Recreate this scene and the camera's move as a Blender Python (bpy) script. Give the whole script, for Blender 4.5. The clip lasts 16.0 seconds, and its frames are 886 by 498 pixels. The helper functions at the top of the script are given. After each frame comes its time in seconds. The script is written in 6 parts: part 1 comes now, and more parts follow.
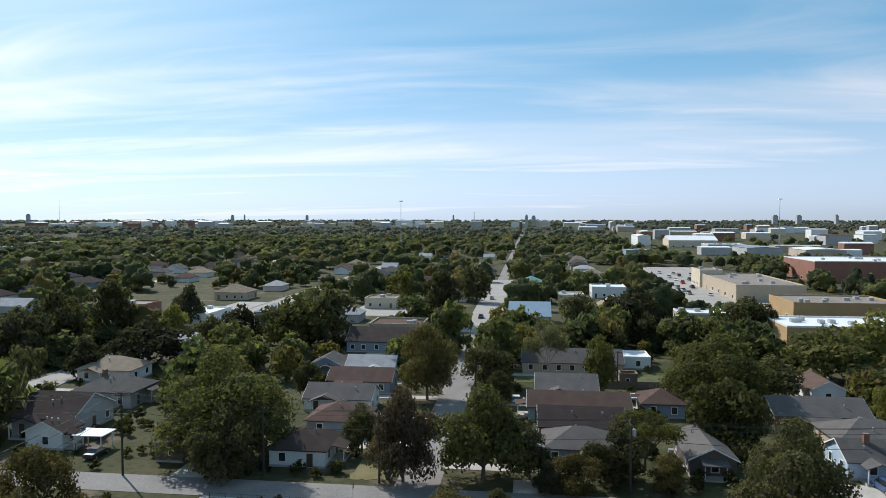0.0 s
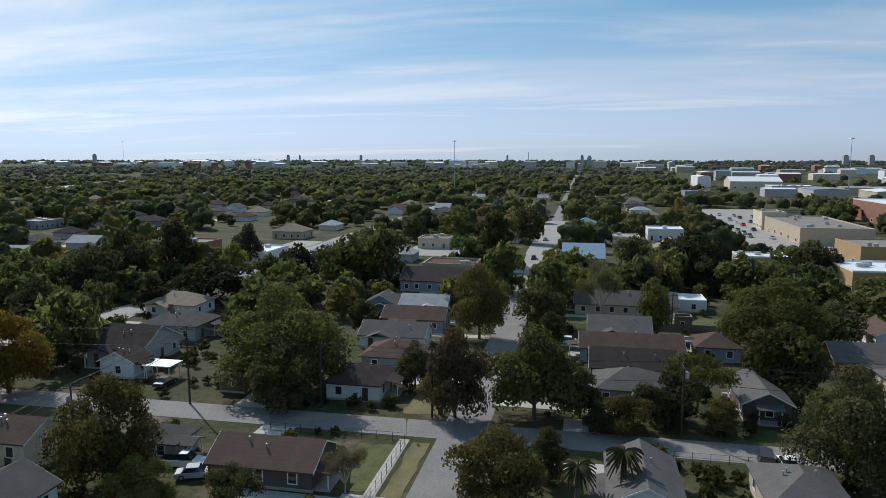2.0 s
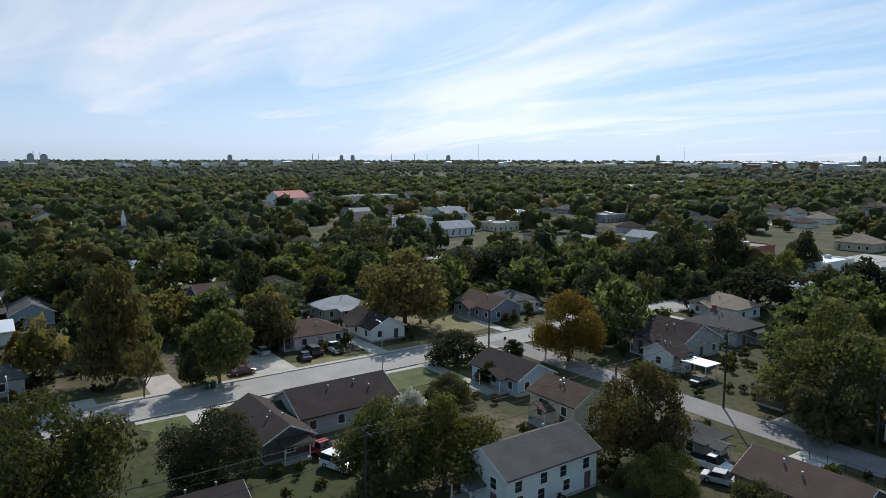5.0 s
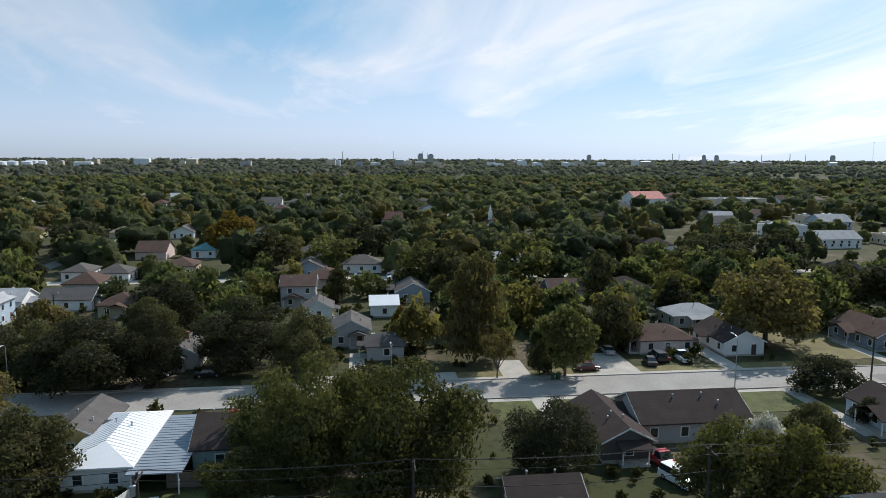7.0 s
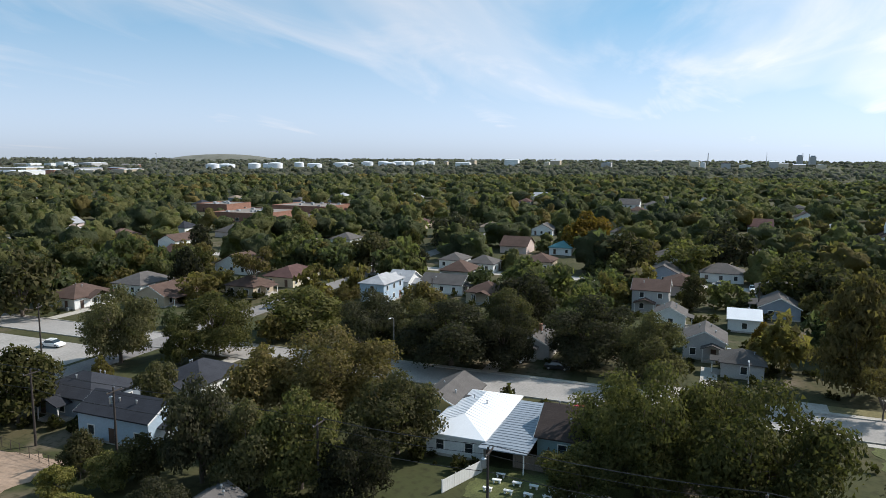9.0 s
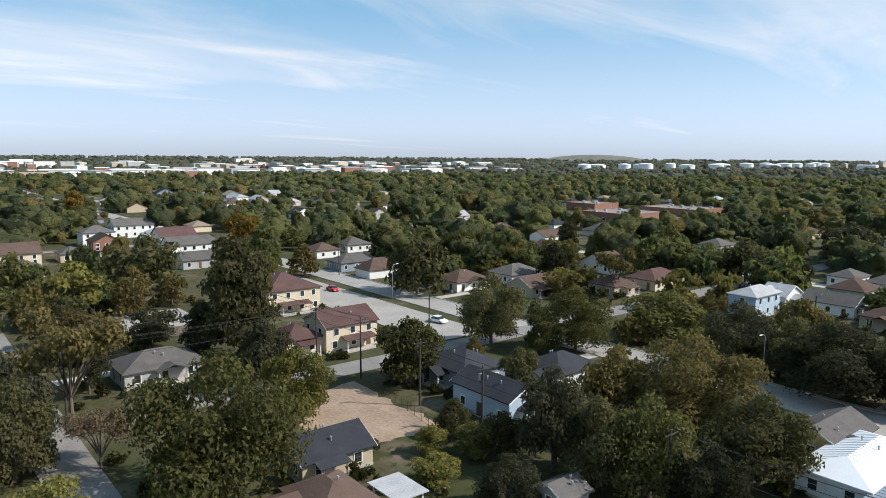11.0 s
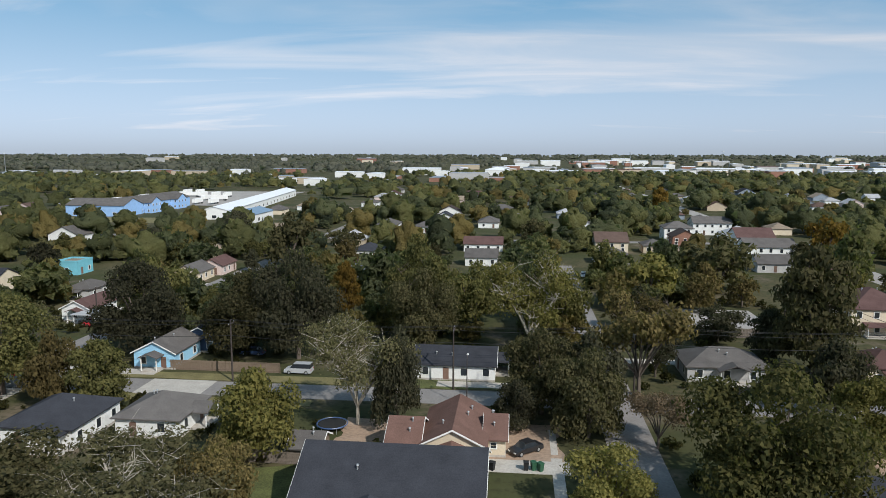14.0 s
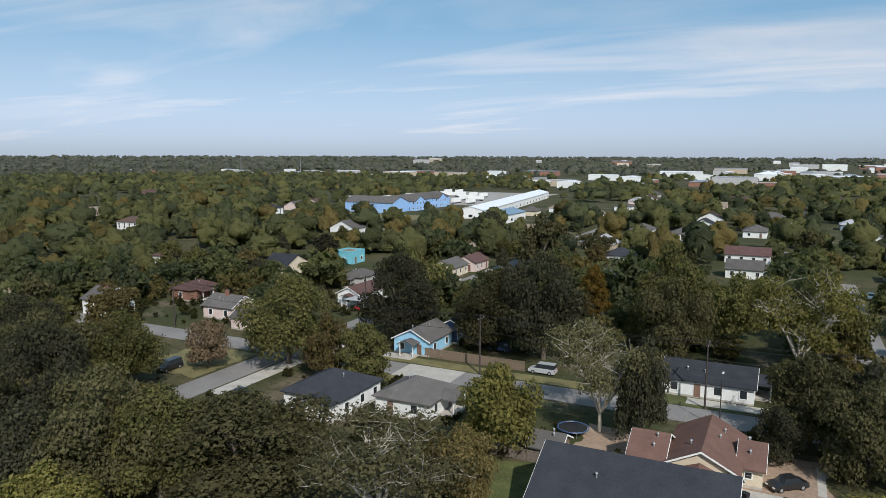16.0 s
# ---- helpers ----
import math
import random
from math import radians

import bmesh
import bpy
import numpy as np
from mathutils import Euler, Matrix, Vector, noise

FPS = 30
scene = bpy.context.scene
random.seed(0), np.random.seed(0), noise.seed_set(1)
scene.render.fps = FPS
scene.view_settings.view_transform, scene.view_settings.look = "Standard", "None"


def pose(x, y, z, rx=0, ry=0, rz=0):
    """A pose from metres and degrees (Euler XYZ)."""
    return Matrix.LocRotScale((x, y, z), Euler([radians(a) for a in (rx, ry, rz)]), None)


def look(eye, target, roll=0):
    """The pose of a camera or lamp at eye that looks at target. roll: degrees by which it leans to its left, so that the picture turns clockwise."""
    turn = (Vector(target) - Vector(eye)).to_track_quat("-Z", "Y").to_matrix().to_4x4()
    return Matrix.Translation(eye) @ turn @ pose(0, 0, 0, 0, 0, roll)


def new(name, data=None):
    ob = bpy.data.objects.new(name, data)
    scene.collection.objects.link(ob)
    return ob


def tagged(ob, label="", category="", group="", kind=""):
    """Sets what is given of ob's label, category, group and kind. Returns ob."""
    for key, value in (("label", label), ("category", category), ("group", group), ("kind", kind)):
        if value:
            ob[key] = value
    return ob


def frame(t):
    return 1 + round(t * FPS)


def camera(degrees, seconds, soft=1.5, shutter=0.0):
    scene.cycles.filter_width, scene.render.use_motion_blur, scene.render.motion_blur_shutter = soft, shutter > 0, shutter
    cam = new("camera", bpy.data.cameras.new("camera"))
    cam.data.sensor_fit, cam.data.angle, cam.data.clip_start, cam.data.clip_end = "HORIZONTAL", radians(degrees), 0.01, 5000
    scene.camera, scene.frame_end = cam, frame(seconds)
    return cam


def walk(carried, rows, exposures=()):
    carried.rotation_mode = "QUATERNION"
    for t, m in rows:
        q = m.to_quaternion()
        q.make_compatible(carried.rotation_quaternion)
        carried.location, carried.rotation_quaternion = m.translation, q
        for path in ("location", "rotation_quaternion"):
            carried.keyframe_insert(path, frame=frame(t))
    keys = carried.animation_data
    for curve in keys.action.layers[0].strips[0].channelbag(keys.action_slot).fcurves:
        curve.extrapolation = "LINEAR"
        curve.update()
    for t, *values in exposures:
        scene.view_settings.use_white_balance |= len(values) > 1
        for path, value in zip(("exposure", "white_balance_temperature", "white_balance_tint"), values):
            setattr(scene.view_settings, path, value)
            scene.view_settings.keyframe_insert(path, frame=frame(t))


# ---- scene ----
cam = camera(64.60, 16.0, soft=0.85)
EYE = 38.0
# seconds, yaw, pitch, roll: a drone that hovers and turns to its left
PATH = [
    (0.0, 7.00, -2.64, -0.04),
    (0.5, 7.00, -1.68, -0.09),
    (1.0, 6.93, -6.12, -0.17),
    (1.5, 6.87, -7.49, -0.15),
    (2.0, 11.35, -7.50, -0.05),
    (2.5, 18.59, -7.49, 0.05),
    (3.0, 25.78, -7.48, 0.04),
    (3.5, 33.05, -7.45, 0.03),
    (4.0, 40.28, -7.44, -0.01),
    (6.5, 75.79, -7.57, -0.24),
    (7.0, 82.97, -7.57, -0.23),
    (7.5, 90.16, -7.56, -0.24),
    (8.0, 97.29, -7.53, -0.28),
    (10.5, 133.52, -7.69, -0.32),
    (11.0, 141.00, -7.70, -0.40),
    (11.5, 148.50, -7.74, -0.41),
    (12.0, 155.99, -7.81, -0.31),
    (12.5, 163.47, -7.85, -0.33),
    (13.0, 170.99, -7.91, -0.30),
    (13.5, 178.46, -7.93, -0.19),
    (14.0, 185.97, -7.95, -0.10),
    (14.5, 193.49, -7.90, -0.12),
    (15.0, 200.97, -7.86, -0.07),
    (15.3, 205.45, -7.85, -0.15),
    (15.5, 206.36, -7.83, -0.19),
    (16.0, 206.37, -7.79, -0.17),
]
walk(cam, [(t, pose(0, 0, EYE, 90 + p, r, y)) for t, y, p, r in PATH],
     exposures=[(0.0, 0.2, 6200, 10), (0.5,-0.25,6200,10),(1.0,-0.3,6150,10), (1.5, -0.23, 6080, 10), (4.0, -0.08, 6100, 11), (8.0, 0.2, 6300, 11), (11.0, 0.42, 6350, 11), (14.0, 0.04, 6250, 10), (16.0, 0.0, 6200, 10)])

# ---- sky and sun ----
SUN_YAW, SUN_UP = 45.0, 40.0          # degrees to the left of +y, and above the horizon
world = bpy.data.worlds.new("sky")
scene.world = world
world.use_nodes = True
wn, wl = world.node_tree.nodes, world.node_tree.links
wn.clear()
w_out = wn.new("ShaderNodeOutputWorld")
w_bg = wn.new("ShaderNodeBackground")
w_bg.inputs["Strength"].default_value = 0.1
w_sky = wn.new("ShaderNodeTexSky")
w_sky.sky_type = "NISHITA"
w_sky.sun_disc = False
w_sky.sun_elevation = radians(SUN_UP)
w_sky.sun_rotation = radians(-SUN_YAW)
w_sky.air_density, w_sky.dust_density, w_sky.ozone_density = 1.0, 1.2, 2.0
# thin high cloud: stretched noise laid over the sky on a flat layer far above
w_co = wn.new("ShaderNodeTexCoord")
w_sep = wn.new("ShaderNodeSeparateXYZ")
wl.new(w_co.outputs["Generated"], w_sep.inputs[0])


def w_math(op, a, b=None, clamp=False):
    n = wn.new("ShaderNodeMath")
    n.operation, n.use_clamp = op, clamp
    for i, v in enumerate((a, b)):
        if v is None:
            continue
        if isinstance(v, (int, float)):
            n.inputs[i].default_value = v
        else:
            wl.new(v, n.inputs[i])
    return n.outputs[0]


up = w_math("ADD", w_math("MAXIMUM", w_sep.outputs[2], 0.0), 0.10)
w_xy = wn.new("ShaderNodeCombineXYZ")
wl.new(w_math("DIVIDE", w_sep.outputs[0], up), w_xy.inputs[0])
wl.new(w_math("DIVIDE", w_sep.outputs[1], up), w_xy.inputs[1])


def w_cloud(turn, scale, detail, rough, lo, hi, shift, warp):
    m = wn.new("ShaderNodeMapping")
    m.inputs["Rotation"].default_value = (0, 0, radians(turn))
    m.inputs["Scale"].default_value = scale
    m.inputs["Location"].default_value = shift
    wl.new(w_xy.outputs[0], m.inputs[0])
    n = wn.new("ShaderNodeTexNoise")
    n.inputs["Scale"].default_value, n.inputs["Detail"].default_value = 1.0, detail
    n.inputs["Roughness"].default_value, n.inputs["Distortion"].default_value = rough, warp
    wl.new(m.outputs[0], n.inputs["Vector"])
    r = wn.new("ShaderNodeMapRange")
    r.interpolation_type = "SMOOTHSTEP"
    r.inputs["From Min"].default_value, r.inputs["From Max"].default_value = lo, hi
    wl.new(n.outputs["Fac"], r.inputs["Value"])
    return r.outputs[0]


broad = w_cloud(-38, (0.16, 0.50, 1), 4, 0.55, 0.34, 0.66, (3.1, 1.7, 0), 0.6)
streak = w_cloud(-30, (0.40, 1.15, 1), 7, 0.60, 0.42, 0.78, (0.4, 5.2, 0), 1.1)
cover = w_math("ADD", w_math("MULTIPLY", broad, 0.66), w_math("MULTIPLY", streak, 0.44), clamp=True)
veil = wn.new("ShaderNodeMapRange")      # haze low over the horizon
veil.inputs["From Min"].default_value, veil.inputs["From Max"].default_value = 0.0, 0.22
veil.inputs["To Min"].default_value, veil.inputs["To Max"].default_value = 0.80, 0.0
wl.new(w_sep.outputs[2], veil.inputs["Value"])
w_bw = wn.new("ShaderNodeRGBToBW")
wl.new(w_sky.outputs[0], w_bw.inputs[0])
near_sun = wn.new("ShaderNodeMapRange")      # thicker bright haze towards the sun
near_sun.inputs["From Min"].default_value, near_sun.inputs["From Max"].default_value = 5.0, 12.5
near_sun.inputs["To Max"].default_value = 0.50
wl.new(w_bw.outputs[0], near_sun.inputs["Value"])
cover = w_math("ADD", cover, near_sun.outputs[0], clamp=True)
cover = w_math("MAXIMUM", cover, veil.outputs[0])
glow = w_math("MULTIPLY", w_math("POWER", w_bw.outputs[0], 0.42), 2.85)     # brightness of the high haze, evened out over the sky


def w_tint(color, fac):
    n = wn.new("ShaderNodeVectorMath")
    n.operation = "SCALE"
    if isinstance(color, tuple):
        n.inputs[0].default_value = color
    else:
        wl.new(color, n.inputs[0])
    wl.new(fac, n.inputs["Scale"])
    return n.outputs[0]


blue = w_tint((0.36, 0.80, 1.23), glow)
cloud = w_tint((1.22, 1.30, 1.42), glow)
w_white = wn.new("ShaderNodeMixRGB")
wl.new(cover, w_white.inputs[0])
wl.new(blue, w_white.inputs[1])
wl.new(cloud, w_white.inputs[2])
wl.new(w_white.outputs[0], w_bg.inputs["Color"])
wl.new(w_bg.outputs[0], w_out.inputs["Surface"])

lamp = bpy.data.lights.new("sun", "SUN")
lamp.energy, lamp.angle, lamp.color = 4.3, radians(0.8), (1.0, 0.95, 0.86)
sun = new("sun", lamp)
a, e = radians(SUN_YAW), radians(SUN_UP)
sun.matrix_world = look((0, 0, 200), (200 * math.sin(a) * math.cos(e), -200 * math.cos(a) * math.cos(e), 200 - 200 * math.sin(e)))

# ---- materials ----
def material(name, color, rough=0.85, vary=0.25, size=1.5, grain=12.0, bump=0.15, metal=0.0, rows=0.0, axis=2, each=0.0, spec=0.3):
    """A worn surface: colour with broad stains and fine grain, and a light relief. rows: spacing in metres of boards or shingle courses."""
    m = bpy.data.materials.new(name)
    m.use_nodes = True
    n, l = m.node_tree.nodes, m.node_tree.links
    b = n["Principled BSDF"]
    b.inputs["Roughness"].default_value, b.inputs["Metallic"].default_value = rough, metal
    b.inputs["Specular IOR Level"].default_value = spec
    co = n.new("ShaderNodeTexCoord")
    big, fine = n.new("ShaderNodeTexNoise"), n.new("ShaderNodeTexNoise")
    for t, s, d in ((big, 1 / size, 4), (fine, grain, 2)):
        t.inputs["Scale"].default_value, t.inputs["Detail"].default_value = s, d
        l.new(co.outputs["Object"], t.inputs["Vector"])
    add = n.new("ShaderNodeMath")
    add.operation = "ADD"
    l.new(big.outputs["Fac"], add.inputs[0])
    l.new(fine.outputs["Fac"], add.inputs[1])
    r = n.new("ShaderNodeMapRange")
    r.inputs["From Min"].default_value, r.inputs["From Max"].default_value = 0.6, 1.4
    r.inputs["To Min"].default_value, r.inputs["To Max"].default_value = 1 - vary, 1 + vary
    l.new(add.outputs[0], r.inputs["Value"])
    fac = r.outputs[0]
    if each:
        info = n.new("ShaderNodeObjectInfo")
        e = n.new("ShaderNodeMapRange")
        e.inputs["To Min"].default_value, e.inputs["To Max"].default_value = 1 - each, 1 + each
        l.new(info.outputs["Random"], e.inputs["Value"])
        k = n.new("ShaderNodeMath")
        k.operation = "MULTIPLY"
        l.new(fac, k.inputs[0])
        l.new(e.outputs[0], k.inputs[1])
        fac = k.outputs[0]
    v = n.new("ShaderNodeVectorMath")
    v.operation = "SCALE"
    v.inputs[0].default_value = color
    l.new(fac, v.inputs["Scale"])
    l.new(v.outputs[0], b.inputs["Base Color"])
    height = fine.outputs["Fac"]
    if rows:
        w = n.new("ShaderNodeTexWave")
        w.wave_profile = "SAW"
        w.bands_direction = "XYZ"[axis]
        w.inputs["Scale"].default_value = 0.314 / rows
        w.inputs["Distortion"].default_value = 0.05
        l.new(co.outputs["Object"], w.inputs["Vector"])
        k = n.new("ShaderNodeMath")
        k.operation = "MULTIPLY_ADD"
        k.inputs[1].default_value = 0.3
        l.new(fine.outputs["Fac"], k.inputs[0])
        l.new(w.outputs["Fac"], k.inputs[2])
        height = k.outputs[0]
    bp = n.new("ShaderNodeBump")
    bp.inputs["Strength"].default_value, bp.inputs["Distance"].default_value = bump, 0.05
    l.new(height, bp.inputs["Height"])
    l.new(bp.outputs[0], b.inputs["Normal"])
    return m


def leaf_material(name, a, b_col, each=0.35):
    """Foliage: two greens mixed leaf by leaf, and tree by tree, with some light through the leaf."""
    m = bpy.data.materials.new(name)
    m.use_nodes = True
    n, l = m.node_tree.nodes, m.node_tree.links
    b = n["Principled BSDF"]
    b.inputs["Roughness"].default_value = 0.85
    b.inputs["Specular IOR Level"].default_value = 0.08
    geo, info, co = n.new("ShaderNodeNewGeometry"), n.new("ShaderNodeObjectInfo"), n.new("ShaderNodeTexCoord")
    patch = n.new("ShaderNodeTexNoise")
    patch.inputs["Scale"].default_value, patch.inputs["Detail"].default_value = 2.2 if each else 0.11, 3
    l.new(co.outputs["Object"], patch.inputs["Vector"])
    s = n.new("ShaderNodeMath")
    s.operation = "ADD"
    l.new(geo.outputs["Random Per Island"], s.inputs[0])
    l.new(patch.outputs["Fac"], s.inputs[1])
    h = n.new("ShaderNodeMapRange")
    h.inputs["From Min"].default_value, h.inputs["From Max"].default_value = 0.35, 1.25
    l.new(s.outputs[0], h.inputs["Value"])
    mix = n.new("ShaderNodeMixRGB")
    mix.inputs[1].default_value, mix.inputs[2].default_value = (*a, 1), (*b_col, 1)
    l.new(h.outputs[0], mix.inputs[0])
    e = n.new("ShaderNodeMapRange")
    e.inputs["To Min"].default_value, e.inputs["To Max"].default_value = 1 - each, 1 + each
    l.new(info.outputs["Random"], e.inputs["Value"])
    v = n.new("ShaderNodeVectorMath")
    v.operation = "SCALE"
    l.new(mix.outputs[0], v.inputs[0])
    l.new(e.outputs[0], v.inputs["Scale"])
    l.new(v.outputs[0], b.inputs["Base Color"])
    t = n.new("ShaderNodeBsdfTranslucent")
    through_leaf = n.new("ShaderNodeVectorMath")          # light that comes through a leaf is yellower
    through_leaf.operation = "MULTIPLY"
    through_leaf.inputs[1].default_value = (1.06, 1.22, 0.72)
    l.new(v.outputs[0], through_leaf.inputs[0])
    l.new(through_leaf.outputs[0], t.inputs["Color"])
    if not each:                             # masses of leaves: a rough relief of sprays
        rough = n.new("ShaderNodeTexNoise")
        rough.inputs["Scale"].default_value, rough.inputs["Detail"].default_value = 0.75, 5
        rough.inputs["Roughness"].default_value = 0.75
        l.new(co.outputs["Object"], rough.inputs["Vector"])
        bp = n.new("ShaderNodeBump")
        bp.inputs["Strength"].default_value, bp.inputs["Distance"].default_value = 1.0, 1.7
        l.new(rough.outputs["Fac"], bp.inputs["Height"])
        l.new(bp.outputs[0], b.inputs["Normal"])
        l.new(bp.outputs[0], t.inputs["Normal"])
    ms = n.new("ShaderNodeMixShader")
    ms.inputs[0].default_value = 0.44 if each else 0.50
    l.new(b.outputs[0], ms.inputs[1])
    l.new(t.outputs[0], ms.inputs[2])
    l.new(ms.outputs[0], n["Material Output"].inputs["Surface"])
    return m


LEAF = {
    "green": leaf_material("leaf_green", (0.047, 0.053, 0.021), (0.133, 0.121, 0.045)),
    "mid": leaf_material("leaf_mid", (0.047, 0.048, 0.024), (0.112, 0.099, 0.048)),
    "dark": leaf_material("leaf_dark", (0.030, 0.031, 0.021), (0.068, 0.064, 0.038)),
    "olive": leaf_material("leaf_olive", (0.072, 0.059, 0.025), (0.165, 0.127, 0.053)),
    "light": leaf_material("leaf_light", (0.081, 0.083, 0.025), (0.195, 0.170, 0.054)),
    "yellow": leaf_material("leaf_yellow", (0.096, 0.061, 0.012), (0.182, 0.114, 0.027)),
    "twig": leaf_material("bare_twigs", (0.088, 0.080, 0.042), (0.168, 0.152, 0.076)),
    "blossom": leaf_material("white_blossom", (0.449, 0.418, 0.437), (0.663, 0.598, 0.666)),
    "rust": leaf_material("leaf_rust", (0.100, 0.074, 0.050), (0.185, 0.135, 0.090)),
}
WOODS = leaf_material("woods_leaf", (0.071, 0.082, 0.041), (0.207, 0.202, 0.084), each=0.0)
WOODS_DARK = leaf_material("woods_dark_leaf", (0.053, 0.065, 0.041), (0.144, 0.154, 0.077), each=0.0)
WOODS_WARM = leaf_material("woods_warm_leaf", (0.109, 0.094, 0.041), (0.242, 0.191, 0.073), each=0.0)
# far woods: the bluish grey of distance haze is put into the leaf colour
WOODS_HAZED = leaf_material("hazed_woods_leaf", (0.088, 0.093, 0.080), (0.182, 0.181, 0.138), each=0.0)
SHRUB = leaf_material("shrub_leaf", (0.024, 0.028, 0.012), (0.091, 0.084, 0.031), each=0.0)
BARK = material("bark", (0.13, 0.105, 0.085), 0.95, 0.35, 0.4, 9, 0.5)
PALE_BARK = material("pale_bark", (0.40, 0.36, 0.30), 0.9, 0.3, 0.4, 7, 0.4)

ROOFS = {k: material("shingle_" + k, c, 1.0, 0.26, 2.2, 7.0, 0.5, rows=0.28, axis=ax, each=0.12, spec=0.05) for k, c, ax in (
    ("brown", (0.108, 0.074, 0.062), 2), ("darkbrown", (0.062, 0.049, 0.045), 2), ("grey", (0.115, 0.106, 0.101), 2),
    ("darkgrey", (0.042, 0.044, 0.052), 2), ("lightgrey", (0.36, 0.36, 0.37), 2), ("maroon", (0.102, 0.062, 0.057), 2), ("redbrown", (0.158, 0.094, 0.077), 2),
    ("tan", (0.26, 0.21, 0.16), 2), ("teal", (0.13, 0.27, 0.28), 2), ("salmon", (0.50, 0.24, 0.21), 2))}
ROOFS["flatroof"] = material("roof_felt", (0.22, 0.19, 0.165), 0.9, 0.3, 6.0, 3.0, 0.2)
ROOFS["whitemetal"] = material("white_roof_metal", (0.74, 0.75, 0.77), 0.45, 0.08, 3.0, 5.0, 0.05, spec=0.5)
ROOFS["greymetal"] = material("grey_roof_metal", (0.22, 0.25, 0.29), 0.45, 0.12, 3.0, 5.0, 0.05, spec=0.5)
ROOFS["bluemetal"] = material("blue_roof_metal", (0.17, 0.25, 0.34), 0.5, 0.12, 3.0, 5.0, 0.05, spec=0.5)
WALLS = {k: material("siding_" + k, c, 0.8, 0.12, 1.6, 5.0, 0.35, rows=0.18) for k, c in (
    ("white", (0.72, 0.72, 0.70)), ("grey", (0.42, 0.41, 0.40)), ("slate", (0.24, 0.28, 0.33)), ("dark", (0.12, 0.10, 0.09)),
    ("tan", (0.46, 0.38, 0.28)), ("cream", (0.62, 0.53, 0.40)), ("pink", (0.62, 0.50, 0.46)), ("blue", (0.40, 0.50, 0.60)),
    ("skyblue", (0.32, 0.58, 0.78)), ("navy", (0.06, 0.10, 0.18)), ("teal", (0.25, 0.36, 0.37)), ("yellow", (0.66, 0.48, 0.20)),
    ("turquoise", (0.18, 0.48, 0.58)), ("schoolblue", (0.28, 0.45, 0.72)), ("wood", (0.20, 0.15, 0.11)))}
WALLS["brick"] = material("brick_wall", (0.27, 0.14, 0.10), 0.9, 0.25, 1.0, 9.0, 0.5, rows=0.08)
WALLS["ochre"] = material("ochre_stucco", (0.42, 0.28, 0.14), 0.9, 0.12, 4.0, 5.0, 0.1)
WALLS["rust"] = material("rust_red_cladding", (0.27, 0.13, 0.09), 0.8, 0.2, 5.0, 4.0, 0.1)
WALLS["open"] = WALLS["grey"]
TRIM = material("white_trim", (0.76, 0.75, 0.72), 0.6, 0.06, 1.0, 6.0, 0.05)
DOOR = material("door_paint", (0.13, 0.08, 0.06), 0.6, 0.15, 0.8, 8.0, 0.1, each=0.5)
GLASS = material("window_glass", (0.025, 0.03, 0.035), 0.08, 0.05, 1.0, 1.0, 0.0, spec=0.8)
CONCRETE = material("pale_concrete", (0.40, 0.37, 0.33), 0.92, 0.25, 2.5, 4.0, 0.2)
ASPHALT = material("worn_asphalt", (0.21, 0.195, 0.185), 0.93, 0.25, 5.0, 3.0, 0.2)
STREETC = material("street_concrete", (0.30, 0.28, 0.26), 0.93, 0.22, 5.0, 3.0, 0.2)
LOT = material("parking_concrete", (0.31, 0.288, 0.265), 0.92, 0.22, 8.0, 2.0, 0.15)
DIRT = material("bare_dirt", (0.30, 0.215, 0.155), 0.98, 0.3, 4.0, 2.0, 0.4)
LAWN = material("mown_grass", (0.082, 0.090, 0.030), 0.95, 0.6, 2.5, 5.0, 0.6)
DRYGRASS = material("dry_grass", (0.155, 0.135, 0.060), 0.95, 0.4, 2.5, 5.0, 0.6)
POLE = material("weathered_pole", (0.055, 0.045, 0.04), 0.9, 0.3, 1.0, 9.0, 0.3)
STEEL = material("galvanised_steel", (0.42, 0.43, 0.44), 0.45, 0.1, 1.0, 6.0, 0.05, metal=0.6)
WIRE = material("black_cable", (0.02, 0.02, 0.02), 0.6, 0.05, 1.0, 4.0, 0.0)
FENCEWOOD = material("grey_fence_board", (0.17, 0.14, 0.115), 0.95, 0.3, 0.6, 9.0, 0.3)
RUBBER = material("tyre_rubber", (0.02, 0.02, 0.02), 0.9, 0.1, 1.0, 8.0, 0.1)
PLASTIC = material("green_bin_plastic", (0.03, 0.09, 0.05), 0.5, 0.1, 1.0, 6.0, 0.05)
PAINT = {k: material("car_paint_" + k, c, 0.28, 0.05, 1.5, 3.0, 0.0, spec=0.6) for k, c in (
    ("white", (0.78, 0.78, 0.78)), ("black", (0.018, 0.018, 0.02)), ("silver", (0.40, 0.41, 0.42)), ("red", (0.42, 0.02, 0.03)),
    ("blue", (0.05, 0.09, 0.20)), ("maroon", (0.11, 0.02, 0.025)), ("tan", (0.36, 0.31, 0.24)))}


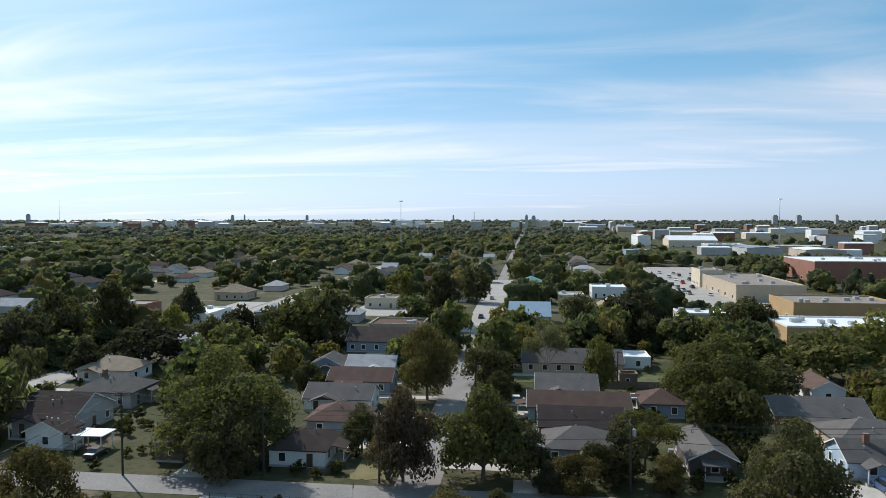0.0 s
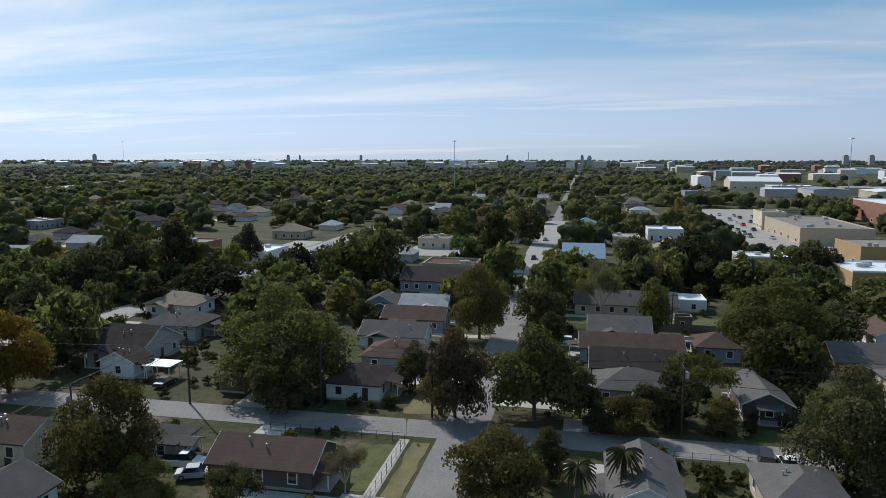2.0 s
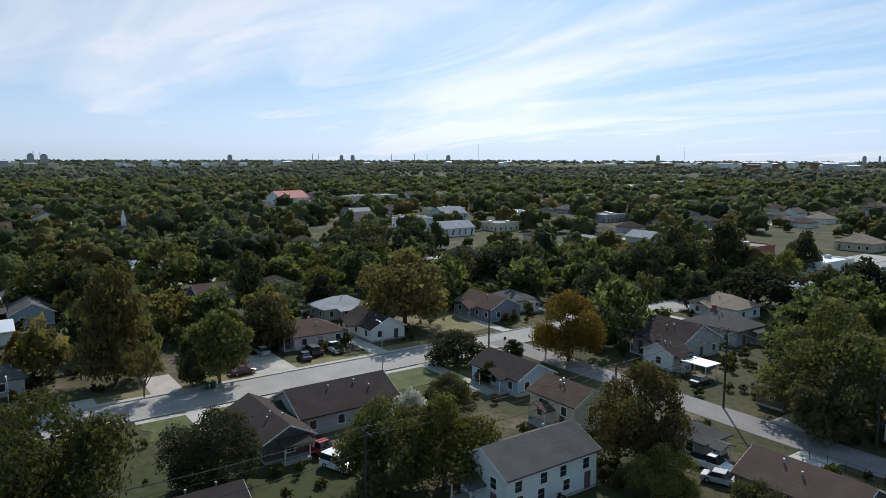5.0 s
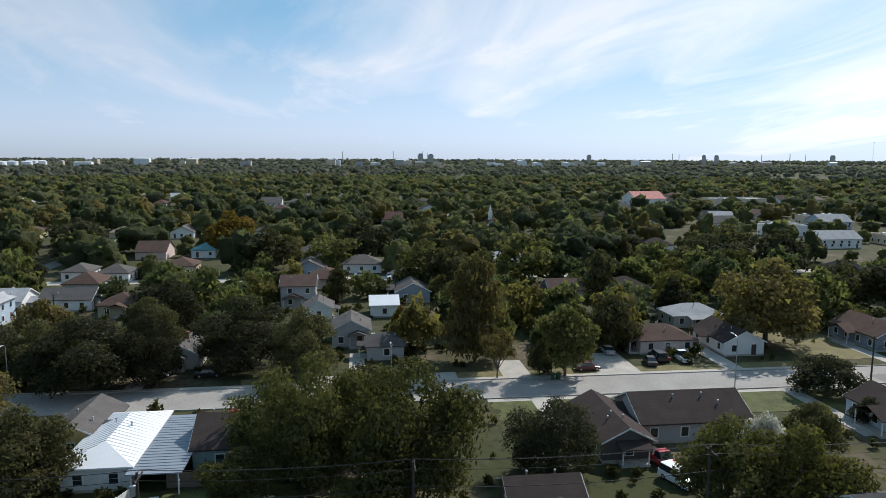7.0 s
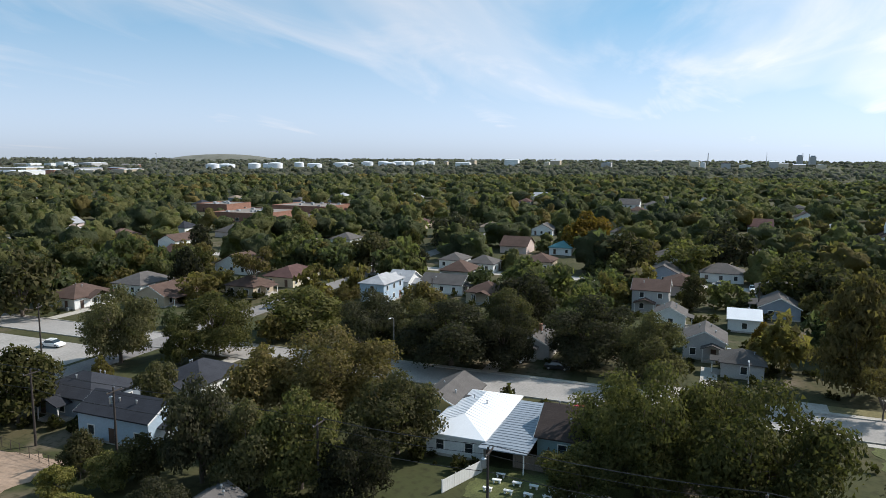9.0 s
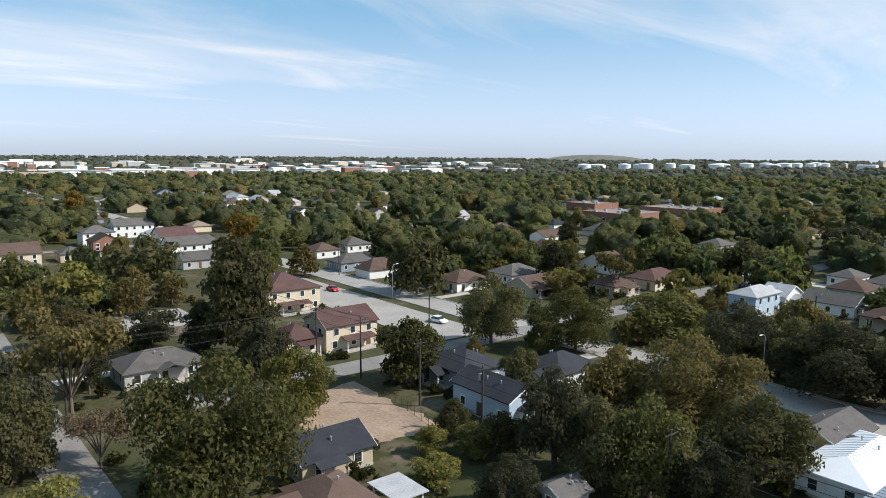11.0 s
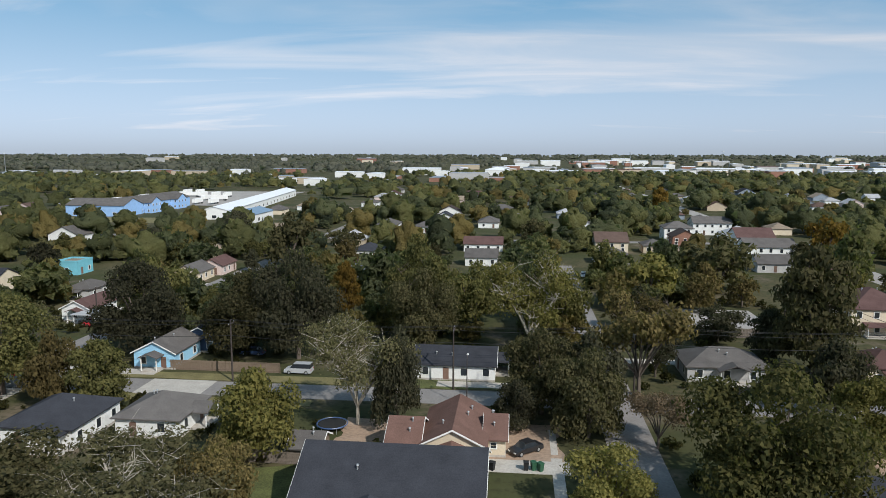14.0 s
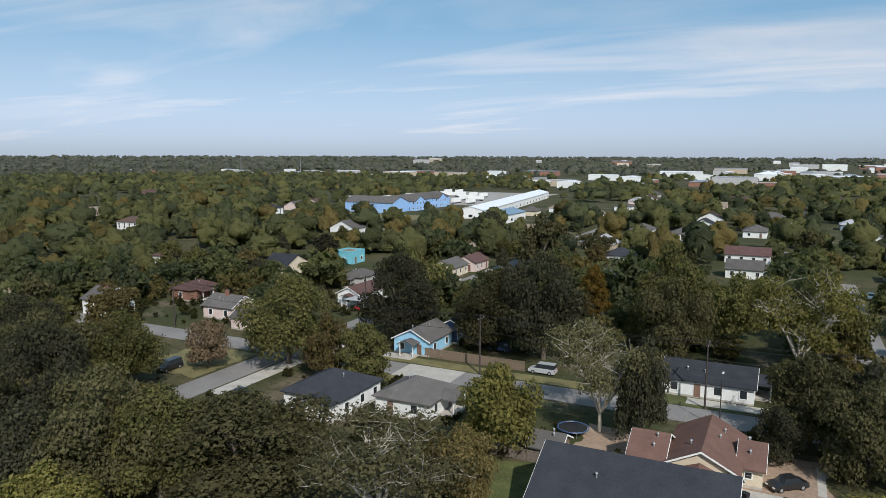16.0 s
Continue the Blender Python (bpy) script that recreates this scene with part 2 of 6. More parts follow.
def ground_material():
    """Grass, dry patches and bare earth, mixed at two scales."""
    m = bpy.data.materials.new("ground")
    m.use_nodes = True
    n, l = m.node_tree.nodes, m.node_tree.links
    b = n["Principled BSDF"]
    b.inputs["Roughness"].default_value = 0.97
    b.inputs["Specular IOR Level"].default_value = 0.15
    co = n.new("ShaderNodeTexCoord")
    prev = None
    for i, (s, lo, hi, c) in enumerate(((0.035, 0.42, 0.62, (0.086, 0.074, 0.039)), (0.09, 0.54, 0.68, (0.140, 0.110, 0.078)), (0.22, 0.50, 0.66, (0.050, 0.052, 0.022)), (0.9, 0.50, 0.72, (0.034, 0.036, 0.016)))):
        t = n.new("ShaderNodeTexNoise")
        t.inputs["Scale"].default_value, t.inputs["Detail"].default_value = s, 6
        mp = n.new("ShaderNodeMapping")
        mp.inputs["Location"].default_value = (13.0 * i, 7.0 * i, 0)
        l.new(co.outputs["Object"], mp.inputs[0])
        l.new(mp.outputs[0], t.inputs["Vector"])
        r = n.new("ShaderNodeMapRange")
        r.inputs["From Min"].default_value, r.inputs["From Max"].default_value = lo, hi
        l.new(t.outputs["Fac"], r.inputs["Value"])
        x = n.new("ShaderNodeMixRGB")
        x.inputs[1].default_value = (0.050, 0.055, 0.022, 1)
        x.inputs[2].default_value = (*c, 1)
        l.new(r.outputs[0], x.inputs[0])
        if prev:
            l.new(prev, x.inputs[1])
        prev = x.outputs[0]
    l.new(prev, b.inputs["Base Color"])
    bp = n.new("ShaderNodeBump")
    bp.inputs["Strength"].default_value, bp.inputs["Distance"].default_value = 0.5, 0.1
    l.new(t.outputs["Fac"], bp.inputs["Height"])
    l.new(bp.outputs[0], b.inputs["Normal"])
    return m


# ---- mesh helpers ----
def mesh_from(bm, name, mat, smooth=False):
    me = bpy.data.meshes.new(name)
    bmesh.ops.recalc_face_normals(bm, faces=bm.faces)
    bm.to_mesh(me)
    bm.free()
    me.materials.append(mat)
    if smooth:
        me.shade_smooth()
    return me


def part(name, me, parent, m=None, label=""):
    """Links a mesh as one part under a thing or a part."""
    ob = new(name, me)
    ob.parent = parent
    if m is not None:
        ob.matrix_basis = m
    if label:
        ob["label"] = label
    return ob


def thing(name, x, y, z=0.0, turn=0.0, label="", category="", group="", kind=""):
    ob = new(name)
    ob.empty_display_size = 0.5
    ob.matrix_basis = pose(x, y, z, 0, 0, turn)
    return tagged(ob, label, category, group, kind)


def box(bm, x0, x1, y0, y1, z0, z1):
    v = [bm.verts.new((x, y, z)) for z in (z0, z1) for y in (y0, y1) for x in (x0, x1)]
    for f in ((0, 2, 3, 1), (4, 5, 7, 6), (0, 1, 5, 4), (2, 6, 7, 3), (0, 4, 6, 2), (1, 3, 7, 5)):
        bm.faces.new([v[i] for i in f])
    return v


def tube(bm, p, q, r0, r1, n=6):
    """A tapered round bar from p to q."""
    p, q = Vector(p), Vector(q)
    u = (q - p).to_track_quat("Z", "Y")
    rings = []
    for c, r in ((p, r0), (q, r1)):
        rings.append([bm.verts.new(c + u @ Vector((r * math.cos(6.2832 * i / n), r * math.sin(6.2832 * i / n), 0))) for i in range(n)])
    for i in range(n):
        bm.faces.new((rings[0][i], rings[0][(i + 1) % n], rings[1][(i + 1) % n], rings[1][i]))
    bm.faces.new(rings[0][::-1])
    bm.faces.new(rings[1])


def prism(bm, outline, a, b, along):
    """A closed outline of (across, up) pairs drawn out from a to b along x or y."""
    def at(s, q):
        return (s, q[0], q[1]) if along == "x" else (q[0], s, q[1])
    e0, e1 = [bm.verts.new(at(a, q)) for q in outline], [bm.verts.new(at(b, q)) for q in outline]
    n = len(outline)
    for i in range(n):
        bm.faces.new((e0[i], e0[(i + 1) % n], e1[(i + 1) % n], e1[i]))
    bm.faces.new(e0[::-1])
    bm.faces.new(e1)


SHARED = {}


def shared(key, make):
    if key not in SHARED:
        SHARED[key] = make()
    return SHARED[key]


def box_mesh(name, mat, *dims):
    def make():
        bm = bmesh.new()
        box(bm, *dims)
        return mesh_from(bm, name, mat)
    return shared((name, mat.name, dims), make)


# ---- houses ----
TAKEN = []          # footprints kept free of woods
WORDS = {"brown": "brown shingle", "darkbrown": "dark brown shingle", "grey": "grey shingle", "darkgrey": "charcoal shingle", "lightgrey": "pale grey",
         "maroon": "maroon shingle", "redbrown": "red-brown shingle", "tan": "tan shingle", "teal": "teal shingle", "salmon": "salmon red", "flatroof": "flat felt", "whitemetal": "white metal",
         "greymetal": "grey metal", "bluemetal": "blue metal"}
WALLWORD = {"open": "open posts", "slate": "slate-blue siding", "dark": "dark siding", "skyblue": "sky-blue siding", "schoolblue": "blue cladding",
            "ochre": "ochre walls", "rust": "rust-red cladding", "brick": "brick walls", "wood": "wood walls", "navy": "navy siding"}


def frame_mesh(w, h):
    """One ring of trim round an opening, with a deeper sill."""
    def make():
        bm = bmesh.new()
        t = 0.12
        loops = []
        for yy in (-0.07, 0.05):
            loops.append([bm.verts.new((sx * (w / 2 + t), yy, sz * (h / 2 + t))) for sx, sz in ((-1, -1), (1, -1), (1, 1), (-1, 1))])
            loops.append([bm.verts.new((sx * w / 2, yy, sz * h / 2)) for sx, sz in ((-1, -1), (1, -1), (1, 1), (-1, 1))])
        o0, i0, o1, i1 = loops
        for k in range(4):
            j = (k + 1) % 4
            for f in ((o0[k], o0[j], i0[j], i0[k]), (o1[k], o1[j], i1[j], i1[k]), (o0[k], o0[j], o1[j], o1[k]), (i0[k], i0[j], i1[j], i1[k])):
                bm.faces.new(f)
        return mesh_from(bm, "window_frame", TRIM)
    return shared(("frame", w, h), make)


def house(x, y, wx, wy, eave, style, ridge, roof, wall, ribs=0, steeple=0, windows=True):
    """A house round (x, y): wall shell, roof with eaves, fascia, windows with frames and panes, doors, vents."""
    rnd = random.Random(int(x * 31 + y * 17))
    big = wx * wy > 420
    far = math.hypot(x, y) > 205
    name = "carport" if wall == "open" else "shed" if wx * wy < 26 else "commercial_building" if style == "flat" or big else "house"
    walls = "open posts" if wall == "open" else WALLWORD.get(wall, wall + " siding")
    rw = WORDS[roof].replace("flat ", "") if style == "flat" else WORDS[roof]
    label = "%s with %s and a %s %s roof" % ({"house": "single-storey house" if eave < 4 else "two-storey house", "shed": "small shed", "carport": "carport",
            "commercial_building": "low commercial building"}[name], walls, rw, style)
    root = thing(name, x, y, 0, 0, label, {"commercial_building": "building"}.get(name, name), {"house": "houses of the neighbourhood"}.get(name, ""))
    TAKEN.append((x, y, wx / 2, wy / 2))
    hx, hy = wx / 2, wy / 2
    o = 0.0 if style == "flat" and wall != "open" else 0.45
    span = hy if ridge == "x" else hx
    pitch = {"flat": 0.0, "gable": 0.50, "hip": 0.46}[style] * (0.7 if big else 1.0) * (0.75 if roof.endswith("metal") else 1)
    rise = span * pitch
    # walls
    if wall == "open":
        for sx in (-1, 1):
            for sy in (-1, 1):
                part("post", box_mesh("post", TRIM, -0.07, 0.07, -0.07, 0.07, 0, eave), root, pose(sx * (hx - 0.2), sy * (hy - 0.2), 0))
    else:
        bm = bmesh.new()
        if style == "gable":
            prism(bm, ((-span, 0), (span, 0), (span, eave), (0, eave + rise), (-span, eave)), -(hx if ridge == "x" else hy), hx if ridge == "x" else hy, ridge)
        else:
            box(bm, -hx, hx, -hy, hy, 0, eave)
        part("wall", mesh_from(bm, "wall", WALLS[wall]), root)
        if not far:
            bm = bmesh.new()
            box(bm, -hx - 0.04, hx + 0.04, -hy - 0.04, hy + 0.04, 0, 0.35)
            part("foundation", mesh_from(bm, "foundation", CONCRETE), root)
    # roof
    bm = bmesh.new()
    th = 0.18
    drop = o * pitch
    if style == "gable":
        s = span + o
        ends = (hx if ridge == "x" else hy) + o * 0.8
        prism(bm, ((-s, eave - drop), (0, eave + rise), (s, eave - drop), (s, eave - drop + th), (0, eave + rise + th * 1.1), (-s, eave - drop + th)), -ends, ends, ridge)
    elif style == "hip":
        ax, ay = hx + o, hy + o
        zb, zt = eave - drop + 0.02, eave + rise + th
        rl = max(ax, ay) - min(ax, ay)
        b0 = [bm.verts.new((sx * ax, sy * ay, zb)) for sx, sy in ((-1, -1), (1, -1), (1, 1), (-1, 1))]
        b1 = [bm.verts.new((sx * ax, sy * ay, zb + th)) for sx, sy in ((-1, -1), (1, -1), (1, 1), (-1, 1))]
        bm.faces.new(b0[::-1])
        for i in range(4):
            bm.faces.new((b0[i], b0[(i + 1) % 4], b1[(i + 1) % 4], b1[i]))
        rl = max(rl, 0.3)
        if ax >= ay:
            r0, r1 = bm.verts.new((-rl, 0, zt)), bm.verts.new((rl, 0, zt))
            for f in ((b1[0], b1[1], r1, r0), (b1[2], b1[3], r0, r1), (b1[1], b1[2], r1), (b1[3], b1[0], r0)):
                bm.faces.new(f)
        else:
            r0, r1 = bm.verts.new((0, -rl, zt)), bm.verts.new((0, rl, zt))
            for f in ((b1[1], b1[2], r1, r0), (b1[3], b1[0], r0, r1), (b1[0], b1[1], r0), (b1[2], b1[3], r1)):
                bm.faces.new(f)
    else:
        if wall == "open":
            box(bm, -hx - 0.3, hx + 0.3, -hy - 0.3, hy + 0.3, eave, eave + 0.14)
        else:
            box(bm, -hx + 0.25, hx - 0.25, -hy + 0.25, hy - 0.25, eave - 0.3, eave + 0.01)
    top = part("roof", mesh_from(bm, "roof", ROOFS[roof]), root)
    if ribs:
        bm = bmesh.new()
        n = int(wx / 0.8)
        for i in range(1, n):
            px = -hx + wx * i / n
            if style == "flat":
                box(bm, px - 0.03, px + 0.03, -hy - 0.28, hy + 0.28, eave + 0.14, eave + 0.19)
            else:
                zr = eave + rise + th
                run = min(1.0, (hx - abs(px)) / span)
                for s in (-1, 1):
                    tube(bm, (px, s * (hy + o - 0.05), eave - drop + th + 0.03), (px, s * (hy + o) * (1 - run), eave - drop + th + 0.03 + (zr - eave + drop - th) * run), 0.035, 0.035, 4)
        part("seam", mesh_from(bm, "seam", ROOFS[roof]), top)
    if style == "flat" and wall != "open":
        bm = bmesh.new()
        for q in ((-hx - 0.05, hx + 0.05, -hy - 0.05, -hy + 0.25), (-hx - 0.05, hx + 0.05, hy - 0.25, hy + 0.05), (-hx - 0.05, -hx + 0.25, -hy + 0.25, hy - 0.25), (hx - 0.25, hx + 0.05, -hy + 0.25, hy - 0.25)):
            box(bm, *q, eave - 0.02, eave + 0.5)
        part("parapet", mesh_from(bm, "parapet", TRIM if roof == "whitemetal" else WALLS[wall]), top)
        for i in range(int(min(8, wx * wy / 90))):
            px, py = rnd.uniform(-hx * 0.75, hx * 0.75), rnd.uniform(-hy * 0.75, hy * 0.75)
            part("roof_unit", box_mesh("roof_unit", STEEL, -1.0, 1.0, -0.8, 0.8, 0, 1.1), top, pose(px, py, eave + 0.01, 0, 0, rnd.choice((0, 90))))
    elif not far and wall != "open":
        # eave trim and vent pipes
        if style == "gable":
            ends = (hx if ridge == "x" else hy) + o * 0.8
            s = span + o
            for e0 in (-ends - 0.05, ends + 0.002):
                bm = bmesh.new()
                prism(bm, ((-s, eave - drop - 0.06), (0, eave + rise - 0.06), (s, eave - drop - 0.06), (s, eave - drop + th - 0.02), (0, eave + rise + th - 0.02), (-s, eave - drop + th - 0.02)), e0, e0 + 0.048, ridge)
                part("bargeboard", mesh_from(bm, "bargeboard", TRIM), top)
        for i in range(rnd.randint(1, 3)):
            def vent():
                b = bmesh.new()
                tube(b, (0, 0, 0), (0, 0, 0.55), 0.09, 0.09, 8)
                tube(b, (0, 0, 0.55), (0, 0, 0.68), 0.17, 0.12, 8)
                return mesh_from(b, "vent_pipe", STEEL)
            s = rnd.uniform(0.15, 0.6) * rnd.choice((-1, 1))
            t = rnd.uniform(-0.55, 0.55)
            f = min(hx, hy) / max(hx, hy) if style == "hip" else 0
            wid = hx if ridge == "x" else hy
            zz = eave + rise * (1 - abs(s)) + th * 0.8
            loc = (t * wid * (1 - f), s * span) if ridge == "x" else (s * span, t * wid * (1 - f))
            part("vent_pipe", shared("vent", vent), top, pose(loc[0], loc[1], zz - 0.1))
    if steeple:
        bm = bmesh.new()
        box(bm, -0.9, 0.9, -0.9, 0.9, eave, eave + rise + 2)
        v = [bm.verts.new((sx * 1.05, sy * 1.05, eave + rise + 2)) for sx, sy in ((-1, -1), (1, -1), (1, 1), (-1, 1))]
        t = bm.verts.new((0, 0, eave + rise + 7.5))
        for i in range(4):
            bm.faces.new((v[i], v[(i + 1) % 4], t))
        bm.faces.new(v[::-1])
        part("steeple", mesh_from(bm, "steeple", TRIM), root)
    if wall == "open" or not windows:
        return root
    if name == "house" and not far and style != "flat" and not roof.endswith("metal"):
        front = 1 if (y < 0) else -1
        side = "y" if rnd.random() < 0.6 else "x"
        if side == "x":
            front = 1 if x < 0 else -1
        w = rnd.uniform(0.35, 0.6) * (wx if side == "y" else wy)
        dp = rnd.uniform(1.6, 2.4)
        off = rnd.uniform(-0.2, 0.2) * (wx if side == "y" else wy)
        base = hy if side == "y" else hx
        turn = 0 if side == "y" and front < 0 else 180 if side == "y" else 270 if front < 0 else 90
        m = pose(off, front * base, 0) if side == "y" else pose(front * base, off, 0)
        m = m @ pose(0, 0, 0, 0, 0, turn)
        zt = min(eave, 2.9) - 0.35
        pr = part("porch", box_mesh("porch", CONCRETE, -round(w, 1) / 2, round(w, 1) / 2, -round(dp, 1), -0.05, 0, 0.32), root, m)
        bm = bmesh.new()
        if rnd.random() < 0.5:
            prism(bm, ((-w / 2 - 0.25, zt), (0, zt + w * 0.22), (w / 2 + 0.25, zt), (w / 2 + 0.25, zt + 0.14), (0, zt + w * 0.22 + 0.15), (-w / 2 - 0.25, zt + 0.14)), -dp - 0.3, 0.3, "y")
        else:
            prism(bm, ((-dp - 0.3, zt - 0.15), (0.1, zt + 0.35), (0.1, zt + 0.47), (-dp - 0.3, zt - 0.03)), -w / 2 - 0.25, w / 2 + 0.25, "x")
        part("porch_roof", mesh_from(bm, "porch_roof", ROOFS[roof]), pr)
        for s in (-1, 1):
            part("porch_post", box_mesh("porch_post", TRIM, -0.07, 0.07, -0.07, 0.07, 0.32, zt), pr, pose(s * (w / 2 - 0.15), -dp + 0.15, 0))
        if rnd.random() < 0.6:
            ax_, ay_ = (front * (hx + 0.8), rnd.uniform(-0.4, 0.4) * wy) if side == "y" else (rnd.uniform(-0.4, 0.4) * wx, front * (hy + 0.8))
            part("air_conditioner", box_mesh("air_conditioner", STEEL, -0.4, 0.4, -0.4, 0.4, 0, 0.85), root, pose(ax_, ay_, 0.02))
        if rnd.random() < 0.06:
            part("chimney", box_mesh("chimney", WALLS["brick"], -0.4, 0.4, -0.3, 0.3, 0, 2.0), top, pose(rnd.uniform(-0.2, 0.2) * wx, rnd.uniform(-0.1, 0.1) * wy, eave + rise * 0.6))
    # windows and a door on each side that faces the camera and has room
    ww, wh = (1.0, 1.25) if not big else (2.4, 1.6)
    if name == "shed":
        ww, wh = 0.7, 0.7
    storeys = [1.55] if eave < 4.0 or big or style == "flat" else [1.55, eave - 1.3]
    upper = box_mesh("pane", GLASS, -ww / 2, ww / 2, -0.03, 0.02, 0.025, wh / 2)
    whole = box_mesh("pane", GLASS, -ww / 2, ww / 2, -0.02, 0.02, -wh / 2, wh / 2)
    lower = box_mesh("pane", GLASS, -ww / 2, ww / 2, -0.01, 0.03, -wh / 2, -0.025)
    for turn, half, off in ((0, hx, -hy), (180, hx, hy), (90, hy, hx), (270, hy, -hx)):
        seen = {0: y > 0, 180: y < 0, 90: x < 0, 270: x > 0}[turn]
        if not seen and abs((y if turn in (0, 180) else x)) > 12:
            continue
        n = max(1, int((2 * half - 1.2) / (3.0 if not big else 11.0)))
        if 2 * half < 1.8:
            continue
        door_at = rnd.randrange(n) if n > 1 and (turn in (0, 180)) == (rnd.random() < 0.5) else -1
        for zi, zc in enumerate(storeys):
            for i in range(n):
                p = -half + (i + 0.5) * 2 * half / n + rnd.uniform(-0.3, 0.3)
                if abs(p) + ww / 2 + 0.2 > half:
                    p = 0.0
                m = {0: pose(p, off, zc, 0, 0, 0), 180: pose(p, off, zc, 0, 0, 180), 90: pose(off, p, zc, 0, 0, 90), 270: pose(off, p, zc, 0, 0, 270)}[turn]
                if zi == 0 and i == door_at:
                    m = m @ pose(0, 0, -zc + 1.2)
                    d = part("door", box_mesh("door", DOOR, -0.48, 0.48, -0.05, 0.03, -1.02, 1.02), root, m)
                    continue
                wdw = part("window", frame_mesh(ww, wh), root, m)
                if math.hypot(x, y) < 95:
                    part("pane", upper, wdw)
                    part("pane", lower, wdw)
                else:
                    part("pane", whole, wdw)
    return root


# ---- trees ----
def leaf_points(lobes, count, size, seed, spray=0.30, shell=0.45):
    """Corners of leaf sprays, three each, in a unit space: radius about 1, height 0 to 1. lobes: (x, y, z, r, rz)."""
    g = np.random.default_rng(seed)
    wts = np.array([q[3] ** 2 for q in lobes])
    pick = g.choice(len(lobes), count, p=wts / wts.sum())
    L = np.array(lobes)[pick]
    d = g.normal(size=(count, 3))
    d /= np.linalg.norm(d, axis=1)[:, None]
    d[:, 2] = np.where(d[:, 2] < -0.55, -d[:, 2], d[:, 2])
    rad = (1 - shell * g.random(count) ** 1.6) * (1 + 0.10 * g.normal(size=count))
    c = L[:, :3] + d * rad[:, None] * np.stack([L[:, 3], L[:, 3], L[:, 4]], 1)
    nrm = d + spray * 1.6 * g.normal(size=(count, 3))
    nrm /= np.linalg.norm(nrm, axis=1)[:, None]
    ref = g.normal(size=(count, 3))
    u = np.cross(nrm, ref)
    u /= np.linalg.norm(u, axis=1)[:, None]
    v = np.cross(nrm, u)
    s = size * (0.6 + 0.8 * g.random(count))
    def P(a, b, k):
        q = c + u * (a * s)[:, None] + v * (b * s)[:, None] + nrm * (k * s)[:, None]
        q[:, 2] = c[:, 2] + (q[:, 2] - c[:, 2]) * 0.62
        return q
    one = np.ones(count)
    jag = 0.6 + 0.8 * g.random((count, 3))
    pts = np.stack([P(1.15 * jag[:, 0], 0 * one, -0.15 * one), P(-0.7 * jag[:, 1], 0.95 * jag[:, 2], 0.1 * one), P(-0.6 * jag[:, 2], -0.95 * jag[:, 1], -0.1 * one)], 1)
    return pts.reshape(-1, 3)


def leaf_mesh(name, vs, mat):
    count = len(vs) // 3
    me = bpy.data.meshes.new(name)
    me.vertices.add(len(vs))
    me.vertices.foreach_set("co", vs.astype(np.float32).ravel())
    me.loops.add(len(vs))
    me.loops.foreach_set("vertex_index", np.arange(len(vs), dtype=np.int32))
    me.polygons.add(count)
    me.polygons.foreach_set("loop_start", (np.arange(count) * 3).astype(np.int32))
    me.update(calc_edges=True)
    me.materials.append(mat)
    return me


def leaf_cloud(name, lobes, count, size, seed, shell=0.45):
    return leaf_mesh(name, leaf_points(lobes, count, size, seed, shell=shell), LEAF["green"])


def lobes_for(kind, seed):
    r = random.Random(seed)
    L = []
    if kind == "oak":
        for i in range(21):
            a, q = i * 2.4 + r.uniform(-0.4, 0.4), 0.12 + 0.62 * math.sqrt(i / 21)
            L.append((q * math.cos(a), q * math.sin(a), r.uniform(0.28, 0.80) - 0.20 * q, r.uniform(0.24, 0.38), r.uniform(0.12, 0.20)))
        for i in range(6):
            a, q = i * 1.05 + r.uniform(-0.4, 0.4), r.uniform(0.42, 0.66)
            L.append((q * math.cos(a), q * math.sin(a), r.uniform(0.19, 0.30), r.uniform(0.24, 0.34), r.uniform(0.10, 0.15)))
        L.append((0.05, 0, 0.80, 0.32, 0.17))
    elif kind == "round":
        for i in range(17):
            a, q = i * 2.4 + r.uniform(-0.3, 0.3), 0.10 + 0.56 * math.sqrt(i / 17)
            L.append((q * math.cos(a), q * math.sin(a), r.uniform(0.24, 0.78) - 0.12 * q, r.uniform(0.28, 0.43), r.uniform(0.13, 0.21)))
        L.append((0, 0, 0.82, 0.33, 0.16))
    elif kind == "tall":
        for i in range(15):
            a = i * 2.4
            z = 0.16 + 0.74 * i / 15
            q = (0.44 + r.uniform(-0.10, 0.16)) * (1 - 0.55 * (i / 15) ** 2)
            L.append((q * math.cos(a), q * math.sin(a), z, r.uniform(0.38, 0.54) * (1 - 0.25 * i / 15), r.uniform(0.08, 0.13)))
        L.append((0, 0, 0.9, 0.28, 0.1))
    else:
        for i in range(10):
            a, q = i * 2.4, 0.2 + 0.6 * math.sqrt(i / 10)
            L.append((q * math.cos(a), q * math.sin(a), r.uniform(0.5, 0.85) - 0.15 * q, r.uniform(0.25, 0.42), r.uniform(0.12, 0.2)))
    return L


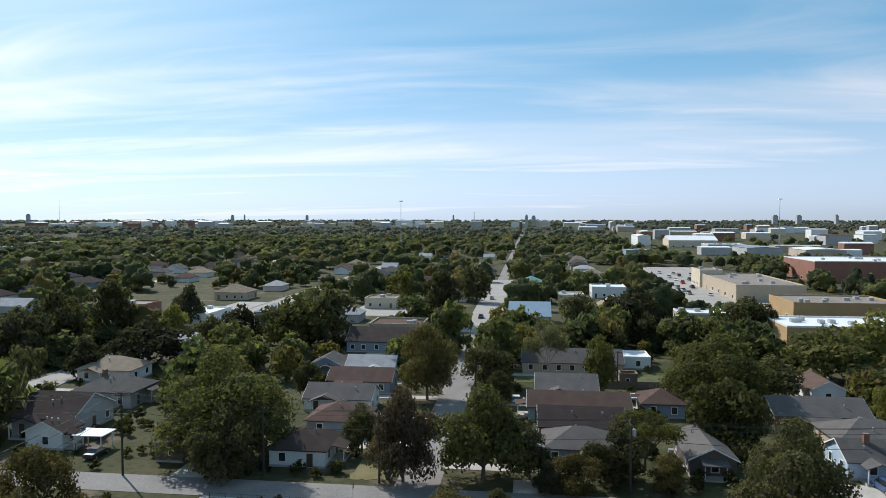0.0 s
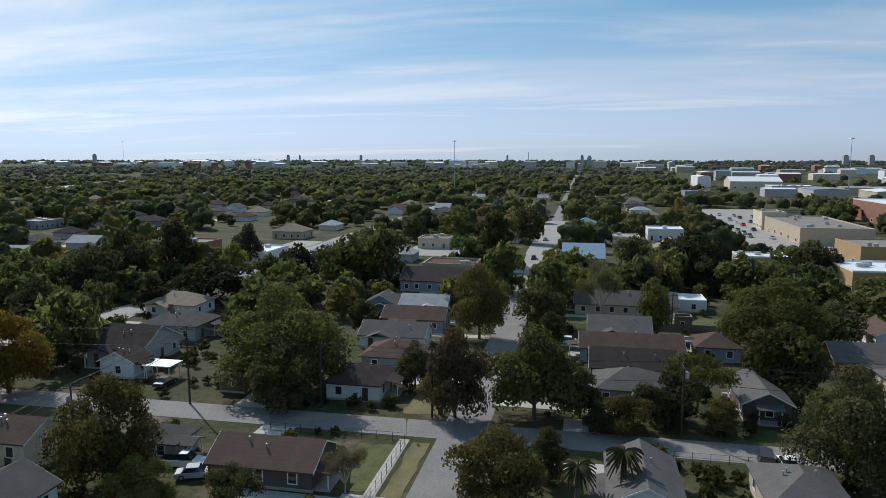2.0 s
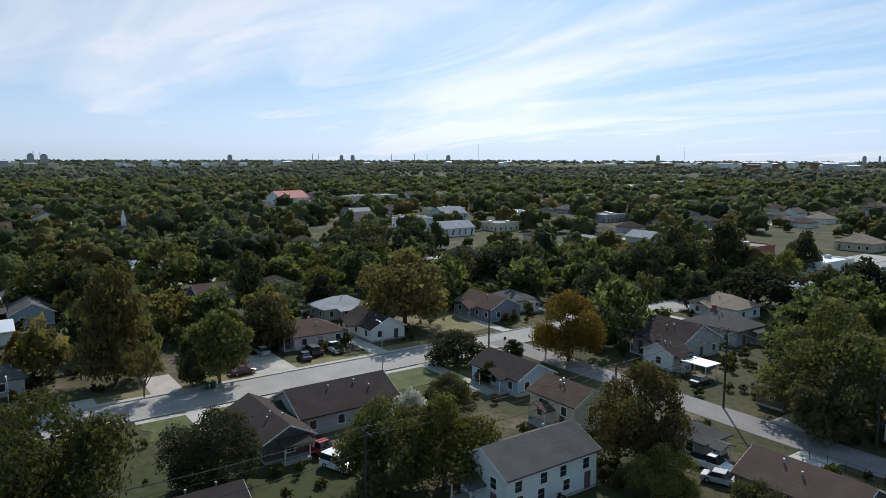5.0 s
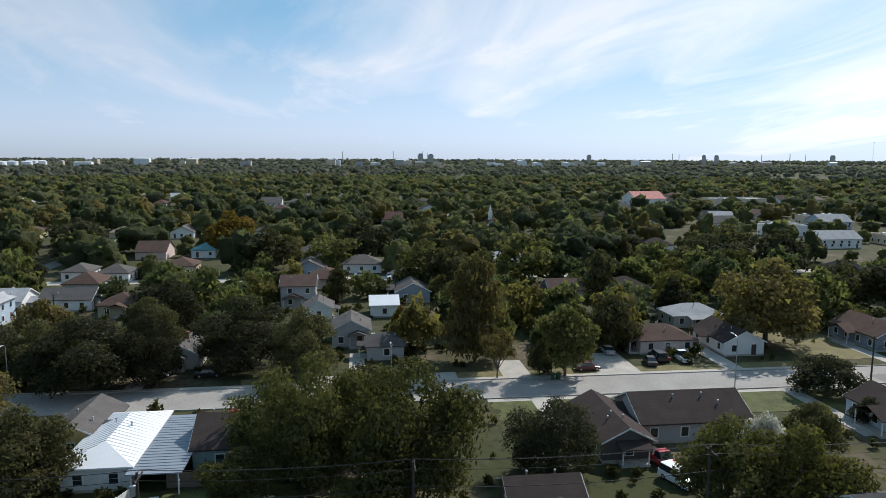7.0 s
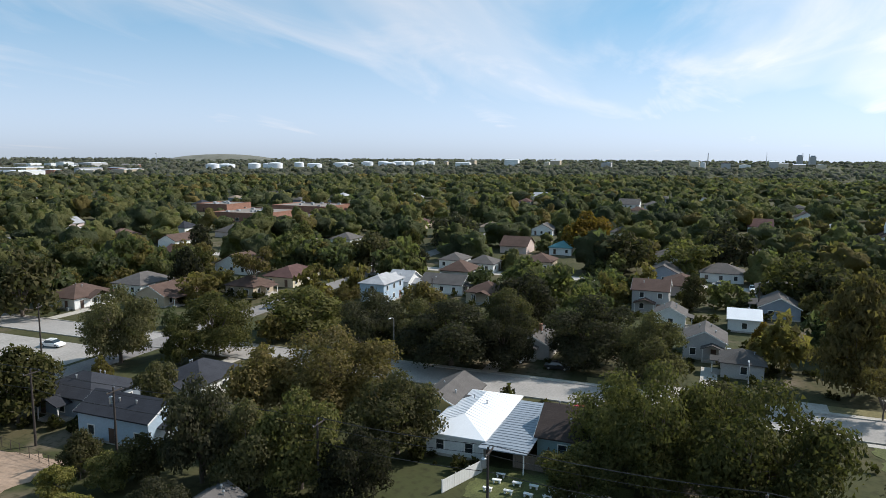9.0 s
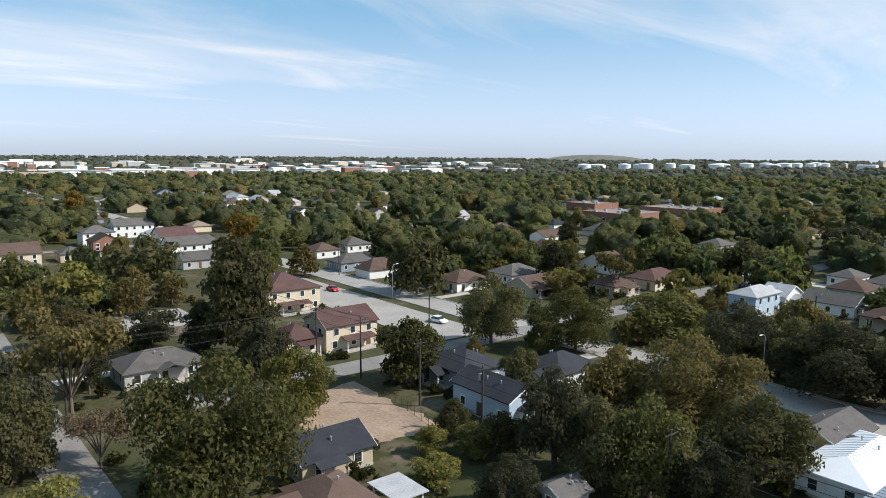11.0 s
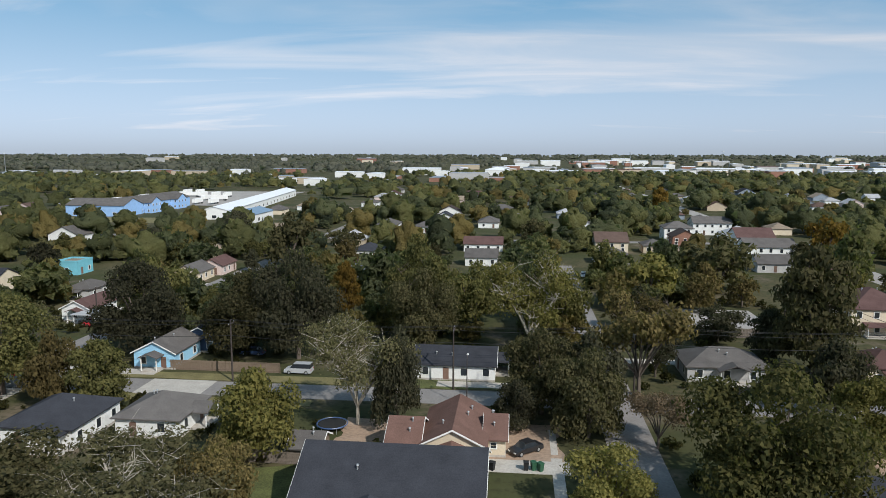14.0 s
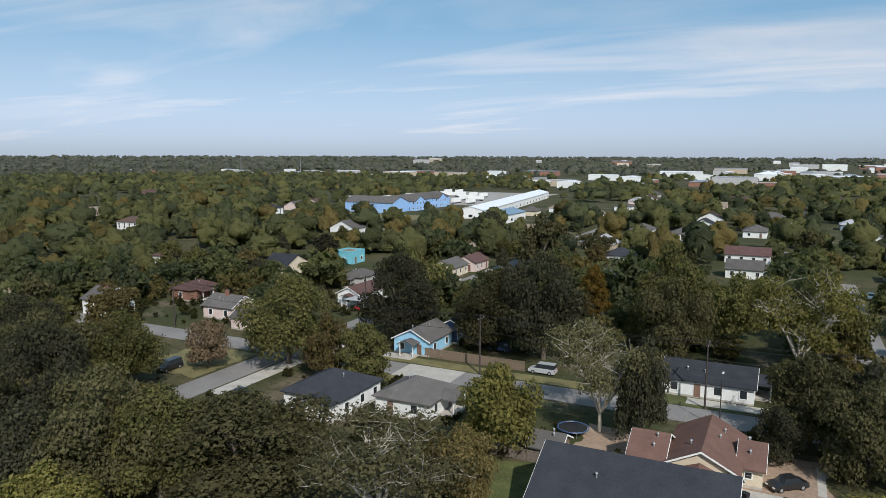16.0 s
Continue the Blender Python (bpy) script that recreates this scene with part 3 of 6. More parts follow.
def limb_mesh(name, lobes, mat, base, twigs, seed):
    """Trunk and limbs in the unit space of the crown; widths are stretched with it."""
    r = random.Random(seed)
    bm = bmesh.new()
    fork = 0.20
    tube(bm, (0, 0, -0.01), (0.01, 0, fork), base, base * 0.75, 8)
    for q in lobes[:10]:
        mid = Vector((q[0] * 0.45, q[1] * 0.45, fork + (q[2] - fork) * 0.55))
        end = Vector((q[0], q[1], q[2] + q[4] * 0.3))
        tube(bm, (0.01, 0, fork - 0.03), mid, base * 0.5, base * 0.33, 5)
        tube(bm, mid, end, base * 0.33, base * 0.12, 5)
        for k in range(twigs):
            a, b = mid.lerp(end, r.uniform(0.1, 1.0)), Vector((r.gauss(0, 1), r.gauss(0, 1), r.uniform(0.1, 1.3)))
            tip = a + Vector((b.x * q[3] * 0.55, b.y * q[3] * 0.55, b.z * q[4] * 0.75))
            tube(bm, a, tip, base * 0.13, base * 0.04, 4)
            for j in range(2):
                s = a.lerp(tip, r.uniform(0.4, 0.9))
                tube(bm, s, s + Vector((r.gauss(0, 0.12), r.gauss(0, 0.12), r.uniform(0.02, 0.12))), base * 0.06, base * 0.025, 3)
    return mesh_from(bm, name, mat)


NEAR_KINDS = {}
KINDS = {}
FAR_KINDS = {}
for kind, variants, count, size, base, twigs, bark in (("oak", 5, 6000, 0.038, 0.05, 1, BARK), ("round", 4, 5800, 0.040, 0.045, 1, BARK), ("tall", 2, 8500, 0.033, 0.05, 1, BARK),
                                                       ("sparse", 3, 5200, 0.030, 0.04, 6, BARK), ("bare", 2, 10500, 0.018, 0.036, 13, PALE_BARK)):
    for i in range(variants):
        lb = lobes_for(kind, 10 * i + len(kind))
        thin = kind in ("sparse", "bare")
        limbs = limb_mesh("trunk", lb, bark, base, twigs, i)
        KINDS.setdefault(kind, []).append((leaf_cloud("crown", lb, count, size, i + 3, shell=0.9 if thin else 0.42), limbs))
        FAR_KINDS.setdefault(kind, []).append((leaf_cloud("crown", lb, int(count * 0.36), size * 1.55, i + 3, shell=0.9 if thin else 0.45), limbs))
        NEAR_KINDS.setdefault(kind, []).append((leaf_cloud("crown", lb, int(count * 2.0), size * 0.71, i + 33, shell=0.9 if thin else 0.40), limbs))


def palm_meshes():
    bm = bmesh.new()
    tube(bm, (0, 0, -0.01), (0.05, 0, 0.5), 0.16, 0.12, 8)
    tube(bm, (0.05, 0, 0.5), (0, 0, 0.84), 0.12, 0.11, 8)
    trunk = mesh_from(bm, "trunk", BARK)
    bm = bmesh.new()
    r = random.Random(4)
    for i in range(48):
        a, lift = i * 2.4, r.uniform(-0.5, 0.9)
        d = Vector((math.cos(a), math.sin(a), 0))
        side = Vector((-d.y, d.x, 0))
        prev = None
        for k in range(6):
            f = k / 5
            c = Vector((0, 0, 0.84)) + d * f * 0.95 + Vector((0, 0, 0.14 * lift * f * 2 - 0.22 * f * f))
            w = 0.075 * math.sin(0.35 + 2.6 * f)
            cur = (bm.verts.new(c + side * w - Vector((0, 0, 0.03))), bm.verts.new(c), bm.verts.new(c - side * w - Vector((0, 0, 0.03))))
            if prev:
                bm.faces.new((prev[0], prev[1], cur[1], cur[0]))
                bm.faces.new((prev[1], prev[2], cur[2], cur[1]))
            prev = cur
    return mesh_from(bm, "crown", LEAF["mid"]), trunk


BIG = []
for i in range(3):
    lb = lobes_for("oak", 40 + 7 * i)
    BIG.append((leaf_cloud("crown", lb, 19000, 0.0215, 60 + i, shell=0.38), limb_mesh("trunk", lb, BARK, 0.05, 2, i)))
KINDS["palm"] = FAR_KINDS["palm"] = NEAR_KINDS["palm"] = [palm_meshes()]
TREEWORD = {"oak": "broad spreading tree", "round": "round-crowned tree", "tall": "tall slender tree", "sparse": "thin-leaved tree", "bare": "half-bare autumn tree", "palm": "fan palm"}
LEAFWORD = {"green": "full green leaves", "mid": "deep green leaves", "dark": "very dark evergreen leaves", "olive": "olive-brown leaves", "light": "fresh light green leaves", "yellow": "yellowing autumn leaves", "rust": "rust-brown autumn leaves", "blossom": "white blossom", "twig": "pale bare twigs and few leaves"}
PLANTED = []


def tree(x, y, h, r, kind, colour):
    rnd = random.Random(int(x * 13 + y * 29))
    far = math.hypot(x, y)
    crown, trunk = rnd.choice((NEAR_KINDS if far < 100 and r > 3.5 and kind != "bare" else KINDS if far < 165 or kind == "bare" else FAR_KINDS)[kind])
    if kind == "oak" and r > 6.5 and far < 150:
        crown, trunk = rnd.choice(BIG)
    low = h < 4.5 and kind != "palm"
    root = thing("shrub" if low else "tree", x, y, -0.05, rnd.uniform(0, 360), ("low leafy shrub with %s" if low else TREEWORD[kind] + " with %s") % LEAFWORD[colour], "shrub" if low else "palm" if kind == "palm" else "tree", "garden and street trees")
    root.scale = (r * rnd.uniform(0.92, 1.05), r * rnd.uniform(0.92, 1.05), h)
    part("trunk", trunk, root)
    c = part("crown", crown, root)
    c.material_slots[0].link = "OBJECT"
    c.material_slots[0].material = LEAF[colour]
    PLANTED.append((x, y, r))
    return root


# ---- ground and roads ----
bm = bmesh.new()
bmesh.ops.create_circle(bm, cap_ends=True, radius=5200, segments=96)
ground = tagged(new("ground", mesh_from(bm, "ground", ground_material())), "flat ground of grass, dry patches and bare earth", "ground", kind="structure")


STRIPS = []


def slab(name, x0, x1, y0, y1, top, mat, label, category, kind="structure"):
    bm = bmesh.new()
    box(bm, x0, x1, y0, y1, -0.05, top + 0.0007 * len(STRIPS))       # no two sheets in one plane
    STRIPS.append((x0, x1, y0, y1))
    return tagged(new(name, mesh_from(bm, name, mat)), label, category, kind=kind)


def patch(name, x0, x1, y0, y1, top, mat, label, category):
    """A sheet of lawn or earth with an uneven edge."""
    bm = bmesh.new()
    top += 0.0007 * len(STRIPS)
    cx, cy, hx, hy = (x0 + x1) / 2, (y0 + y1) / 2, (x1 - x0) / 2, (y1 - y0) / 2
    n = 64
    k = min(1.1, 0.28 * min(hx, hy))
    ring = []
    for i in range(n):
        a = 6.28318 * i / n
        c, s = math.cos(a), math.sin(a)
        f = 1 / max(abs(c), abs(s))
        px, py = cx + c * f * hx, cy + s * f * hy
        w = noise.noise(Vector((px * 0.35, py * 0.35, 1.0))) + 0.6 * noise.noise(Vector((px * 1.1, py * 1.1, 5.0)))
        ring.append(bm.verts.new((px - c * k * (0.6 + w), py - s * k * (0.6 + w), top)))
    low = [bm.verts.new((v.co.x, v.co.y, -0.05)) for v in ring]
    bm.faces.new(ring)
    for i in range(n):
        bm.faces.new((ring[i], low[i], low[(i + 1) % n], ring[(i + 1) % n]))
    STRIPS.append((x0 + 1, x1 - 1, y0 + 1, y1 - 1))
    return tagged(new(name, mesh_from(bm, name, mat)), label, category, kind="structure")


XN, XM, XE, XW = -15.5, -109.5, 85.0, -217.0         # streets that run along y
YA, YC, YD, YB = 92.2, -104.6, -300.0, 290.0         # streets that run along x
slab("road", XN - 3.2, XN + 3.2, -235, 2200, 0.040, ASPHALT, "straight worn asphalt street between front gardens", "road")
slab("road", XM - 4.6, XM + 4.6, -900, 900, 0.044, STREETC, "wide pale concrete street", "road")
slab("road", XE - 3.0, XE + 3.0, -800, 140, 0.040, ASPHALT, "narrow worn asphalt street", "road")
slab("road", XW - 3.2, XW + 3.2, -800, 800, 0.040, CONCRETE, "pale concrete street between houses", "road")
slab("road", -109.5, 260, YA - 3.1, YA + 3.1, 0.048, ASPHALT, "worn asphalt cross street", "road")
slab("road", -330, 420, YC - 3.2, YC + 3.2, 0.048, ASPHALT, "worn asphalt cross street", "road")
slab("road", -420, 420, YD - 3.0, YD + 3.0, 0.048, ASPHALT, "asphalt cross street", "road")

# ---- houses and halls ----
house(-35.9, 75.1, 12.9, 8.0, 2.6, "gable", "x", "brown", "dark")
house(-53.1, 77.7, 8.0, 5.2, 2.6, "hip", "x", "grey", "grey")
house(-56.7, 52.7, 8.0, 13.7, 4.6, "gable", "y", "grey", "white")
house(-129.5, 105.7, 13.5, 9.0, 3.0, "gable", "x", "brown", "slate")
house(-131.9, 115.7, 10.0, 6.8, 3.0, "hip", "x", "grey", "white")
house(-149.7, 76.0, 8.0, 11.9, 2.8, "hip", "y", "lightgrey", "grey")
house(-129.5, 73.8, 12.8, 8.0, 2.8, "gable", "x", "darkbrown", "white")
house(-130.7, 59.8, 9.0, 11.2, 2.8, "hip", "y", "brown", "pink")
house(-83.0, 115.7, 11.3, 12.0, 3.4, "gable", "x", "darkbrown", "grey")
house(-78.2, 106.3, 6.5, 5.0, 3.0, "gable", "y", "darkbrown", "white")
house(-84.2, 133.5, 12.4, 10.0, 3.2, "hip", "x", "grey", "grey")
house(-70.7, 105.8, 4.7, 3.5, 2.5, "flat", "x", "whitemetal", "open")
house(-55.0, 103.3, 4.4, 5.0, 2.6, "hip", "y", "darkbrown", "dark")
house(-34.7, 105.6, 8.7, 9.0, 2.8, "hip", "y", "darkbrown", "white")
house(-33.1, 120.9, 10.1, 9.0, 2.8, "hip", "x", "brown", "slate")
house(-36.7, 134.7, 13.1, 8.0, 2.8, "gable", "x", "grey", "white")
house(-36.1, 149.8, 13.8, 8.0, 2.8, "gable", "x", "brown", "slate")
house(-36.7, 162.5, 11.2, 8.0, 3.0, "gable", "x", "lightgrey", "white")
house(-47.3, 162.5, 8.2, 7.0, 3.0, "gable", "y", "grey", "slate")
house(-40.7, 196.7, 19.9, 12.0, 3.2, "gable", "x", "darkbrown", "slate")
house(-41.4, 222.1, 16.8, 14.0, 4.0, "flat", "x", "brown", "tan")
house(-134.9, 310.2, 15.2, 13.0, 3.5, "hip", "x", "tan", "tan")
house(0.4, 250.1, 14.1, 20.0, 4.0, "gable", "x", "bluemetal", "blue")
house(37.2, 338.9, 15.7, 14.0, 5.0, "flat", "x", "whitemetal", "white")
house(61.1, 258.7, 16.8, 12.0, 4.0, "flat", "x", "whitemetal", "tan")
house(108.0, 363.9, 30.0, 70.0, 7.0, "flat", "x", "flatroof", "tan")
house(97.8, 402.2, 11.8, 20.0, 9.0, "flat", "x", "flatroof", "cream")
house(112.7, 276.2, 37.0, 26.0, 7.0, "flat", "x", "flatroof", "ochre")
house(92.7, 223.8, 36.3, 22.0, 6.0, "flat", "x", "whitemetal", "ochre")
house(203.0, 455.0, 76.0, 50.0, 12.0, "flat", "y", "whitemetal", "rust")
house(7.9, 147.9, 12.3, 9.0, 2.8, "gable", "x", "grey", "tan")
house(9.4, 133.9, 18.6, 8.0, 2.8, "gable", "x", "brown", "teal")
house(25.4, 138.7, 7.9, 8.0, 2.8, "hip", "y", "brown", "slate")
house(16.2, 140.0, 11.5, 3.0, 2.7, "flat", "x", "whitemetal", "open")
house(9.0, 122.2, 14.1, 9.0, 2.8, "gable", "x", "darkbrown", "dark")
house(8.0, 111.1, 10.8, 9.0, 2.8, "hip", "x", "grey", "slate")
house(26.8, 110.3, 6.5, 12.0, 2.8, "gable", "y", "grey", "dark")
house(51.5, 133.3, 16.1, 9.0, 3.0, "gable", "x", "grey", "brick")
house(60.6, 154.2, 6.5, 10.0, 3.0, "gable", "y", "brown", "white")
house(55.1, 120.2, 13.1, 10.0, 2.8, "hip", "x", "grey", "tan")
house(49.2, 110.0, 6.5, 8.0, 2.8, "gable", "x", "grey", "blue")
house(10.6, 175.2, 23.9, 10.0, 2.8, "gable", "x", "grey", "tan")
house(26.9, 181.4, 6.5, 8.0, 2.8, "flat", "x", "whitemetal", "white")
house(22.3, 160.4, 3.8, 3.0, 2.6, "flat", "x", "darkbrown", "wood")
house(7.2, 75.9, 7.3, 12.0, 3.0, "gable", "y", "grey", "white")
house(23.7, 77.8, 8.0, 10.0, 2.8, "hip", "y", "grey", "tan")
house(-86.7, 76.3, 11.9, 8.0, 2.8, "gable", "x", "darkbrown", "blue")
house(-69.0, 71.7, 9.0, 7.0, 4.2, "gable", "x", "brown", "cream")
house(-90.2, 45.0, 10.0, 15.5, 2.9, "gable", "y", "darkbrown", "grey")
house(-87.2, 33.4, 14.0, 6.5, 2.8, "gable", "x", "darkbrown", "dark")
house(-68.9, 19.2, 6.0, 7.8, 2.8, "gable", "y", "darkbrown", "dark")
house(-87.9, -29.7, 17.0, 7.7, 3.0, "hip", "x", "whitemetal", "white", ribs=1)
house(-86.4, -22.8, 17.5, 5.5, 2.7, "flat", "y", "greymetal", "open", ribs=1)
house(-94.1, -35.8, 11.0, 6.5, 3.0, "gable", "x", "grey", "yellow")
house(-88.3, -16.7, 10.0, 6.5, 3.0, "gable", "y", "darkbrown", "teal")
house(-178.1, -82.2, 9.0, 6.5, 3.5, "gable", "y", "lightgrey", "white")
house(-181.2, -70.6, 8.0, 12.2, 3.0, "gable", "y", "grey", "white")
house(-174.0, -56.0, 9.0, 9.0, 3.0, "hip", "y", "brown", "tan")
house(-224.7, -84.2, 10.0, 8.0, 3.0, "hip", "x", "grey", "white")
house(-220.9, -72.5, 9.0, 9.3, 3.0, "hip", "y", "grey", "white")
house(-230.2, -55.3, 10.0, 9.0, 3.5, "hip", "x", "brown", "tan")
house(-272.1, -56.7, 10.0, 8.7, 3.0, "hip", "x", "teal", "white")
house(-223.2, -14.9, 11.0, 10.4, 3.0, "gable", "x", "grey", "slate")
house(-232.0, 1.6, 10.0, 12.5, 3.0, "hip", "y", "grey", "white")
house(-179.9, -14.8, 8.0, 8.6, 5.6, "gable", "y", "brown", "grey")
house(-164.9, -9.2, 7.0, 6.5, 3.0, "gable", "x", "grey", "white")
house(-184.0, 14.4, 10.0, 8.8, 3.0, "gable", "x", "grey", "slate")
house(-166.9, 6.3, 8.0, 6.5, 3.0, "gable", "y", "whitemetal", "white")
house(-142.1, -1.4, 9.0, 7.5, 3.6, "gable", "x", "grey", "grey")
house(-131.3, 5.1, 7.0, 6.9, 2.8, "hip", "x", "grey", "grey")
house(-130.5, -31.5, 9.0, 6.5, 2.7, "gable", "x", "grey", "grey")
house(-181.2, 55.2, 9.0, 9.5, 3.0, "gable", "y", "brown", "grey")
house(-182.7, 72.9, 10.0, 11.4, 3.0, "hip", "y", "darkbrown", "slate")
house(-529.0, 224.5, 28.0, 24.4, 6.0, "gable", "y", "salmon", "white")
house(-327.8, 179.4, 12.0, 13.5, 6.0, "gable", "y", "grey", "white")
house(-318.9, 206.8, 12.0, 18.6, 5.0, "flat", "y", "lightgrey", "white")
house(-338.8, 65.3, 14.0, 12.3, 4.0, "gable", "x", "darkbrown", "white", steeple=1)
house(-369.3, 263.7, 14.0, 24.5, 5.0, "flat", "y", "lightgrey", "cream")
house(-271.3, 14.0, 10.0, 9.9, 3.0, "gable", "y", "grey", "tan")
house(-508.9, -59.4, 14.0, 14.2, 5.0, "gable", "y", "grey", "white")
house(-335.6, -79.3, 10.0, 10.3, 3.0, "gable", "x", "grey", "white")
house(-322.4, 286.9, 15.0, 14.4, 5.0, "flat", "y", "whitemetal", "white")
house(-359.9, 196.2, 14.0, 13.0, 5.0, "gable", "y", "lightgrey", "cream")
house(-334.5, 215.1, 14.0, 14.3, 4.5, "flat", "y", "lightgrey", "cream")
house(-350.8, 254.4, 14.0, 17.6, 4.0, "gable", "y", "lightgrey", "blue")
house(-281.5, 237.5, 14.0, 14.4, 4.0, "flat", "y", "lightgrey", "cream")
house(-286.4, 325.0, 16.0, 17.7, 4.0, "flat", "y", "lightgrey", "grey")
house(-537.5, 655.4, 24.0, 41.8, 6.0, "flat", "y", "whitemetal", "white")
house(-587.4, 793.1, 24.0, 63.8, 6.0, "flat", "y", "lightgrey", "cream")
house(-147.6, 249.6, 12.0, 12.4, 5.0, "flat", "y", "flatroof", "rust")
house(-118.1, 238.7, 16.0, 20.1, 4.0, "flat", "y", "whitemetal", "white")
house(-222.8, 252.8, 12.0, 9.7, 3.5, "hip", "x", "grey", "white")
house(-530.0, 300.3, 20.0, 44.7, 5.0, "flat", "y", "lightgrey", "cream")
house(-275.7, 202.2, 12.0, 18.7, 4.0, "gable", "y", "lightgrey", "white")
house(-61.0, 290.2, 13.0, 14.0, 4.0, "flat", "x", "tan", "cream")
house(18.2, 312.1, 11.2, 14.0, 4.0, "flat", "x", "lightgrey", "cream")
house(1.4, 380.4, 10.5, 12.0, 3.5, "hip", "y", "teal", "white")
house(103.9, 675.1, 29.4, 25.0, 7.0, "flat", "x", "lightgrey", "slate")
house(201.8, 918.5, 58.8, 40.0, 9.0, "gable", "x", "whitemetal", "cream")
house(211.9, 801.7, 39.2, 30.0, 8.0, "flat", "x", "whitemetal", "grey")
house(-35.9, -271.2, 12.0, 12.0, 4.5, "gable", "x", "brown", "cream")
house(-52.1, -272.5, 8.2, 9.0, 3.0, "hip", "y", "grey", "tan")
house(-69.6, -312.6, 12.1, 10.0, 5.6, "hip", "x", "grey", "white")
house(-89.5, -335.1, 17.1, 10.0, 5.6, "gable", "x", "grey", "white")
house(-68.0, -292.9, 10.3, 10.0, 4.0, "gable", "y", "darkbrown", "brick")
house(-90.1, -278.9, 13.8, 12.0, 6.0, "gable", "x", "maroon", "white")
house(-88.7, -257.9, 17.2, 10.0, 5.0, "gable", "x", "grey", "white")
house(-81.9, -232.7, 11.1, 9.0, 3.0, "gable", "x", "grey", "grey")
house(-76.4, -157.6, 13.6, 14.6, 5.8, "hip", "y", "maroon", "cream")
house(-70.6, -119.5, 11.6, 9.0, 5.2, "gable", "x", "maroon", "cream")
house(-61.0, -120.6, 7.4, 8.2, 3.4, "hip", "x", "maroon", "cream")
house(-35.2, -120.6, 12.9, 9.0, 2.8, "hip", "x", "grey", "grey")
house(-40.4, -72.9, 9.6, 7.5, 2.7, "gable", "x", "darkgrey", "tan")
house(-34.6, -61.2, 6.5, 8.0, 2.7, "hip", "y", "brown", "tan")
house(-41.2, -58.2, 3.6, 5.0, 2.5, "flat", "x", "lightgrey", "open")
house(-69.6, -72.7, 7.0, 12.2, 3.95, "gable", "y", "darkgrey", "blue")
house(-75.2, -87.1, 9.2, 11.0, 3.4, "hip", "y", "darkgrey", "slate")
house(-88.0, -76.9, 10.4, 9.0, 3.0, "hip", "x", "darkgrey", "white")
house(-55.5, -47.6, 4.1, 4.0, 2.2, "gable", "x", "grey", "grey")
house(-129.0, -150.2, 12.1, 10.0, 3.0, "hip", "x", "brown", "white")
house(-149.4, -149.2, 12.9, 10.0, 3.0, "hip", "x", "grey", "white")
house(-140.3, -132.1, 13.0, 9.0, 3.0, "gable", "x", "brown", "tan")
house(-186.7, -144.8, 10.0, 12.9, 3.0, "gable", "x", "brown", "white")
house(-176.4, -118.2, 14.9, 10.0, 3.0, "hip", "x", "maroon", "cream")
house(-157.3, -119.4, 9.1, 9.0, 3.0, "hip", "x", "brown", "tan")
house(-164.0, -82.1, 12.0, 6.9, 5.4, "hip", "x", "lightgrey", "blue")
house(-178.3, -84.3, 8.1, 9.0, 3.0, "gable", "x", "lightgrey", "teal")
house(-344.9, -254.6, 37.7, 35.0, 5.0, "flat", "x", "flatroof", "brick")
house(-404.5, -254.3, 34.4, 40.0, 5.0, "flat", "x", "flatroof", "brick")
house(-390.8, -315.7, 25.9, 25.0, 5.0, "flat", "x", "flatroof", "brick")
house(-127.7, -228.9, 9.6, 10.0, 3.0, "hip", "y", "brown", "white")
house(-145.5, -236.0, 10.8, 10.0, 3.0, "hip", "x", "grey", "white")
house(-122.6, -198.1, 15.2, 9.0, 3.0, "hip", "x", "grey", "slate")
house(116.3, -122.2, 8.7, 8.0, 3.0, "gable", "x", "grey", "pink")
house(104.0, -116.4, 6.5, 7.0, 2.7, "gable", "x", "grey", "pink")
house(60.8, -85.1, 10.1, 11.0, 3.0, "hip", "y", "darkgrey", "white")
house(48.4, -89.0, 8.9, 9.0, 2.8, "hip", "y", "grey", "white")
house(62.7, -118.2, 7.5, 10.0, 3.0, "gable", "y", "grey", "skyblue")
house(59.5, -128.4, 7.2, 9.0, 3.0, "gable", "y", "darkgrey", "navy")
house(25.2, -81.3, 3.8, 4.5, 2.2, "gable", "x", "grey", "wood")
house(12.4, -70.7, 19.2, 15.0, 3.0, "gable", "x", "darkgrey", "white")
house(7.2, -86.3, 7.7, 12.0, 2.8, "gable", "y", "redbrown", "cream")
house(13.3, -84.1, 3.9, 8.0, 2.6, "gable", "x", "redbrown", "cream")
house(2.1, -87.1, 2.5, 7.0, 2.5, "gable", "x", "redbrown", "cream")
house(9.8, -116.6, 13.5, 8.0, 2.8, "gable", "x", "darkgrey", "white")
house(244.0, -394.0, 36.0, 20.0, 6.4, "gable", "x", "grey", "schoolblue")
house(237.0, -434.0, 20.0, 70.0, 6.4, "gable", "y", "grey", "schoolblue")
house(229.0, -414.0, 14.0, 13.0, 6.4, "gable", "x", "grey", "schoolblue")
house(229.0, -448.0, 14.0, 13.0, 6.4, "gable", "x", "grey", "schoolblue")
house(181.0, -477.0, 16.0, 208.0, 5.0, "gable", "y", "whitemetal", "white").matrix_basis = pose(181.0, -477.0, 0, 0, 0, 7.5)
house(146.0, -372.0, 16.0, 30.0, 4.5, "gable", "y", "bluemetal", "white")
house(97.8, -149.6, 6.5, 11.0, 3.0, "gable", "y", "maroon", "white")
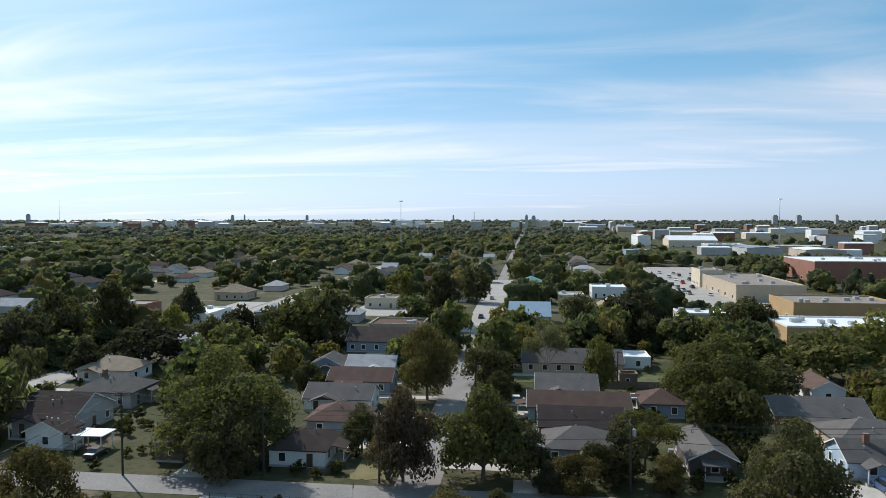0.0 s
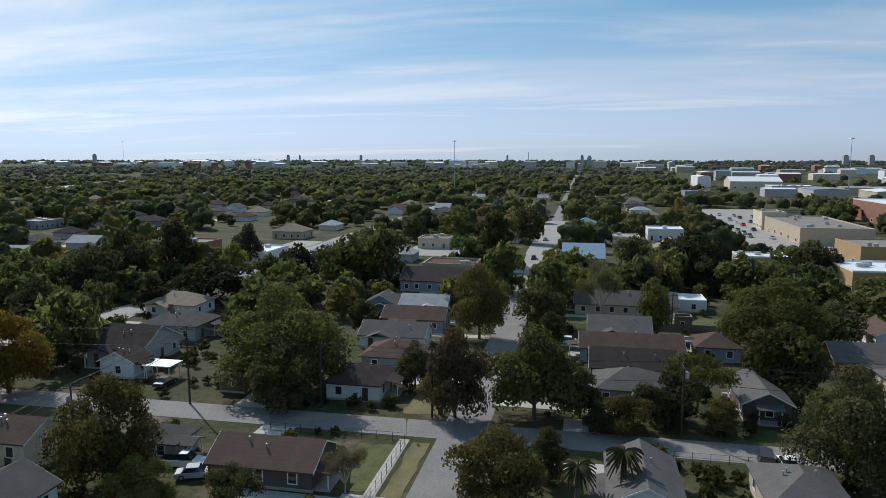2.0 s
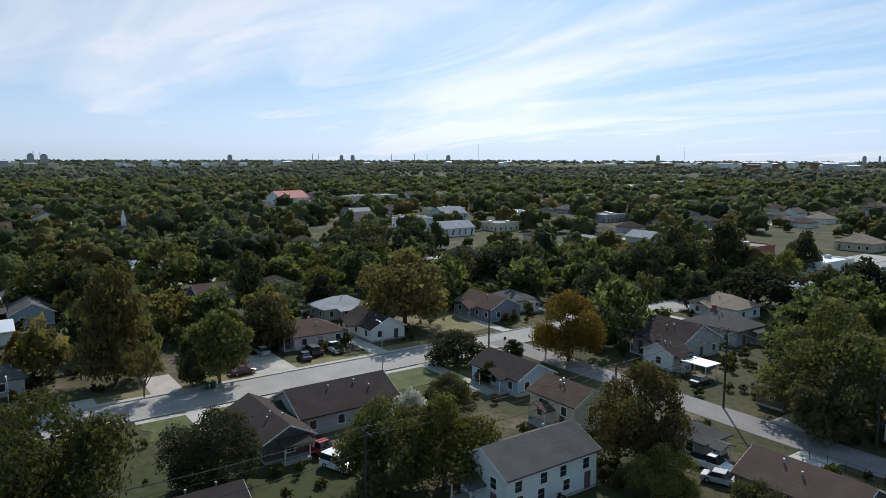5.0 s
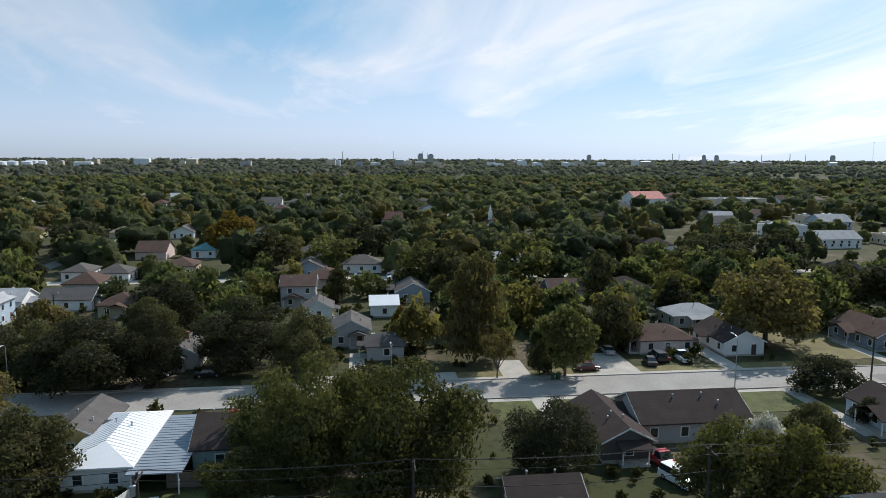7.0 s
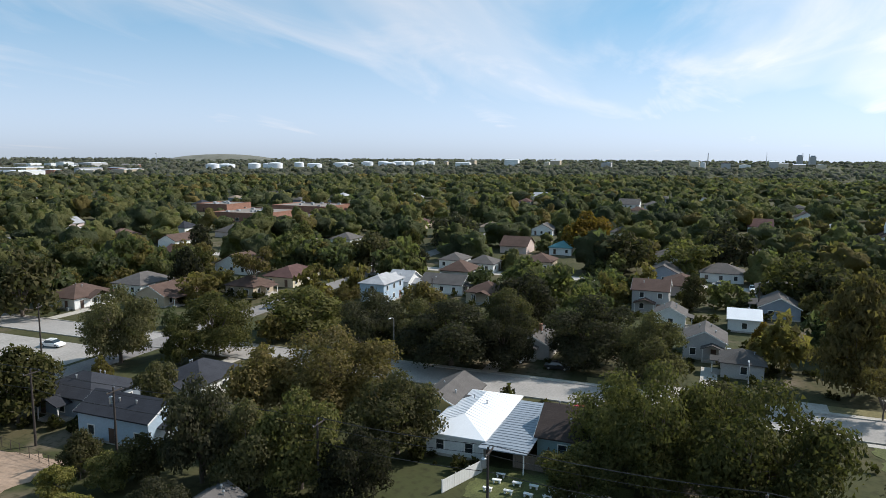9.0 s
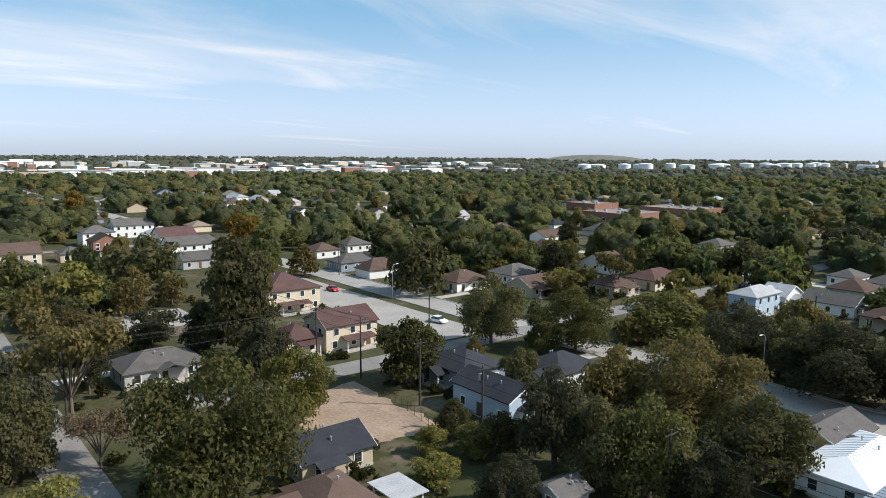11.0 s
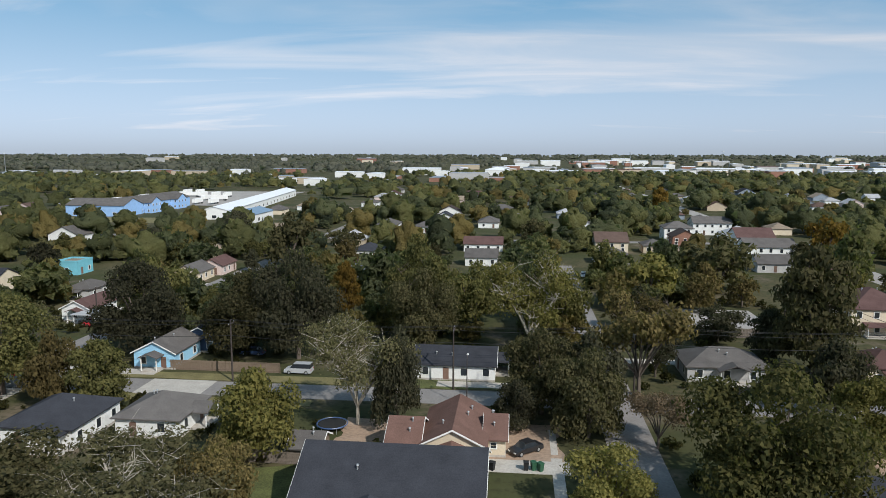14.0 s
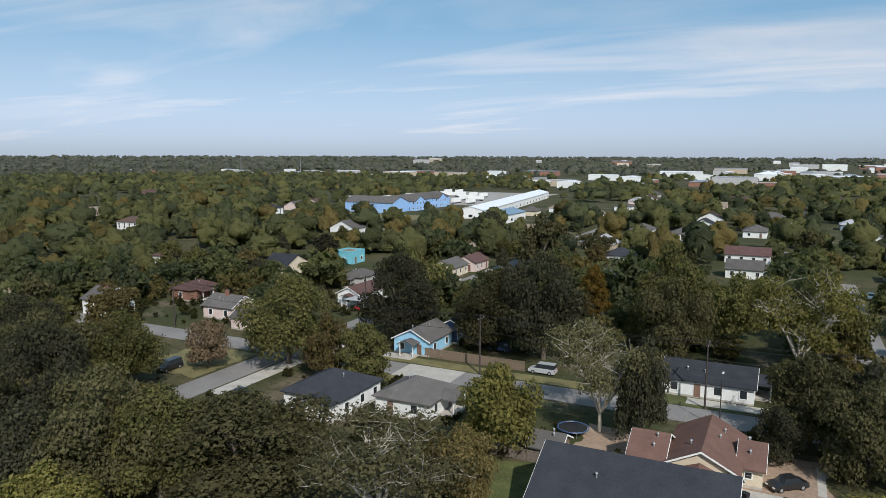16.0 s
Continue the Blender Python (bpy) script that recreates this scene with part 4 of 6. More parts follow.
house(93.2, -142.5, 5.3, 5.0, 2.5, "flat", "x", "lightgrey", "open")
house(111.0, -169.7, 6.5, 9.0, 3.0, "hip", "y", "grey", "grey")
house(137.1, -203.4, 7.0, 8.0, 4.0, "flat", "x", "tan", "turquoise")
house(95.3, -197.1, 7.9, 11.0, 3.0, "gable", "y", "grey", "cream")
house(93.4, -210.0, 7.5, 11.0, 3.0, "gable", "y", "maroon", "pink")
house(292.5, -344.9, 13.8, 10.0, 4.0, "hip", "x", "darkgrey", "white")
house(61.7, -335.6, 10.0, 17.1, 3.0, "hip", "y", "grey", "white")
house(42.2, -328.4, 10.5, 10.0, 3.0, "hip", "x", "grey", "white")
house(13.6, -355.2, 10.0, 15.3, 3.0, "hip", "y", "grey", "white")
house(8.5, -437.1, 13.1, 10.0, 3.0, "hip", "x", "grey", "white")
house(52.5, -247.2, 9.9, 10.0, 3.0, "hip", "y", "darkgrey", "white")
house(12.3, -269.5, 14.7, 9.0, 3.0, "gable", "x", "maroon", "white")
house(11.3, -235.4, 10.7, 9.0, 3.0, "gable", "x", "grey", "white")
house(58.8, -879.5, 46.4, 50.0, 11.0, "flat", "x", "greymetal", "grey")
house(31.2, -1129.5, 36.3, 40.0, 9.0, "hip", "y", "whitemetal", "white")
house(175.9, -106.3, 10.0, 6.5, 3.0, "flat", "y", "tan", "tan")
house(139.6, -134.4, 6.5, 10.0, 3.0, "hip", "y", "maroon", "brick")
house(144.5, -111.7, 6.5, 9.0, 4.0, "gable", "x", "grey", "white")
house(294.0, -244.2, 11.0, 10.6, 4.0, "hip", "x", "brown", "white")
house(458.9, -398.9, 14.0, 20.6, 5.0, "hip", "y", "maroon", "brick")

# ---- trees ----
tree(-48.6, 106.0, 17.9, 11.5, "oak", "green")
tree(-17.7, 97.3, 14.0, 5.6, "round", "rust")
tree(-6.3, 98.7, 14.4, 7.7, "round", "green")
tree(15.3, 151.9, 13.1, 4.2, "round", "light")
tree(4.7, 167.0, 15.1, 5.4, "bare", "twig")
tree(32.5, 217.1, 18.2, 11.5, "oak", "dark")
tree(15.3, 214.8, 15.6, 7.9, "round", "mid")
tree(25.9, 226.5, 12.8, 5.2, "round", "light")
tree(69.3, 232.4, 12.8, 9.9, "round", "mid")
tree(75.6, 233.3, 11.0, 4.5, "oak", "rust")
tree(32.2, 116.4, 12.3, 7.3, "round", "green")
tree(31.4, 86.4, 14.6, 7.7, "oak", "mid")
tree(68.2, 169.4, 13.9, 11.5, "oak", "green")
tree(82.8, 177.3, 16.5, 10.7, "oak", "light")
tree(37.0, 141.1, 15.9, 11.5, "oak", "green")
tree(49.9, 151.6, 9.7, 7.4, "oak", "mid")
tree(-8.9, 156.5, 11.1, 6.5, "oak", "mid")
tree(-20.8, 142.7, 16.8, 6.6, "oak", "olive")
tree(-30.0, 242.7, 20.0, 8.9, "tall", "mid")
tree(-23.1, 309.9, 17.7, 8.5, "round", "mid")
tree(-56.8, 305.1, 15.1, 8.4, "round", "light")
tree(-60.8, 204.5, 19.0, 10.7, "oak", "mid")
tree(-67.1, 194.3, 16.5, 10.3, "oak", "green")
tree(-85.5, 201.2, 12.1, 7.0, "oak", "dark")
tree(-96.1, 166.7, 12.5, 11.4, "oak", "dark")
tree(-103.9, 152.6, 9.5, 5.5, "round", "dark")
tree(-105.8, 198.4, 12.1, 6.2, "round", "light")
tree(-117.4, 230.6, 14.9, 7.1, "round", "dark")
tree(-124.4, 195.9, 19.7, 9.5, "tall", "mid")
tree(-128.1, 177.5, 18.9, 9.0, "oak", "mid")
tree(-128.3, 162.4, 16.0, 8.5, "oak", "dark")
tree(-103.2, 131.6, 13.1, 4.6, "sparse", "mid")
tree(-52.6, 67.3, 14.1, 7.0, "oak", "olive")
tree(-46.2, 63.3, 6.7, 4.3, "oak", "light")
tree(-8.2, 71.6, 10.0, 5.7, "oak", "olive")
tree(-3.3, 79.0, 7.0, 2.7, "tall", "mid")
tree(5.0, 73.9, 8.1, 2.2, "palm", "mid")
tree(0.1, 72.0, 6.7, 2.2, "palm", "mid")
tree(12.6, 101.1, 8.1, 4.9, "oak", "mid")
tree(6.6, 96.0, 5.8, 4.2, "round", "olive")
tree(17.5, 106.5, 9.8, 5.6, "sparse", "light")
tree(-25.8, 72.0, 6.0, 2.7, "bare", "rust")
tree(36.1, 73.6, 7.3, 4.4, "round", "olive")
tree(19.3, 97.6, 5.8, 2.9, "tall", "olive")
tree(2.7, 95.5, 4.9, 2.3, "round", "dark")
tree(-90.5, 93.6, 14.0, 7.6, "oak", "yellow")
tree(-130.1, 82.3, 18.7, 11.5, "oak", "olive")
tree(-168.3, 81.2, 9.3, 6.9, "round", "light")
tree(-107.4, 120.7, 14.0, 8.9, "oak", "dark")
tree(-100.7, 74.9, 7.0, 5.9, "oak", "dark")
tree(-84.8, 63.0, 4.7, 2.8, "round", "light")
tree(-66.3, 38.8, 11.5, 6.3, "oak", "green")
tree(-62.9, 45.2, 11.5, 6.4, "oak", "light")
tree(-34.9, 63.4, 7.1, 3.3, "sparse", "mid")
tree(-157.7, 119.4, 13.8, 9.9, "oak", "mid")
tree(-151.7, 132.7, 16.0, 11.5, "oak", "dark")
tree(-214.5, 139.3, 15.3, 11.5, "oak", "dark")
tree(-230.6, 128.9, 15.3, 11.5, "oak", "mid")
tree(-225.6, 118.6, 12.8, 11.5, "oak", "dark")
tree(-88.3, 72.4, 4.2, 2.7, "round", "dark")
tree(-96.7, 85.3, 4.2, 2.4, "round", "dark")
tree(-78.2, -5.0, 16.2, 7.6, "oak", "green")
tree(-71.6, 5.6, 17.4, 8.0, "oak", "green")
tree(-84.9, -11.0, 12.0, 6.2, "oak", "green")
tree(-88.8, 0.3, 11.5, 8.2, "oak", "mid")
tree(-77.9, 23.2, 9.9, 6.6, "oak", "dark")
tree(-125.1, 21.5, 20.2, 7.6, "tall", "olive")
tree(-115.0, 35.8, 12.6, 6.2, "round", "green")
tree(-114.8, 23.7, 9.0, 3.3, "sparse", "olive")
tree(-115.5, 31.4, 6.6, 2.8, "round", "mid")
tree(-181.6, -4.9, 9.7, 4.2, "tall", "mid")
tree(-126.2, -20.8, 13.5, 9.9, "oak", "dark")
tree(-116.4, -44.3, 12.6, 10.2, "oak", "dark")
tree(-131.6, -37.9, 12.7, 7.0, "oak", "mid")
tree(-152.7, -39.1, 12.3, 8.7, "oak", "dark")
tree(-77.8, -36.9, 11.5, 6.2, "oak", "mid")
tree(-73.7, -12.7, 7.0, 5.6, "round", "green")
tree(-72.7, 46.9, 8.9, 2.9, "round", "blossom")
tree(-68.8, -0.5, 5.2, 4.5, "round", "light")
tree(-276.4, -48.3, 17.5, 11.5, "oak", "yellow")
tree(-266.2, -98.5, 14.4, 11.5, "round", "dark")
tree(-234.0, -28.3, 15.0, 11.5, "oak", "mid")
tree(-232.2, -9.8, 13.2, 10.6, "oak", "green")
tree(-249.6, 3.5, 17.2, 11.3, "oak", "dark")
tree(-199.0, 19.8, 14.8, 11.0, "oak", "green")
tree(-205.1, 50.6, 15.5, 11.5, "oak", "green")
tree(-158.7, 57.3, 16.4, 5.4, "tall", "mid")
tree(-129.8, 49.5, 11.4, 6.4, "round", "mid")
tree(-147.6, 9.2, 6.2, 2.7, "round", "yellow")
tree(-247.7, 95.3, 12.6, 11.5, "oak", "dark")
tree(-220.5, 108.6, 8.6, 6.7, "round", "mid")
tree(-189.9, 26.0, 14.3, 9.6, "oak", "mid")
tree(-26.5, -70.0, 18.1, 10.2, "oak", "green")
tree(-50.1, -120.1, 23.0, 9.0, "tall", "mid")
tree(-46.6, -103.0, 12.1, 5.3, "oak", "dark")
tree(-66.7, -91.0, 11.6, 6.9, "round", "green")
tree(-94.3, -100.7, 15.0, 7.7, "oak", "mid")
tree(-104.7, -87.5, 13.0, 8.2, "oak", "green")
tree(-126.5, -81.5, 10.8, 10.4, "oak", "green")
tree(-61.8, -54.5, 13.5, 6.0, "oak", "dark")
tree(-64.9, -43.0, 12.4, 6.1, "oak", "green")
tree(-86.5, -51.0, 13.8, 9.1, "oak", "olive")
tree(-157.5, -118.2, 14.2, 6.3, "sparse", "olive")
tree(-62.6, -48.3, 10.9, 5.4, "oak", "mid")
tree(-50.7, -51.0, 6.4, 4.0, "oak", "dark")
tree(-81.5, -60.3, 11.0, 6.2, "oak", "olive")
tree(-64.4, -35.7, 9.1, 4.7, "oak", "dark")
tree(-26.5, 108.8, 8.6, 3.7, "oak", "mid")
tree(0.3, 100.7, 8.2, 3.8, "oak", "dark")
tree(-43.7, 95.2, 10.7, 5.5, "oak", "mid")
tree(-113.7, -151.2, 17.2, 9.5, "oak", "mid")
tree(-203.8, -105.2, 13.8, 9.4, "round", "mid")
tree(-280.2, -106.1, 14.8, 10.9, "oak", "dark")
tree(-33.6, -178.1, 13.3, 9.1, "round", "light")
tree(-19.6, -108.5, 18.1, 8.8, "sparse", "olive")
tree(-55.1, -195.4, 16.9, 11.1, "oak", "mid")
tree(-18.7, -88.4, 8.5, 4.8, "sparse", "rust")
tree(-10.2, -91.2, 12.8, 5.7, "oak", "mid")
tree(-40.6, -142.0, 8.0, 5.5, "oak", "dark")
tree(-47.7, -60.0, 4.1, 3.4, "round", "light")
tree(-101.8, -193.6, 10.6, 6.0, "round", "olive")
tree(-106.4, -251.8, 17.1, 8.7, "oak", "yellow")
tree(-125.0, -367.5, 11.8, 8.8, "oak", "mid")
tree(-79.4, -399.5, 18.9, 7.4, "tall", "yellow")
tree(-2.9, -128.6, 20.9, 11.5, "bare", "light")
tree(19.5, -139.2, 22.2, 8.4, "oak", "green")
tree(17.3, -131.2, 16.6, 8.0, "oak", "mid")
tree(-0.6, -93.4, 7.1, 3.6, "round", "dark")
tree(21.5, -92.1, 16.3, 8.4, "bare", "twig")
tree(15.8, -91.4, 15.2, 4.0, "oak", "dark")
tree(39.4, -121.8, 21.4, 8.9, "oak", "dark")
tree(50.1, -123.1, 16.6, 9.2, "oak", "mid")
tree(31.7, -79.9, 11.9, 7.0, "round", "light")
tree(70.1, -122.2, 18.7, 9.1, "oak", "dark")
tree(79.8, -98.2, 17.3, 10.0, "oak", "green")
tree(68.9, -95.0, 12.0, 4.4, "oak", "olive")
tree(35.3, -57.0, 13.2, 10.5, "bare", "twig")
tree(52.4, -56.6, 12.5, 10.9, "oak", "mid")
tree(30.3, -65.5, 9.5, 4.3, "oak", "olive")
tree(90.9, -89.6, 9.2, 4.2, "round", "rust")
tree(38.4, -155.0, 13.3, 3.7, "tall", "yellow")
tree(106.2, -257.0, 15.7, 7.6, "tall", "dark")
tree(73.6, -222.2, 19.1, 9.6, "oak", "mid")
tree(-10.7, -70.3, 8.3, 5.7, "oak", "light")
tree(57.7, -129.7, 7.1, 4.6, "oak", "dark")
tree(82.7, -54.1, 17.6, 8.1, "oak", "dark")
tree(66.0, -49.3, 15.4, 9.0, "oak", "mid")
tree(70.9, -44.0, 12.5, 6.4, "oak", "dark")
tree(63.0, -40.5, 8.6, 5.8, "oak", "light")
tree(126.9, -98.6, 12.1, 6.7, "oak", "olive")
tree(156.6, -100.9, 10.6, 6.0, "oak", "mid")
tree(-164.9, -192.5, 12.5, 5.5, "sparse", "green")
tree(89.7, -242.5, 6.8, 3.8, "oak", "green")
tree(-143.8, 206.8, 7.9, 4.3, "round", "dark")
tree(114.1, -83.4, 7.0, 3.5, "oak", "dark")
tree(-78.1, 274.9, 8.5, 3.6, "round", "olive")
tree(95.8, 173.1, 10.9, 6.0, "round", "olive")
tree(54.8, -222.0, 10.4, 4.9, "oak", "olive")
tree(-158.3, 75.5, 9.4, 5.2, "round", "dark")
tree(-71.1, -53.5, 6.1, 3.1, "oak", "green")
tree(-196.6, 94.4, 9.6, 5.5, "sparse", "light")
tree(-202.4, 114.9, 11.1, 5.9, "sparse", "green")
tree(-141.0, 108.2, 6.5, 3.6, "oak", "olive")
tree(126.1, -61.3, 7.6, 3.2, "tall", "mid")
tree(29.8, -179.0, 8.7, 3.7, "tall", "dark")
tree(-162.1, -203.8, 6.9, 3.3, "oak", "green")
tree(63.4, -160.8, 10.3, 4.5, "oak", "mid")
tree(198.1, -144.8, 7.7, 4.0, "round", "mid")
tree(77.9, 249.6, 8.7, 4.1, "oak", "olive")
tree(-227.7, 97.8, 8.0, 3.9, "sparse", "olive")
tree(-255.9, -35.1, 7.7, 4.0, "round", "light")
tree(-211.1, 110.3, 11.7, 5.4, "round", "dark")
tree(117.3, -215.4, 13.7, 6.1, "tall", "dark")
tree(-130.0, -55.7, 12.7, 5.7, "round", "olive")
tree(-91.3, -232.9, 9.6, 5.3, "tall", "mid")
tree(-170.2, 144.1, 10.6, 5.8, "oak", "dark")
tree(-92.0, -217.4, 6.6, 3.1, "oak", "dark")
tree(-158.4, -165.8, 8.7, 3.8, "oak", "light")
tree(-165.8, 33.7, 7.8, 4.3, "tall", "light")
tree(182.3, -127.5, 7.6, 4.0, "tall", "light")
tree(-221.2, 40.6, 9.4, 4.7, "oak", "mid")
tree(-238.7, -154.3, 12.4, 6.1, "round", "green")
tree(-226.8, 152.3, 9.4, 4.8, "oak", "mid")
tree(-208.1, 196.7, 9.8, 4.2, "oak", "olive")
tree(-136.8, -85.1, 7.9, 4.5, "round", "olive")
tree(90.9, -233.3, 8.0, 3.9, "round", "green")
tree(66.0, 112.1, 8.5, 3.9, "tall", "olive")
tree(28.6, -128.8, 6.5, 3.0, "sparse", "green")
tree(-225.9, 20.7, 10.9, 5.3, "round", "mid")
tree(-254.9, -23.3, 7.0, 4.0, "round", "olive")
tree(-219.9, 22.5, 7.1, 3.2, "round", "green")
tree(28.1, -239.7, 7.0, 3.1, "oak", "mid")
tree(-159.4, -234.6, 9.3, 5.3, "round", "mid")
tree(-28.1, 231.0, 7.9, 4.3, "tall", "dark")
tree(-46.4, -129.2, 10.1, 5.0, "tall", "dark")
tree(-139.3, 173.8, 8.4, 3.8, "tall", "dark")
tree(-202.6, -88.5, 9.5, 4.2, "round", "dark")
tree(-202.4, 194.4, 11.4, 5.3, "round", "dark")
tree(-40.8, -182.0, 8.4, 3.9, "round", "green")
tree(-171.1, -148.4, 10.3, 5.4, "oak", "green")
tree(65.5, 136.0, 7.4, 3.1, "round", "light")
tree(119.1, 170.8, 11.9, 5.8, "round", "light")
tree(-121.5, -11.4, 6.6, 3.5, "round", "mid")
tree(98.7, -183.3, 8.5, 4.8, "oak", "olive")
tree(-44.6, -88.2, 11.0, 5.9, "round", "light")
tree(181.1, -165.2, 10.2, 5.2, "oak", "green")
tree(15.3, -178.7, 8.3, 4.5, "oak", "green")
tree(-279.5, 63.0, 8.0, 4.2, "round", "light")
tree(-176.0, 180.4, 9.5, 5.3, "oak", "dark")
tree(-127.1, -251.7, 9.9, 5.1, "round", "green")
tree(33.5, 205.7, 10.8, 5.2, "round", "mid")
tree(-159.1, -221.8, 10.8, 6.0, "sparse", "mid")
tree(53.4, 283.0, 6.4, 3.5, "sparse", "dark")
tree(0.3, -217.7, 6.2, 3.4, "round", "mid")
tree(164.7, -238.6, 8.6, 4.8, "round", "green")
tree(9.8, -165.5, 7.8, 4.3, "tall", "green")
tree(-244.8, -30.3, 12.6, 5.6, "sparse", "dark")
tree(-142.7, 157.2, 8.3, 3.8, "round", "light")
tree(61.4, -94.8, 10.4, 5.5, "tall", "green")
tree(140.6, -194.2, 11.0, 5.4, "round", "dark")
tree(56.9, -233.2, 12.7, 6.1, "sparse", "mid")
tree(-169.5, 202.3, 7.7, 4.2, "oak", "olive")
tree(180.5, -147.3, 7.6, 3.7, "round", "dark")
tree(-24.0, -118.2, 8.5, 4.7, "sparse", "dark")
tree(-281.7, 0.3, 9.7, 5.5, "round", "mid")
tree(136.0, -155.4, 8.7, 4.4, "sparse", "dark")
tree(-261.0, -116.9, 8.7, 4.9, "round", "green")
tree(-56.1, -177.0, 8.3, 4.5, "oak", "olive")
tree(65.0, -201.7, 6.0, 3.1, "oak", "olive")
tree(90.5, -119.8, 10.4, 5.6, "sparse", "mid")
tree(105.4, -209.8, 10.6, 5.6, "oak", "green")
tree(-77.9, 56.9, 7.9, 4.0, "round", "mid")
tree(-260.3, -4.2, 11.0, 4.9, "tall", "green")
tree(-91.1, -197.7, 7.0, 3.9, "oak", "light")
tree(-188.4, -195.1, 11.5, 6.0, "oak", "olive")
tree(166.9, -161.1, 9.6, 4.8, "oak", "green")
tree(108.4, 159.6, 7.8, 3.6, "oak", "light")
tree(-48.2, -183.4, 10.5, 5.8, "round", "olive")
tree(-144.6, 23.8, 10.4, 5.1, "sparse", "mid")
tree(-137.4, -203.5, 9.2, 5.3, "round", "dark")
tree(91.1, -269.3, 9.1, 4.0, "sparse", "mid")
tree(101.2, -70.2, 6.1, 3.3, "oak", "light")
tree(-193.5, 71.0, 11.1, 5.2, "oak", "dark")
tree(-216.5, 46.4, 7.6, 4.2, "tall", "light")
tree(-26.3, -210.4, 12.6, 6.0, "oak", "green")
tree(-1.0, -118.5, 6.8, 3.4, "oak", "mid")
tree(41.8, 162.2, 6.9, 3.3, "oak", "mid")
tree(67.0, -146.9, 8.0, 4.4, "oak", "green")
tree(124.8, -81.0, 9.4, 5.6, "tall", "green")
tree(183.5, -139.8, 11.1, 5.7, "oak", "green")
tree(-43.9, 254.1, 10.3, 4.6, "sparse", "green")
tree(-85.3, 179.9, 11.6, 5.3, "round", "mid")
tree(135.5, 227.1, 7.0, 3.5, "round", "dark")
tree(-284.3, 33.9, 11.1, 6.2, "round", "dark")
tree(-136.2, 157.5, 8.4, 3.9, "oak", "dark")
tree(-5.5, -114.5, 8.9, 5.2, "round", "dark")
tree(-97.8, -90.2, 8.7, 3.8, "tall", "green")
tree(161.7, -222.9, 9.0, 4.8, "oak", "mid")
tree(132.1, -91.0, 9.0, 4.8, "tall", "green")
tree(139.4, 217.0, 8.8, 4.3, "tall", "dark")
tree(153.5, -82.8, 8.3, 3.5, "oak", "mid")
tree(-250.6, -85.1, 8.3, 4.2, "round", "light")
tree(-206.7, -178.2, 12.9, 5.9, "tall", "dark")
tree(-231.0, -152.2, 7.5, 4.1, "round", "green")
tree(-44.0, -169.2, 9.5, 4.7, "oak", "olive")
tree(145.3, 210.7, 10.5, 4.7, "round", "mid")
tree(-233.3, 24.3, 9.2, 5.1, "oak", "mid")
tree(-141.6, -80.6, 8.5, 4.0, "oak", "olive")
tree(-267.4, 27.6, 9.3, 4.7, "sparse", "green")
tree(101.2, -77.0, 10.3, 5.5, "oak", "olive")
tree(83.3, -212.3, 7.6, 3.2, "round", "dark")
tree(-150.3, -200.7, 7.7, 3.8, "round", "green")
tree(37.5, 250.0, 11.6, 6.1, "round", "mid")
tree(51.3, 192.4, 12.0, 6.0, "sparse", "green")
tree(-135.1, 45.3, 8.1, 3.8, "oak", "green")
tree(152.1, -244.0, 7.5, 3.4, "oak", "dark")
tree(151.4, -168.6, 8.7, 4.6, "sparse", "olive")
tree(-153.3, -137.4, 12.8, 6.0, "round", "dark")
tree(-5.8, 141.7, 6.8, 3.3, "tall", "mid")
tree(-180.0, -154.7, 10.2, 4.6, "tall", "olive")
tree(-77.1, -75.7, 8.1, 3.9, "round", "mid")
tree(77.2, -61.6, 8.3, 4.6, "round", "olive")
tree(-265.5, 33.4, 9.8, 5.2, "sparse", "light")
tree(-63.4, -224.6, 9.9, 5.5, "round", "green")
tree(-189.4, -92.1, 8.7, 4.5, "oak", "green")
tree(-227.6, 70.6, 7.2, 3.7, "oak", "dark")
tree(-189.9, -171.5, 9.5, 4.4, "oak", "olive")
tree(-45.8, 140.4, 8.2, 3.6, "round", "mid")
tree(170.9, -208.5, 7.9, 3.7, "round", "dark")
tree(204.7, -137.4, 7.6, 3.6, "oak", "dark")
tree(-36.6, -189.1, 8.3, 3.5, "round", "dark")
tree(95.3, 182.1, 11.5, 5.5, "sparse", "olive")
tree(-6.8, -272.2, 12.7, 5.9, "round", "mid")
tree(-25.9, -148.8, 10.4, 4.9, "oak", "dark")
tree(73.7, -276.3, 7.6, 3.5, "sparse", "mid")
tree(-23.3, 198.4, 6.0, 3.3, "tall", "mid")
tree(213.8, -160.1, 9.3, 4.0, "oak", "mid")
tree(156.2, -172.0, 8.6, 4.7, "round", "mid")
tree(-244.7, -83.9, 8.1, 4.5, "sparse", "light")
tree(108.8, -235.1, 8.6, 4.0, "oak", "green")
tree(48.0, 184.0, 7.9, 4.3, "sparse", "mid")
tree(-4.2, -99.0, 13.2, 6.2, "oak", "mid")
tree(-11.4, -101.5, 12.4, 5.8, "oak", "dark")
tree(-22.5, -133.0, 13.0, 6.0, "sparse", "olive")
tree(-9.5, -140.5, 14.0, 6.5, "oak", "green")
tree(-119.5, -62.0, 12.8, 7.8, "oak", "dark")
tree(-121.0, -52.5, 11.2, 7.0, "oak", "mid")
tree(-118.5, -35.0, 12.2, 6.6, "oak", "dark")
tree(-120.5, -9.5, 12.6, 6.6, "oak", "mid")
tree(100.5, -66.0, 15.2, 8.6, "oak", "mid")
